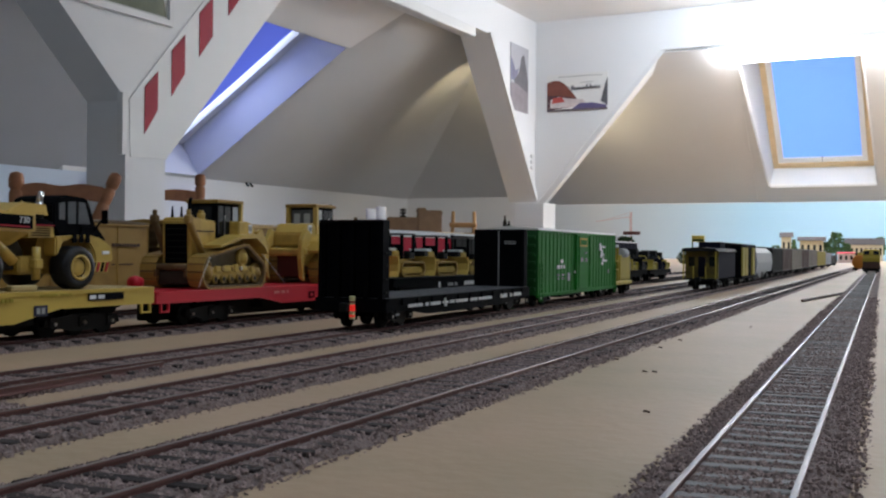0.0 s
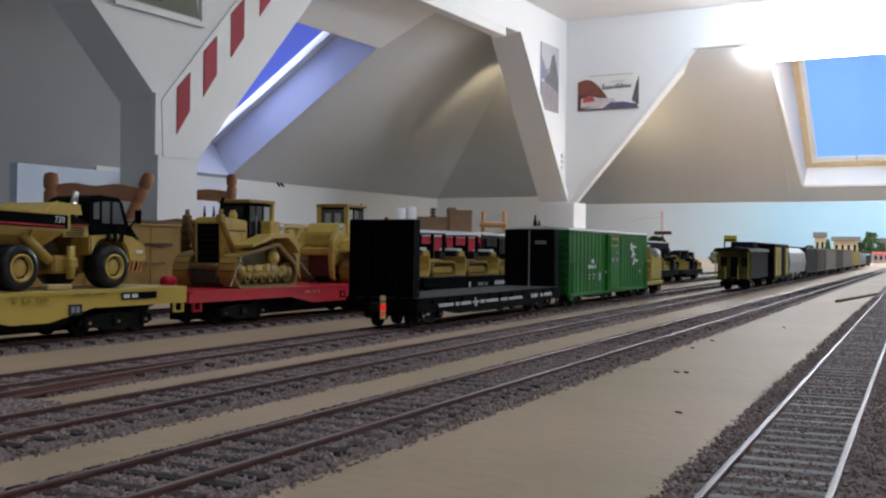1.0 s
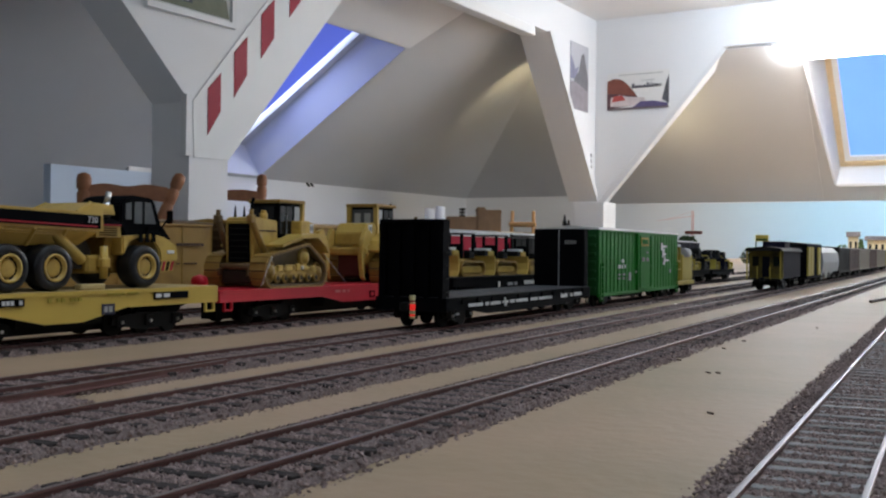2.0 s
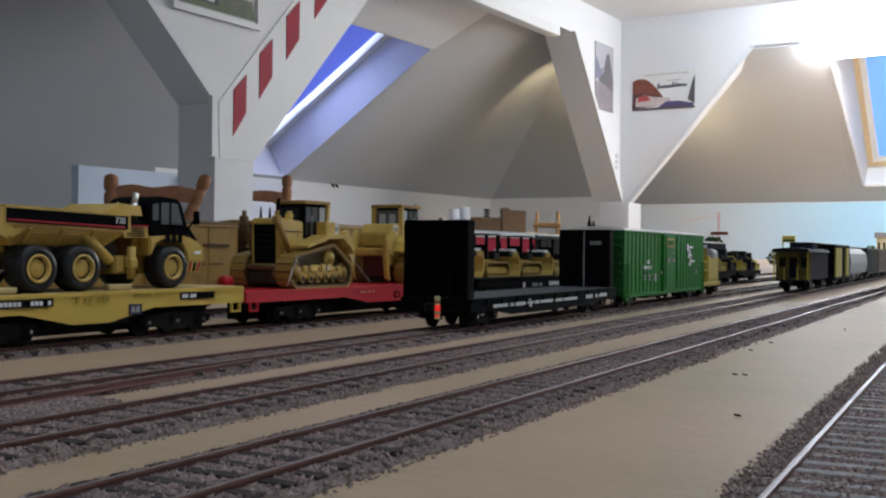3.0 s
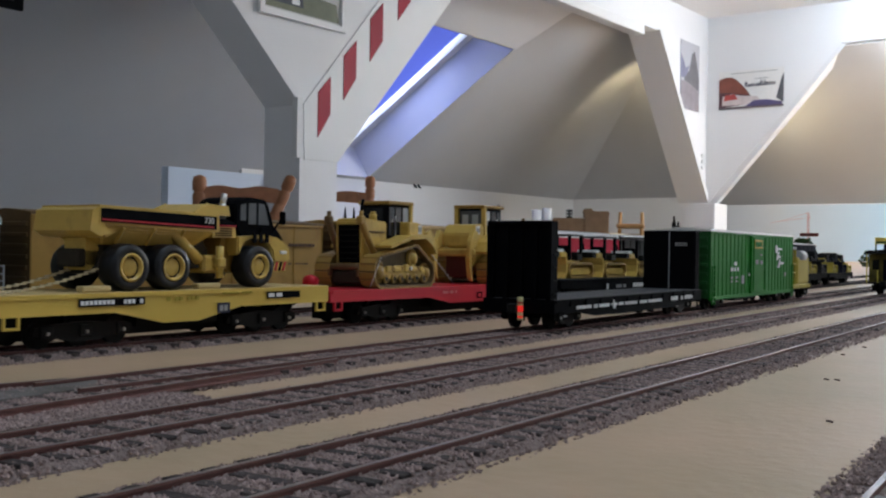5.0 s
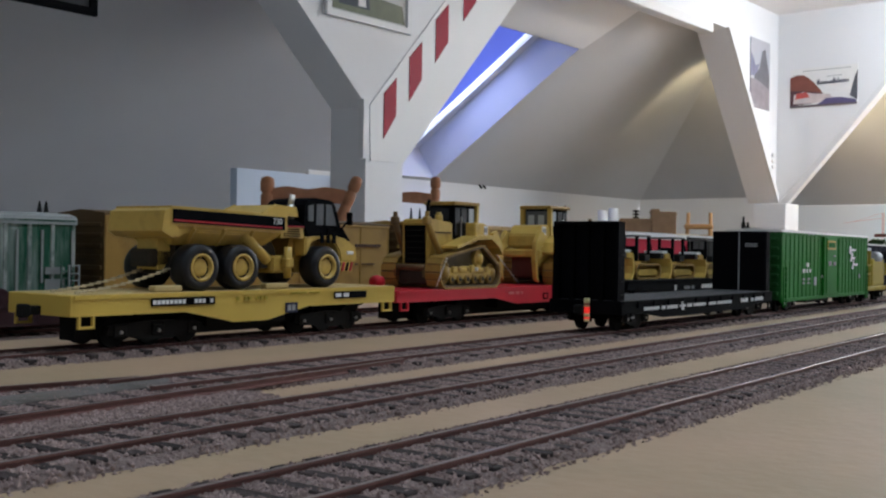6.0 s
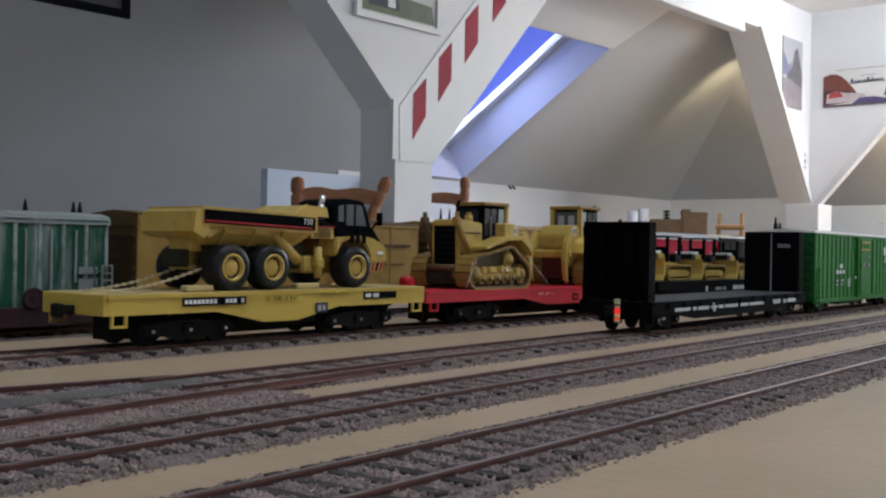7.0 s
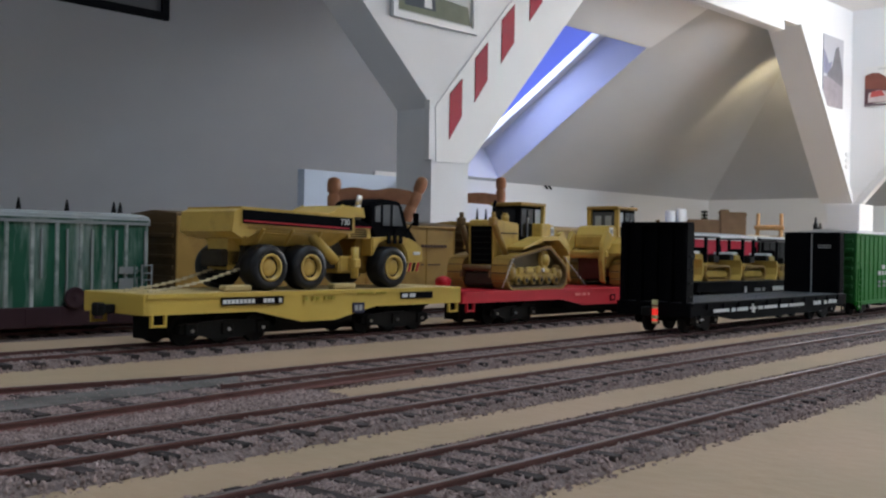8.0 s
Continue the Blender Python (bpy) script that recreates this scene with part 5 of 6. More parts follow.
dump_truck(on1(0.2212) @ Matrix.Translation((0, 0, 0.0156)))
for u, w in ((0.198, 0.012), (0.250, 0.012)):
    bm = B()
    box(bm, u - w / 2, u + w / 2, -0.0165, -0.0125, 0.0156, 0.0178, 0.0005)
    solid("wood_chock", bm, DECKWOOD, "pale wooden block wedged at the truck wheel", "block", "", on1(0.22) @ Matrix.Translation((-0.22, 0, 0)))
for y0 in (-0.010, 0.004):
    bm = B()
    a, b_ = Vector((0.163, y0 - 0.004, 0.0158)), Vector((0.203, y0, 0.0236))
    n = 26
    for i in range(n):
        p = a.lerp(b_, i / n)
        p.z -= 0.0012 * math.sin(math.pi * i / n)
        box(bm, p.x, p.x + 0.0017, p.y - (0.0007 if i % 2 else 0.0003), p.y + (0.0007 if i % 2 else 0.0003), p.z - (0.0001 if i % 2 else 0.0004), p.z + (0.0004 if i % 2 else 0.0007), 0.0001)
    solid("tie_down_chain", bm, BRASS, "brass tie-down chain behind the dump truck", "chain", "", on1(0.18) @ Matrix.Translation((-0.18, 0, 0)))


def ribbed_car(name, m, L, z0, z1, body, end, roof, label, ribs=14, W=0.0175, axles=2, under=None, door=None, doormat=None, group="", roof_white=False, truck_in=0.03, detail=True, ribmat=None):
    """A box car with ribbed sides, ends, roof, ladders and running gear."""
    c = thing(name, m, label, "railway car", group)
    h = L / 2
    bm = B()
    box(bm, -h, h, -W, W, z0, z1)
    part("body", bm, body, c)
    bm = B()
    prism(bm, [(-W - 0.0005, z1 - 0.0006), (W + 0.0005, z1 - 0.0006), (W + 0.0002, z1 + 0.0006), (0, z1 + 0.0022), (-W - 0.0002, z1 + 0.0006)], -h - 0.0004, h + 0.0004, "x")
    part("roof", bm, roof, c)
    step = L / ribs
    for i in range(ribs + 1):
        x = -h + i * step
        if door and door[0] - 0.004 < x < door[1] + 0.004:
            continue
        for s in (-1, 1):
            bm = B()
            a, b_ = max(-h, x - 0.0009), min(h, x + 0.0009)
            prism(bm, [(a, s * W), (a + 0.0003, s * (W + 0.00045)), (b_ - 0.0003, s * (W + 0.00045)), (b_, s * W)], z0 + 0.0012, z1 - 0.0012, "z")
            part("rib", bm, ribmat or body, c)
    for s in (-1, 1):
        bm = B()
        box(bm, -h, h, s * W - 0.0008, s * W + 0.0008, z0 - 0.0012, z0 + 0.0012, 0.0002)
        box(bm, -h, h, s * W - 0.0008, s * W + 0.0008, z1 - 0.0018, z1 - 0.0006, 0.0002)
        part("side_rail", bm, body, c)
    if door:
        for s in (-1, 1):
            bm = B()
            y = s * (W + 0.0010)
            box(bm, door[0], door[1], y - 0.0007, y + 0.0007, z0 + 0.001, z1 - 0.002, 0.0002)
            dr = part("door", bm, doormat or body, c)
            for k in (0.05, 0.40, 0.76):
                bm = B()
                z = z0 + (z1 - z0) * k
                box(bm, door[0] - 0.002, door[1] + 0.002, y + s * 0.0006 - 0.0005, y + s * 0.0006 + 0.0005, z, z + 0.0010)
                part("door_bar", bm, body, dr)
            for xx in (door[0] + 0.004, door[1] - 0.004):
                bm = B()
                rod(bm, (xx, y + s * 0.001, z0 + 0.002), (xx, y + s * 0.001, z1 - 0.003), 0.0004, 6)
                part("lock_rod", bm, body, dr)
    for s in (-1, 1):
        for i in range(7):
            bm = B()
            z = z0 + 0.003 + i * (z1 - z0 - 0.004) / 7
            box(bm, s * h - 0.0005 * s, s * h + 0.0009 * s, -W + 0.0015, W - 0.0015, z, z + (z1 - z0) * 0.055, 0.0003)
            part("end_rib", bm, end, c)
        bm = B()
        box(bm, s * h - 0.0002, s * h + 0.0002, -W, W, z0, z1)
        part("end_panel", bm, end, c)
        coupler(c, s * h, s)
        truck(c, s * (h - truck_in), axles, m=under or SOOT)
        if detail:
            for q in (-1, 1):
                bm = B()
                x = s * (h - 0.004)
                for dx in (-0.0026, 0.0026):
                    box(bm, x + dx - 0.0003, x + dx + 0.0003, q * (W + 0.0012) - 0.0003, q * (W + 0.0012) + 0.0003, z0 - 0.004, z0 + (z1 - z0) * 0.48)
                for k in range(7):
                    z = z0 - 0.003 + k * (z1 - z0) * 0.08
                    box(bm, x - 0.0026, x + 0.0026, q * (W + 0.0012) - 0.0003, q * (W + 0.0012) + 0.0003, z, z + 0.0006)
                part("ladder", bm, body, c)
    bm = B()
    box(bm, -h * 0.95, h * 0.95, -0.006, 0.006, 0.006, z0)
    box(bm, -h * 0.35, h * 0.1, -0.013, 0.013, 0.0042, z0, 0.0006)
    part("underframe", bm, under or SOOT, c)
    return c


# ---- the train on the second track
BC = 0.5045
bulk = flat_car(on(T2, BC), 0.200, 0.0138, BLACK, 0.0, 2, "black bulkhead flat car with white lettering and a red end marker", DKDECK, sill=0.0060, bx=0.055, dip=0.0026, truck_in=0.0225, step=False)
for s in (-1, 1):
    x = s * 0.0945
    bm = B()
    box(bm, min(x, x + s * 0.003), max(x, x + s * 0.003), -0.0162, 0.0162, 0.0138, 0.0494, 0.0004)
    bh = part("bulkhead", bm, BLACK, bulk, "tall black bulkhead")
    for i in range(5):
        y = -0.0150 + i * 0.0075
        bm = B()
        prism(bm, [(x + s * 0.003, 0.0140), (x + s * 0.0062, 0.0140), (x + s * 0.0055, 0.0482), (x + s * 0.003, 0.0490)], y - 0.0010, y + 0.0010, "y")
        part("rib", bm, BLACK, bh)
    for q in (-1, 1):
        bm = B()
        prism(bm, [(x + s * 0.0003, 0.0134), (x + s * 0.0072, 0.0134), (x + s * 0.0066, 0.0486), (x + s * 0.0003, 0.0494)], q * 0.0158 - 0.0008, q * 0.0158 + 0.0008, "y")
        part("side_plate", bm, BLACK, bh)
    bm = B()
    box(bm, min(x, x + s * 0.007), max(x, x + s * 0.007), -0.0166, 0.0166, 0.0482, 0.0498, 0.0004)
    part("top_cap", bm, BLACK, bh)
    bm = B()
    xi = x - s * 0.0003
    box(bm, min(xi, x), max(xi, x), -0.0003, 0.0003, 0.0142, 0.0490)
    part("seam", bm, GREYP, bh, "pale vertical seam strip")
    bm = B()
    for r in range(2):
        for i in range(7):
            box(bm, min(xi, x), max(xi, x), -0.0112 + i * 0.0011, -0.0104 + i * 0.0011, 0.0405 + r * 0.0012, 0.0413 + r * 0.0012)
    part("lettering", bm, GREYP, bh)
    for k, z in enumerate((0.0165, 0.0225, 0.0285, 0.0345)):
        bm = B()
        box(bm, x + s * 0.0020, x + s * 0.0055, -0.0174, -0.0169, z, z + 0.0005)
        for dx in (0.0020, 0.0052):
            box(bm, x + s * dx - 0.0002, x + s * dx + 0.0002, -0.0174, -0.0162, z, z + 0.0005)
        part("grab_iron", bm, SOOT, bh)
for i in range(11):
    x = -0.085 + i * 0.017
    bm = B()
    box(bm, x - 0.0010, x + 0.0010, -0.0194, -0.0184, 0.0108, 0.0140, 0.0002)
    part("stake_pocket", bm, BLACK, bulk)
for s in (-1, 1):
    bm = B()
    box(bm, s * 0.0945 - 0.0025, s * 0.0945 + 0.0025, -0.0192, -0.0184, 0.0040, 0.0046)
    for dx in (-0.0025, 0.0021):
        box(bm, s * 0.0945 + dx, s * 0.0945 + dx + 0.0005, -0.0192, -0.0184, 0.0040, 0.0085)
    part("step", bm, SOOT, bulk)
placard(bulk, -0.079, -0.0625, 0.0093, 0.0108, 0.0184, None, WHITEP, 10, 21)
placard(bulk, -0.0595, -0.041, 0.0092, 0.0108, 0.0184, None, WHITEP, 9, 22)
placard(bulk, -0.0360, -0.0330, 0.0080, 0.0122, 0.0184, None, WHITEP, 2, 26)
placard(bulk, -0.0385, -0.0305, 0.0096, 0.0106, 0.0184, None, WHITEP, 3, 27)
placard(bulk, -0.029, 0.032, 0.0093, 0.0108, 0.0184, None, WHITEP, 30, 23)
placard(bulk, 0.0465, 0.0575, 0.0092, 0.0114, 0.0184, None, WHITEP, 5, 24)
placard(bulk, 0.0610, 0.0665, 0.0092, 0.0112, 0.0184, None, WHITEP, 3, 28)
placard(bulk, 0.0690, 0.0850, 0.0094, 0.0114, 0.0184, None, WHITEP, 7, 25)
placard(bulk, -0.0930, -0.0890, 0.0062, 0.0070, 0.0184, None, GREYP, 2, 29)
mk = thing("end_marker", on(T2, BC - 0.1045) @ Matrix.Translation((0, -0.003, 0)), "yellow and red flashing end-of-train marker hung on the coupler", "marker lamp")
for z0, z1, mt in ((0.0046, 0.0058, MARKER), (0.0058, 0.0066, LAMPRED), (0.0066, 0.0084, MARKER), (0.0084, 0.0112, LAMPRED), (0.0112, 0.0122, MARKER), (0.0122, 0.0128, REDLINE), (0.0128, 0.0152, MARKER)):
    bm = B()
    box(bm, -0.0010, 0.0008, -0.0012, 0.0012, z0, z1, 0.0003)
    part("segment", bm, mt, mk)
bm = B()
rod(bm, (0.0006, 0, 0.0090), (0.0046, 0.003, 0.0090), 0.0006, 6)
part("bracket", bm, SOOT, mk)

GC = 0.7266
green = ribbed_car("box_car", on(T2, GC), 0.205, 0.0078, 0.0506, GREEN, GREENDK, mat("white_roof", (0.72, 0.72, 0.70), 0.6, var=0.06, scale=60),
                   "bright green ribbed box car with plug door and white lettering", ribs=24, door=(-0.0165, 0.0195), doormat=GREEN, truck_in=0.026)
placard(green, -0.0660, -0.0590, 0.0283, 0.0308, 0.0186, None, WHITEP, 2, 31)
placard(green, -0.0570, -0.0510, 0.0283, 0.0308, 0.0186, None, WHITEP, 2, 36)
placard(green, -0.0675, -0.0590, 0.0246, 0.0270, 0.0186, None, WHITEP, 3, 32)
placard(green, -0.0570, -0.0470, 0.0246, 0.0270, 0.0186, None, WHITEP, 3, 37)
placard(green, -0.0645, -0.0600, 0.0196, 0.0210, 0.0186, None, GREYP, 3, 33)
placard(green, -0.0645, -0.0605, 0.0172, 0.0184, 0.0186, None, GREYP, 3, 38)
placard(green, -0.0545, -0.0485, 0.0196, 0.0210, 0.0186, None, GREYP, 4, 39)
placard(green, -0.0545, -0.0490, 0.0172, 0.0184, 0.0186, None, GREYP, 4, 40)
placard(green, -0.0400, -0.0330, 0.0160, 0.0215, 0.0186, None, GREYCAR, 1, 44)
placard(green, -0.0235, -0.0200, 0.0210, 0.0226, 0.0186, None, WHITEP, 1, 45)
placard(green, 0.0720, 0.0765, 0.0196, 0.0225, 0.0186, None, GREYP, 2, 46)
placard(green, -0.0100, 0.0095, 0.0400, 0.0462, 0.0190, OLIVE, GREEN, 5, 34)
placard(green, -0.0085, -0.0020, 0.0290, 0.0320, 0.0192, None, GREYP, 2, 35)
placard(green, 0.0030, 0.0090, 0.0290, 0.0315, 0.0192, None, GREYP, 2, 47)
placard(green, 0.0030, 0.0075, 0.0350, 0.0360, 0.0192, None, GREYP, 2, 48)
for pts in ([(0.0490, 0.0372), (0.0490, 0.0428), (0.0535, 0.0428), (0.0535, 0.0400), (0.0550, 0.0400), (0.0550, 0.0372)],
            [(0.0550, 0.0394), (0.0560, 0.0412), (0.0665, 0.0408), (0.0660, 0.0394)],
            [(0.0520, 0.0318), (0.0560, 0.0380), (0.0590, 0.0380), (0.0555, 0.0318)],
            [(0.0555, 0.0334), (0.0575, 0.0352), (0.0640, 0.0350), (0.0630, 0.0334)],
            [(0.0555, 0.0262), (0.0600, 0.0325), (0.0625, 0.0325), (0.0600, 0.0285), (0.0600, 0.0262)],
            [(0.0610, 0.0286), (0.0620, 0.0304), (0.0720, 0.0302), (0.0715, 0.0286)]):
    bm = B()
    prism(bm, pts, -0.0187, -0.0182, "y")
    part("emblem_bar", bm, WHITEP, green)
# low ladder panel with its rail, and the sill step at the corner
bm = B()
box(bm, -0.1015, -0.0690, -0.0192, -0.0186, 0.0318, 0.0324)
part("hand_rail", bm, GREEN, green)
bm = B()
box(bm, -0.0520, -0.0350, -0.0183, -0.0178, 0.0492, 0.0502)
part("roof_strip", bm, GREYCAR, green)

# yellow caboose-like machine behind it
yc = thing("track_machine", on(T2, 0.8655, 0.66, 1.0), "yellow railway work machine with open cab and platform", "railway car")
bm = B()
box(bm, -0.050, 0.050, -0.016, 0.016, 0.0085, 0.0120, 0.0006)
part("frame", bm, OLIVE, yc)
bm = B()
box(bm, -0.048, -0.012, -0.014, 0.014, 0.0400, 0.0425, 0.0006)
part("canopy", bm, GREYCAR, yc)
for x in (-0.046, -0.030, -0.014):
    for s in (-1, 1):
        bm = B()
        box(bm, x - 0.001, x + 0.001, s * 0.013 - 0.001, s * 0.013 + 0.001, 0.012, 0.040)
        part("post", bm, OLIVE, yc)
for z in (0.021, 0.028):
    bm = B()
    box(bm, -0.046, -0.014, -0.0142, -0.0132, z, z + 0.0012)
    part("rail", bm, OLIVE, yc)
bm = B()
box(bm, -0.010, 0.046, -0.015, 0.015, 0.012, 0.0340, 0.002, 2)
part("engine_box", bm, OLIVE, yc)
bm = B()
rod(bm, (0.0, -0.012, 0.0350), (0.03, -0.012, 0.0350), 0.0045, 12)
part("tank", bm, GREYCAR, yc)
for s in (-1, 1):
    truck(yc, s * 0.035, 2, 0.014)

# ---- the weathered green car at the head of the first train
old = ribbed_car("box_car", on(T0, 0.1254, 1.05, 0.985), 0.210, 0.0092, 0.0472, OLDGREEN, OLDGREEN, OLDROOF,
                 "weathered green box car streaked with grey on a maroon frame", ribs=21, under=MAROON, ribmat=OLDRIB)
for s_ in (-1, 1):
    bm = B()
    box(bm, -0.105, 0.105, s_ * 0.0178 - 0.0012, s_ * 0.0178 + 0.0012, 0.0022, 0.0104, 0.0003)
    part("frame", bm, MAROON, old)
bm = B()
prism(bm, [(-0.0183, 0.0444), (0.0183, 0.0444), (0.0183, 0.0466), (0.0172, 0.0480), (0.0120, 0.0492), (0.0, 0.0498), (-0.0120, 0.0492), (-0.0172, 0.0480), (-0.0183, 0.0466)], -0.1056, 0.1056, "x")
part("curved_roof", bm, OLDROOF, old, "rounded dull grey roof")
for x0, x1, z0, z1 in ((0.0790, 0.0800, 0.013, 0.042), (0.0896, 0.0905, 0.020, 0.042), (0.1030, 0.1040, 0.011, 0.042), (0.0685, 0.0692, 0.015, 0.042), (0.0580, 0.0588, 0.022, 0.042)):
    bm = B()
    box(bm, x0, x1, -0.0186, -0.0180, z0, z1)
    part("scraped_edge", bm, OLDROOF, old)
for x in (-0.04, 0.002, 0.022, 0.052, 0.088):
    bm = B()
    box(bm, x, x + 0.014, -0.0192, -0.0186, 0.0030, 0.0098, 0.0002)
    part("frame_panel", bm, MAROON, old)
for x in (-0.05, 0.0, 0.036, 0.058, 0.0783, 0.0995, 0.1025):
    bm = B()
    rod(bm, (x, 0.0, 0.0500), (x, 0.0, 0.0548), 0.0011, 6, 0.0003)
    part("roof_vent", bm, SOOT, old)
bm = B()
lathe(bm, [(0.0004, -0.0008), (0.0040, -0.0008), (0.0046, 0.0), (0.0042, 0.0009), (0.0034, 0.0004), (0.0010, 0.0008), (0.0004, 0.0010)], Matrix.Translation((0.072, -0.0192, 0.0137)) @ Matrix.Rotation(radians(90), 4, "X"), 20)
part("brake_wheel", bm, MAROON, old)
bm = B()
for x in (0.1015, 0.1060):
    box(bm, x - 0.0003, x + 0.0003, -0.0195, -0.0189, 0.0160, 0.0275)
for z in (0.0175, 0.0205, 0.0235, 0.0268):
    box(bm, 0.1015, 0.1060, -0.0195, -0.0189, z, z + 0.0005)
part("grab_rail", bm, OLDROOF, old)
for z0, z1 in ((0.0165, 0.0215), (0.0235, 0.0265)):
    bm = B()
    box(bm, 0.0915, 0.1000, -0.0184, -0.0180, z0, z1)
    part("scraped_patch", bm, OLDROOF, old, "bare whitish patch of worn paint")

# ---- cars on the track behind
y1 = ribbed_car("box_car", on(T0, 0.3462, 1.066, 0.985), 0.180, 0.0125, 0.0500, MUSTARD, MUSTEND, MUSTEND, "mustard yellow box car standing behind the flat cars", ribs=8, group="cars on the back track", detail=False)
placard(y1, 0.062, 0.083, 0.0372, 0.0388, 0.0178, None, BROWNCAR, 8, 41)
placard(y1, 0.062, 0.078, 0.0270, 0.0278, 0.0178, None, BROWNCAR, 6, 42)
bm = B()
lathe(bm, [(0.0005, -0.003), (0.0026, -0.003), (0.0032, 0.0), (0.0026, 0.003), (0.0005, 0.003)], on1(0.334) @ Matrix.Translation((0, 0.004, 0.0168)) @ Matrix.Rotation(radians(90), 4, "Y"), 16)
solid("red_drum", bm, FLATRED, "small round red drum on the red flat car", "drum", "")
y2 = ribbed_car("gondola", on(T0, 0.5363, 1.098, 0.985), 0.140, 0.0125, 0.0515, MUSTARD, MUSTEND, MUSTARD, "long yellow covered car behind the bulldozers", ribs=9, group="cars on the back track", detail=False)
for x in (-0.047, -0.039, -0.031):
    bm = B()
    rod(bm, (x, 0.0, 0.0520), (x, 0.0, 0.0625), 0.0013, 6, 0.0003)
    part("roof_vent", bm, SOOT, y2)
placard(y2, -0.02, 0.062, 0.0410, 0.0460, 0.0178, BROWNCAR, BROWNCAR, 3, 43)
rc = ribbed_car("box_car", on(T0, 0.7407, 1.118), 0.216, 0.0125, 0.0480, mat("crimson_car", (0.52, 0.008, 0.040), 0.6, var=0.08, scale=50, spec=0.08), FLATRED, mat("ribbed_white_cover", (0.62, 0.62, 0.62), 0.6, var=0.1, scale=80),
                "crimson red car with a ribbed white roof", ribs=2, group="cars on the back track", detail=False)
bm = B()
prism(bm, [(-0.0181, 0.0482), (0.0181, 0.0482), (0.0176, 0.0520), (0.0, 0.0534), (-0.0176, 0.0520)], -0.107, 0.107, "x")
for i in range(27):
    x = -0.106 + i * 0.0079
    prism(bm, [(-0.0184, 0.0484), (0.0184, 0.0484), (0.0179, 0.0523), (0.0, 0.0538), (-0.0179, 0.0523)], x, x + 0.0011, "x")
part("roof_ribs", bm, mat("pale_roof_rib", (0.66, 0.66, 0.66), 0.6), rc)
for i, (u, mt) in enumerate(((0.9805, SOOT), (1.222, GREYCAR), (1.466, NAVY))):
    ribbed_car("box_car", on(T0, u, 1.14), 0.200, 0.0125, 0.0510, mt, mt, mat("pale_roof", (0.55, 0.55, 0.54), 0.6, var=0.1), "dark car with a pale roof far along the back track", ribs=10, group="cars on the back track", detail=False)

# ---- the long freight on the third track


def caboose(m):
    c = thing("caboose", m, "yellow-ended dark caboose at the rear of the long freight", "caboose")
    bm = B()
    box(bm, -0.052, 0.056, -0.016, 0.016, 0.0105, 0.036, 0.0005)
    part("body", bm, NAVY, c)
    bm = B()
    box(bm, -0.0528, -0.0518, -0.016, 0.016, 0.0105, 0.036)
    e = part("end_wall", bm, OLIVEDK, c, "olive yellow end wall")
    for y in (-0.010, 0.010):
        bm = B()
        box(bm, -0.0534, -0.0528, y - 0.003, y + 0.003, 0.022, 0.031)
        part("window", bm, GLASSDK, e)
    bm = B()
    box(bm, -0.0534, -0.0528, -0.0035, 0.0035, 0.012, 0.031)
    part("door", bm, NAVY, e)
    bm = B()
    prism(bm, [(-0.0178, 0.0360), (0.0178, 0.0360), (0.0150, 0.0388), (0.0, 0.0402), (-0.0150, 0.0388)], -0.0665, 0.060, "x")
    part("roof", bm, SOOT, c)
    bm = B()
    box(bm, -0.012, 0.018, -0.011, 0.011, 0.038, 0.0455, 0.0006)
    part("cupola", bm, NAVY, c)
    bm = B()
    box(bm, -0.066, -0.052, -0.016, 0.016, 0.0095, 0.0108)
    part("platform", bm, SOOT, c)
    for y in (-0.0155, 0.0155, -0.006, 0.006):
        bm = B()
        rod(bm, (-0.0655, y, 0.0105), (-0.0655, y, 0.036 if abs(y) > 0.01 else 0.022), 0.0006, 6)
        part("railing", bm, OLIVE, c)
    for s in (-1, 1):
        truck(c, s * 0.036, 2, 0.016)
    coupler(c, -0.066, -1)
    return c


caboose(on(T3, 1.094, 1.12, 1.05))
f1 = ribbed_car("box_car", on(T3, 1.2605), 0.135, 0.0090, 0.0462, BLACK, BLACK, SOOT, "tall black box car with yellow stripes in the long freight", ribs=12, group="cars of the long freight", detail=False, truck_in=0.025)
for x in (-0.062, -0.036, 0.030):
    bm = B()
    box(bm, x, x + 0.022, -0.0190, -0.0174, 0.011, 0.043)
    part("panel", bm, OLIVE, f1, "yellow side stripe")
hp = thing("hopper_car", on(T3, 1.4312, 1.16, 1.03), "rounded grey covered hopper car", "railway car", "cars of the long freight")
bm = B()
prism(bm, [(-0.0175, 0.012), (-0.0190, 0.024), (-0.0175, 0.036), (-0.010, 0.0425), (0.010, 0.0425), (0.0175, 0.036), (0.0190, 0.024), (0.0175, 0.012)], -0.080, 0.080, "x")
part("body", bm, GREYCAR, hp)
bm = B()
for x in (-0.05, 0.0, 0.05):
    prism(bm, [(x - 0.02, 0.012), (x + 0.02, 0.012), (x + 0.006, 0.004), (x - 0.006, 0.004)], -0.012, 0.012, "y")
part("chutes", bm, GREYCAR, hp)
for s in (-1, 1):
    truck(hp, s * 0.06, 2)
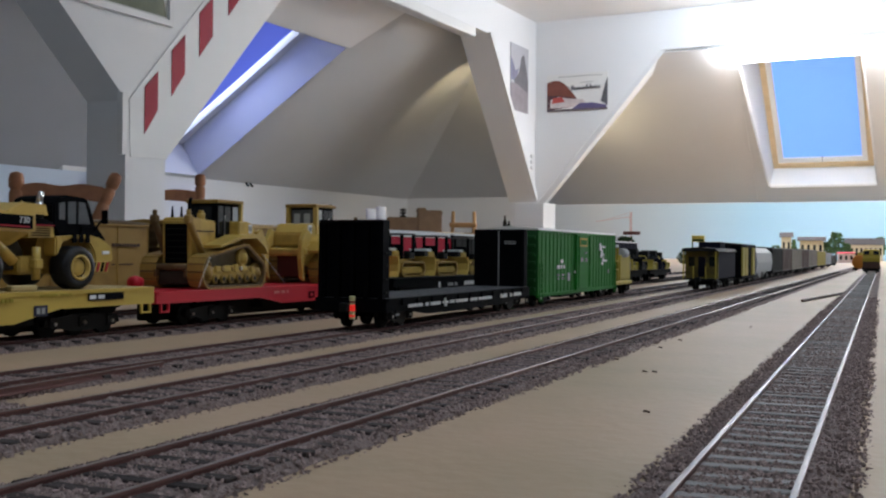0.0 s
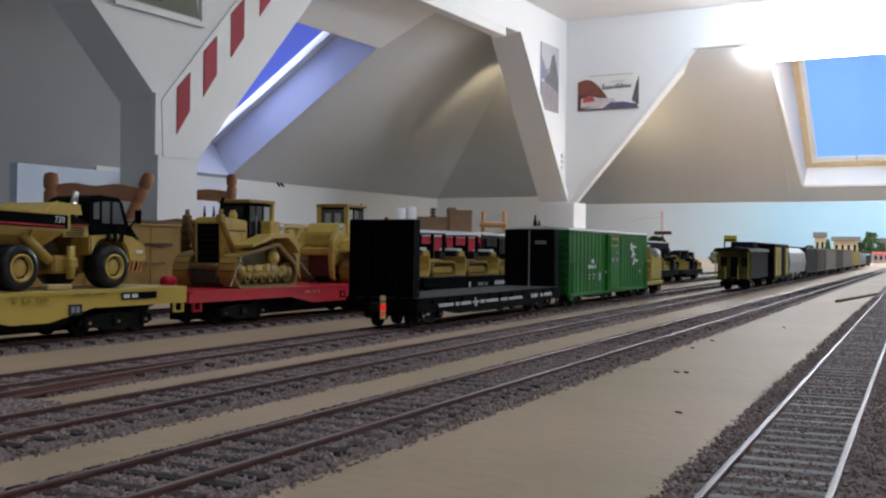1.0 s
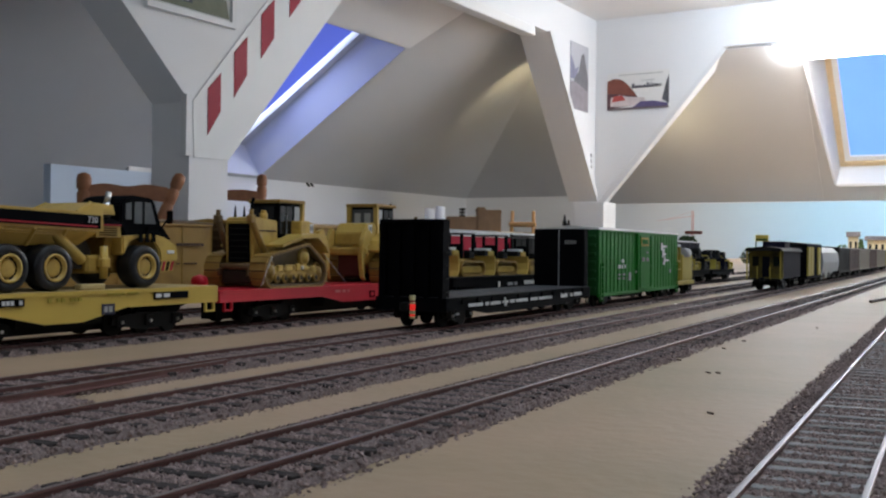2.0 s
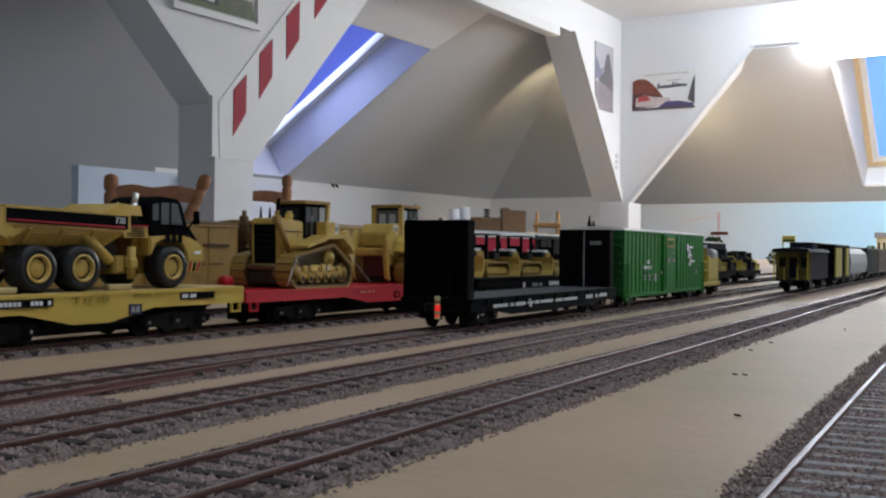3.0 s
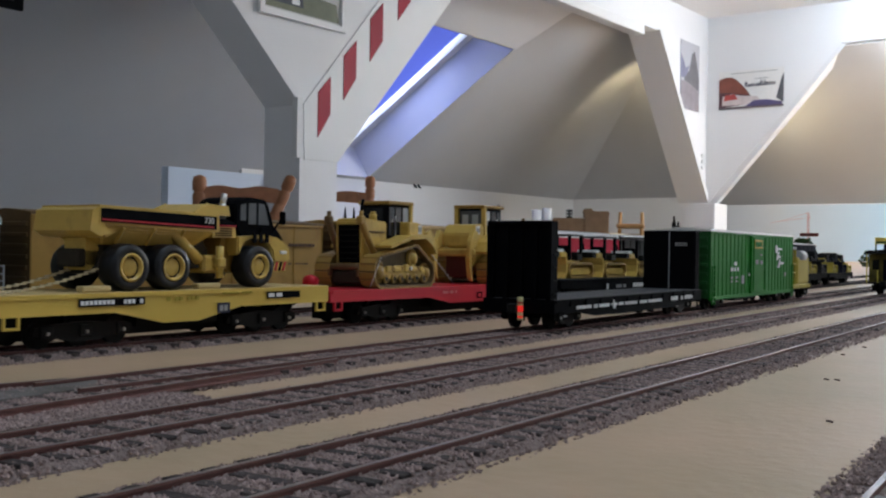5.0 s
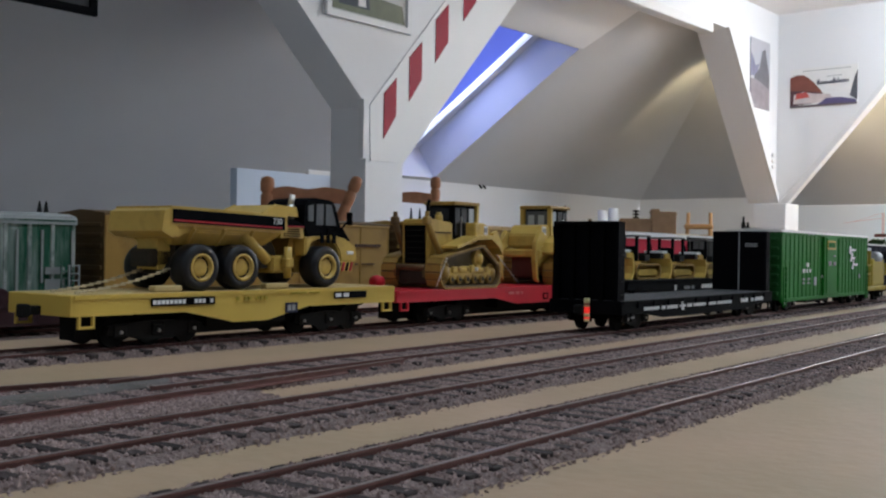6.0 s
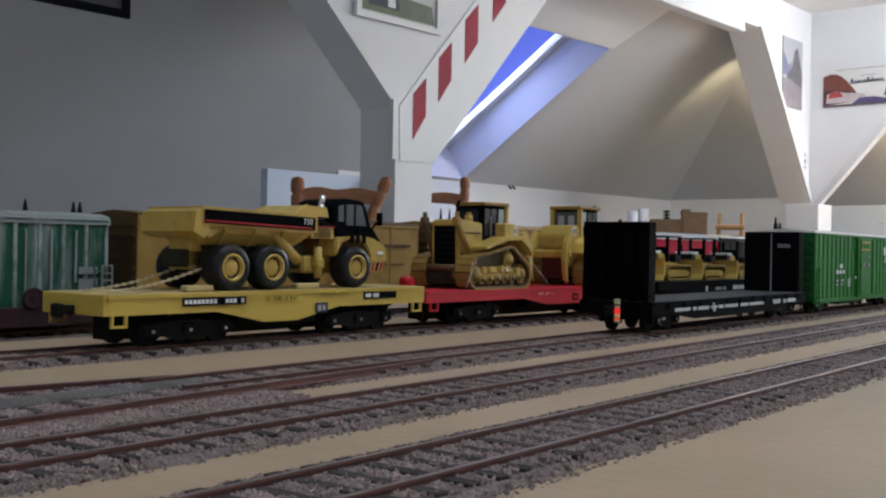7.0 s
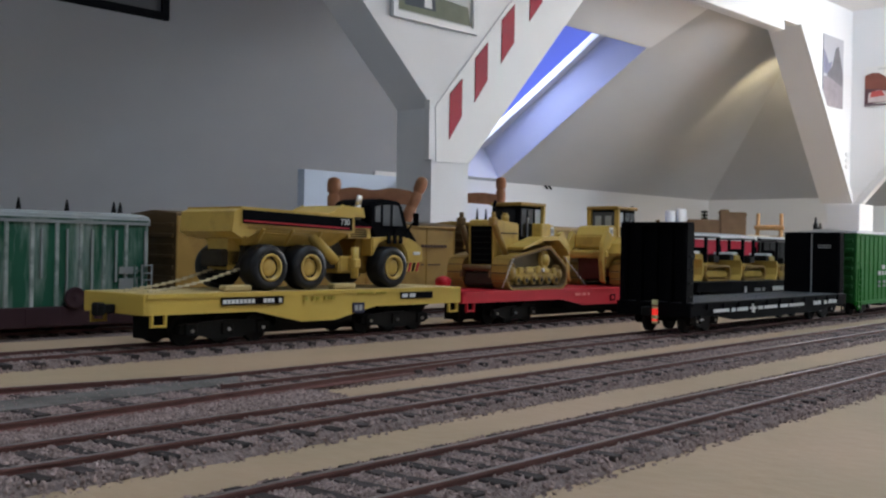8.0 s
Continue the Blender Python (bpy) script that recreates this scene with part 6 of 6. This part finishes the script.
for i, (u, L, mt, z1) in enumerate(((1.612, 0.157, SOOT, 0.0440), (1.777, 0.160, BROWNCAR, 0.0440), (1.976, 0.222, TANCAR, 0.0440), (2.184, 0.180, BROWNCAR, 0.0450), (2.417, 0.272, TANCAR, 0.0450), (2.735, 0.344, OLIVE, 0.0430), (3.06, 0.29, GREYCAR, 0.0400), (3.40, 0.36, SOOT, 0.0330))):
    ribbed_car("box_car", on(T3, u), L, 0.0105, z1, mt, mt, SOOT, "weathered %s box car in the long freight" % ("dark" if mt in (SOOT, BROWNCAR) else "pale"), ribs=10, group="cars of the long freight", detail=False)


def far_engine(m, body, label, nose):
    e = thing("locomotive", m, label, "locomotive")
    bm = B()
    box(bm, -0.07, 0.10, -0.0165, 0.0165, 0.009, 0.0135, 0.0006)
    part("frame", bm, SOOT, e)
    bm = B()
    prism(bm, [(-0.070, 0.0135), (-0.070, 0.030), (-0.060, 0.034), (-0.056, 0.046), (-0.035, 0.047), (-0.032, 0.043), (0.10, 0.043), (0.10, 0.0135)], -0.0155, 0.0155, "y")
    bmesh.ops.bevel(bm, geom=bm.edges[:], offset=0.0012, segments=2, affect="EDGES")
    part("body", bm, body, e)
    bm = B()
    box(bm, -0.0712, -0.0700, -0.0150, 0.0150, 0.0100, 0.0230)
    part("nose_panel", bm, nose, e)
    for s in (-1, 1):
        bm = B()
        box(bm, -0.0600, -0.0585, s * 0.0085 - 0.005, s * 0.0085 + 0.005, 0.0365, 0.0435)
        part("windscreen", bm, GLASSDK, e)
        truck(e, s * 0.045, 2)
    return e


far_engine(on(T5, 2.25), OLIVE, "yellow and dark brown model locomotive facing down the track", BROWNCAR)
tk = thing("tank_car", LAY @ Matrix.Translation((2.74, 0.082, GROUND + 0.0005)), "round orange tank car seen end-on", "railway car")
bm = B()
lathe(bm, [(0.002, -0.07), (0.012, -0.068), (0.0165, -0.064), (0.0165, 0.064), (0.012, 0.068), (0.002, 0.07)], Matrix.Translation((0, 0, 0.022)) @ Matrix.Rotation(radians(90), 4, "Y"), 24)
part("tank", bm, ORANGE, tk)
bm = B()
rod(bm, (0, 0, 0.036), (0, 0, 0.044), 0.006, 12)
part("dome", bm, SIGNYEL, tk)
for s in (-1, 1):
    truck(tk, s * 0.045, 2)

# ---------------------------------------------------------------- far scenery on the layout


def building(name, m, w, d, h, wall, roof, label, over=0.01, rise=0.02, cols=4, tower=False):
    """A small model building with its long side along x and front facing -y."""
    b = thing(name, m, label, "model building")
    bm = B()
    box(bm, 0, w, 0, d, 0, h)
    part("wall", bm, wall, b)
    bm = B()
    prism(bm, [(-over, h), (d + over, h), (d + over, h + 0.003), (d / 2, h + rise), (-over, h + 0.003)], -over, w + over, "x")
    part("roof", bm, roof, b)
    for i in range(cols):
        x = w * (i + 0.5) / cols
        bm = B()
        box(bm, x - w / cols * 0.22, x + w / cols * 0.22, -0.0025, 0.001, h * 0.35, h * 0.8)
        part("window", bm, GLASSDK, b)
    return b


def place(x, y, z=EYE + GROUND, rz=0):
    return Matrix.Translation((x, y, z)) @ Matrix.Rotation(radians(rz), 4, "Z")


building("station", place(-0.992, 6.53, rz=8), 0.134, 0.09, 0.120, CREAM, ROOFGREY, "cream model station with hipped grey roof", 0.015, 0.025)
building("signal_tower", place(-1.094, 6.51, rz=8), 0.056, 0.056, 0.140, CREAM, ROOFGREY, "slim model signal tower with pointed roof", 0.012, 0.030, 2)
building("warehouse", place(-0.787, 6.97, rz=4), 0.22, 0.11, 0.100, CREAM, ROOFGREY, "long low cream model warehouse with a dark roof", 0.012, 0.043, 8)
building("shed", place(-0.612, 5.17, rz=8), 0.068, 0.055, 0.044, mat("white_red_shed", (0.7, 0.6, 0.58), 0.6, var=0.2, scale=40), FLATRED, "low white and red model shed", 0.006, 0.008, 3)


def model_tree(x, y, h, r, seed, label="green model tree with dense foliage"):
    t = thing("model_tree", place(x, y), label, "model tree", "model trees")
    rnd = random.Random(seed)
    bm = B()
    rod(bm, (0, 0, 0), (0, 0, h * 0.7), h * 0.035, 8, h * 0.012)
    for i in range(7):
        a = rnd.random() * 6.28
        rod(bm, (0, 0, h * rnd.uniform(0.3, 0.6)), (r * 0.7 * math.cos(a), r * 0.7 * math.sin(a), h * rnd.uniform(0.6, 0.85)), h * 0.012, 5, h * 0.004)
    part("trunk", bm, BARK, t)
    verts, faces = [], []
    for i in range(520):
        a, k = rnd.random() * 6.28, rnd.random() ** 0.5
        zz = rnd.uniform(0.28, 1.0)
        rr = r * k * (1.15 - abs(zz - 0.55) * 1.5)
        c = Vector((rr * math.cos(a), rr * math.sin(a), h * zz))
        s = h * rnd.uniform(0.025, 0.06)
        q = Euler((rnd.random() * 6, rnd.random() * 6, 0)).to_matrix()
        n = len(verts)
        for v in ((1, 0, 0), (-0.5, 0.8, 0.2), (-0.5, -0.8, -0.2), (0.1, 0.1, 0.9)):
            verts.append(tuple(c + q @ Vector(v) * s))
        faces += [(n, n + 1, n + 2), (n, n + 1, n + 3), (n + 1, n + 2, n + 3)]
    me = bpy.data.meshes.new("crown")
    me.from_pydata(verts, [], faces)
    me.materials.append(LEAF)
    cr_ = new("crown", me)
    cr_.parent = t


for x, y, h, r, sd in ((-0.789, 6.56, 0.170, 0.050, 1), (-0.850, 6.60, 0.112, 0.038, 2), (-1.020, 6.50, 0.124, 0.016, 3), (-0.740, 6.66, 0.105, 0.030, 4), (-0.575, 1.811, 0.067, 0.026, 9), (-0.644, 2.519, 0.051, 0.022, 10), (-0.592, 7.08, 0.149, 0.034, 5), (-1.173, 6.80, 0.092, 0.045, 6), (-1.427, 6.38, 0.077, 0.056, 7), (-1.617, 6.73, 0.072, 0.067, 8)):
    model_tree(x, y, h, r, sd)

cr_ = thing("tower_crane", place(-1.592, 5.107) @ Matrix.Diagonal((1.06, 0.9, 1.04, 1)), "thin red model tower crane with long jib", "model crane")
bm = B()
for dx, dy in ((-0.006, -0.006), (0.006, -0.006), (0.006, 0.006), (-0.006, 0.006)):
    rod(bm, (dx * 0.55, dy * 0.55, 0), (dx * 0.55, dy * 0.55, 0.235), 0.0007, 5)
for i in range(16):
    z = i * 0.0145
    rod(bm, (-0.0033, -0.0033, z), (0.0033, -0.0033, z + 0.0145), 0.0004, 4)
    rod(bm, (-0.0033, 0.0033, z), (-0.0033, -0.0033, z + 0.0145), 0.0004, 4)
part("mast", bm, CRANERED, cr_)
bm = B()
rod(bm, (0.01, 0.0, 0.212), (-0.155, -0.06, 0.188), 0.0009, 5)
rod(bm, (0.0, 0.0, 0.235), (-0.11, -0.042, 0.196), 0.0006, 4)
part("jib", bm, CRANERED, cr_)
bm = B()
box(bm, -0.035, 0.045, -0.012, 0.012, 0.124, 0.140, 0.002)
part("machine_house", bm, REDBROWN, cr_)
sg = thing("billboard", Matrix.Translation((-0.779, 3.176, EYE + GROUND)) @ Matrix.Rotation(radians(96), 4, "Z") @ Matrix.Diagonal((0.9, 0.9, 1.08, 1)), "small yellow billboard on a post", "sign")
bm = B()
rod(bm, (0, 0.018, 0), (0, 0.018, 0.072), 0.0022, 6)
part("post", bm, LEAF, sg)
bm = B()
box(bm, -0.002, 0.002, -0.022, 0.020, 0.068, 0.086)
bd = part("board", bm, SIGNYEL, sg)
bm = B()
box(bm, -0.0028, -0.002, -0.020, 0.018, 0.0700, 0.0760)
part("lower_band", bm, LEAF, bd)
bm = B()
rod(bm, (0.9012, 0.0706, GROUND + 0.0012), (1.1828, 0.0390, GROUND + 0.0012), 0.0012, 6)
solid("stick", bm, BROWNCAR, "thin dark stick lying on the baseboard", "stick", "", LAY)
rnd = random.Random(11)
for i, (u, w) in enumerate(((0.3395, 0.0745), (0.3405, 0.0715), (0.3747, 0.0943), (0.4287, 0.0879), (0.374, 0.0925), (0.47, 0.0877), (0.5738, 0.0705), (0.2541, 0.055))):
    bm = B()
    a = rnd.random() * 3
    rod(bm, (u, w, GROUND + 0.0003), (u + 0.0016 * math.cos(a), w + 0.0016 * math.sin(a), GROUND + 0.0005), 0.00025, 5)
    solid("crumb", bm, BROWNCAR, "tiny dark crumb lying on the baseboard", "crumb", "", LAY)

# ---------------------------------------------------------------- chairs and things in the room


def chair(m, W=0.34, H=1.06, D=0.38, lean=8, drop=0.125):
    """A turned wooden ladder-back chair, its back in the plane y 0, facing -y; one post leans outwards."""
    c = thing("ladder_back_chair", m, "orange-brown turned wooden ladder-back chair in the attic", "chair", "wooden chairs")
    out = math.tan(radians(lean))
    for s in (-1, 1):
        bm = B()
        prof = [(0.016, 0), (0.019, 0.03), (0.017, 0.10), (0.021, 0.30), (0.017, 0.45), (0.021, 0.62), (0.017, 0.75), (0.0195, 0.80), (0.0195, H - 0.105), (0.0170, H - 0.100), (0.0195, H - 0.095), (0.0205, H - 0.060),
                (0.0165, H - 0.055), (0.0165, H - 0.050), (0.0210, H - 0.045), (0.0215, H - 0.020), (0.0180, H - 0.006), (0.004, H)]
        foot = Matrix.Translation((s * W / 2, 0, 0)) @ Matrix.Rotation(radians(-5), 4, "X")
        if s > 0 and lean:
            zk = H - 0.20
            lathe(bm, [q for q in prof if q[1] < zk] + [(0.0195, zk)], foot, 16)
            lathe(bm, [(0.0195, 0.0)] + [(r * 0.9, z - zk + 0.022) for r, z in prof if z > zk], foot @ Matrix.Translation((0, 0, zk)) @ Matrix.Rotation(radians(lean), 4, "Y"), 16)
        else:
            lathe(bm, prof, foot, 16)
        part("back_post", bm, CHAIRWOOD, c)
        bm = B()
        lathe(bm, [(0.014, 0), (0.019, 0.05), (0.017, 0.2), (0.022, 0.36), (0.016, 0.45)], Matrix.Translation((s * W / 2 * 1.1, -D, 0)), 12)
        part("leg", bm, CHAIRWOOD, c)
    for z, hh in ((H - drop, 0.046), (H - 0.29, 0.05), (H - 0.44, 0.05)):
        bm = B()
        r = W / 2 + out * max(0, z - H + 0.20)
        w = r + W / 2
        pts = [(-W / 2, z)] + [(-W / 2 + w * i / 10, z + hh + 0.008 * math.sin(math.pi * i / 10 * 2) ** 2) for i in range(11)] + [(r, z)] + [(r - w * i / 6, z + 0.010 * math.sin(math.pi * i / 6)) for i in range(1, 6)]
        yy = math.tan(radians(5)) * z
        prism(bm, pts, yy - 0.009, yy + 0.009, "y")
        bmesh.ops.bevel(bm, geom=bm.edges[:], offset=0.003, segments=2, affect="EDGES")
        part("slat", bm, CHAIRWOOD, c)
    bm = B()
    box(bm, -W / 2 * 1.15, W / 2 * 1.15, -D - 0.03, 0.03, 0.44, 0.475, 0.01, 2)
    part("seat", bm, CHAIRWOOD, c)
    for a, b_ in (((-W / 2, -D, 0.2), (W / 2, -D, 0.2)), ((-W / 2, -D, 0.15), (-W / 2, 0, 0.15)), ((W / 2, -D, 0.15), (W / 2, 0, 0.15))):
        bm = B()
        rod(bm, a, b_, 0.011, 10)
        part("stretcher", bm, CHAIRWOOD, c)
    return c


chair(Matrix.Translation((-2.38, 2.18, FLOOR)) @ Matrix.Rotation(radians(48), 4, "Z") @ Matrix.Translation((-0.03, -0.07, 0)), 0.195, 1.02, lean=22, drop=0.088)
chair(Matrix.Translation((-3.02, 3.14, FLOOR)) @ Matrix.Rotation(radians(42), 4, "Z") @ Matrix.Translation((0.068, -0.07, 0)), 0.36, 1.11, lean=0)
bm = B()
prism(bm, [(2.54, FLOOR), (3.3, FLOOR), (3.3, 1.300), (2.54, 1.300)], -3.22, -3.18, "x")
solid("pale_panel", bm, PALEBLUE, "pale blue-white board leaning in the roof bay", "board", "")

tb = thing("side_table", Matrix.Translation((-3.30, 5.05, FLOOR)), "pale wooden table against the knee wall", "table")
bm = B()
box(bm, -0.6, 0.75, -0.15, 0.85, 0.86, 0.90, 0.005)
part("tabletop", bm, PINE, tb)
for x in (-0.55, 0.70):
    for y in (-0.10, 0.80):
        bm = B()
        box(bm, x - 0.025, x + 0.025, y - 0.025, y + 0.025, 0, 0.86)
        part("leg", bm, PINE, tb)
TZ = FLOOR + 0.90


def ray_place(px, d):
    """A place at d metres along the level bearing px degrees left of north."""
    a = radians(px)
    return (-d * math.sin(a), d * math.cos(a))


for b_, r, h in ((31.47, 0.032, 0.150), (30.91, 0.030, 0.162)):
    x, y = ray_place(b_, 6.35)
    bm = B()
    lathe(bm, [(r, 0), (r, h), (r * 0.55, h), (r * 0.5, h - 0.01)], place(x, y, TZ), 24)
    solid("paper_roll", bm, PLASTER, "white paper roll standing on the side table", "paper roll", "")
for b_, w, h, mt, nm, lb in ((29.67, 0.20, 0.098, CRATE, "tray", "brown wooden tray on the side table"), (28.25, 0.14, 0.140, CRATE, "carton", "brown box on the side table"), (28.71, 0.05, 0.155, CRATE, "wooden_box", "small dark wooden box")):
    x, y = ray_place(b_, 6.25)
    bm = B()
    box(bm, -w / 2, w / 2, -0.06, 0.06, 0, h, 0.004)
    box(bm, -w / 2 - 0.004, w / 2 + 0.004, -0.064, 0.064, h - 0.02, h - 0.012)
    solid(nm, bm, mt, lb, "box", "", place(x, y, TZ, 32))
x, y = ray_place(29.71, 6.6)
bm = B()
for z in (0.11, 0.130, 0.15):
    box(bm, -0.020, 0.020, -0.01, 0.01, z, z + 0.012)
box(bm, -0.006, 0.006, -0.006, 0.006, 0, 0.165)
solid("dark_gadget", bm, SOOT, "small dark stacked gadget on the side table", "gadget", "", place(x, y, TZ, 32))
st = thing("wooden_stool", place(*ray_place(26.40, 5.76), FLOOR, 25), "light orange wooden stool with turned legs", "stool")
bm = B()
box(bm, -0.075, 0.075, -0.075, 0.075, 0.93, 0.955, 0.006)
part("seat", bm, STOOLWOOD, st)
for sx in (-1, 1):
    for sy in (-1, 1):
        bm = B()
        rod(bm, (sx * 0.085, sy * 0.07, 0), (sx * 0.058, sy * 0.055, 1.02 if sy > 0 else 0.93), 0.014, 10, 0.010)
        part("leg", bm, STOOLWOOD, st)
for b_, h in ((24.12, 0.10), (23.9, 0.07)):
    x, y = ray_place(b_, 5.8)
    bm = B()
    lathe(bm, [(0.011, 0), (0.012, h * 0.6), (0.006, h * 0.75), (0.005, h)], place(x, y, FLOOR + 0.90), 14)
    solid("dark_bottle", bm, SOOT, "small dark bottle behind the train", "bottle", "")
sh = thing("window_shelf", Matrix.Translation((-2.55, 5.25, FLOOR)), "narrow shelf under the corner post", "shelf")
bm = B()
box(bm, -0.2, 0.5, -0.1, 0.25, 0.87, 0.90)
part("board", bm, PINE, sh)
for x in (-0.15, 0.45):
    bm = B()
    box(bm, x - 0.02, x + 0.02, 0.1, 0.14, 0, 0.87)
    part("leg", bm, PINE, sh)
bm = B()
rod(bm, (-4.040, 5.13, 1.405), (-4.020, 5.13, 1.385), 0.006, 8)
rod(bm, (-4.040, 5.17, 1.405), (-4.020, 5.17, 1.385), 0.006, 8)
solid("wall_hook", bm, SOOT, "small dark double hook under the roof slope", "hook", "")

# ---------------------------------------------------------------- tracks last: many pieces
railway("track_back", T0, -0.15, 1.9, 0.0, 10, -0.1, top=RAILDULL, label="back siding track on ballast")
railway("track_1", T1, -0.15, 1.3, 0.8, 11, 0.0, label="siding track with dark ties and ballast", cover=0.80, sink=0.0, top=RAILDULL, half=0.0205, lift=0.0004, pitch=0.0112, reach=1.20)
railway("track_2", T2, -0.15, 2.6, 1.0, 12, 0.0, label="ballasted track under the bulkhead car train", cover=0.80, top=RAILDULL, rail_from=0.155, half=0.0205, pitch=0.0112, lift=0.0004, reach=1.12)
railway("track_3", T3, -0.15, 3.0, 1.0, 13, 0.0, label="ballasted track of the long freight", cover=0.86, top=RAILDULL)
railway("track_4", T4, -0.15, 3.4, 1.0, 14, 0.02, label="ballasted track with bright rails", cover=0.86, top=RAILDULL)
railway("track_5", T5, 0.06, 3.0, 1.0, 15, 0.08, tie_mat=TIEGREY, cover=0.70, half=0.0185, reach=0.58, head=1.0, lift=0.0004, label="ballasted track with polished rails and grey ties")
# the turnout at the near end of the second track: two splayed rails and the ballast between it and the third track
sp = thing("turnout", LAY @ Matrix.Translation((0, 0, RAIL)), "rusty splayed turnout rails on grey ballast", "railway track", "", "structure")
for a, b_ in (((0.02, 0.2710), (0.182, 0.2376)), ((-0.04, 0.1900), (0.269, 0.2137))):
    d = math.hypot(b_[0] - a[0], b_[1] - a[1])
    r = new("rail", rail_mesh(0, d, RAILDULL))
    r.parent, r.location, r.rotation_euler = sp, (a[0], a[1], 0), (0, 0, math.atan2(b_[1] - a[1], b_[0] - a[0]))
for w_, x1_, seed_ in ((0.1995, 0.19, 31), (0.2442, 0.16, 32)):
    q = thing("ballast_patch", LAY @ Matrix.Translation((0, w_, RAIL - 0.0006)), "patch of grey ballast beside the turnout", "ballast", "", "structure")
    ballast("patch", None, -0.08, x1_, x1_, q, seed_, half=0.0125, cover=0.3, spread=1.1)
# a wooden strip and rail stub beside the second track
bm = B()
prism(bm, [(0.110, 0.2348), (0.190, 0.2348), (0.181, 0.2233), (0.110, 0.2203)], GROUND, RAIL - 0.001, "z")
solid("grey_strip", bm, STRIP, "flat grey strip laid beside the track", "strip", "", LAY)
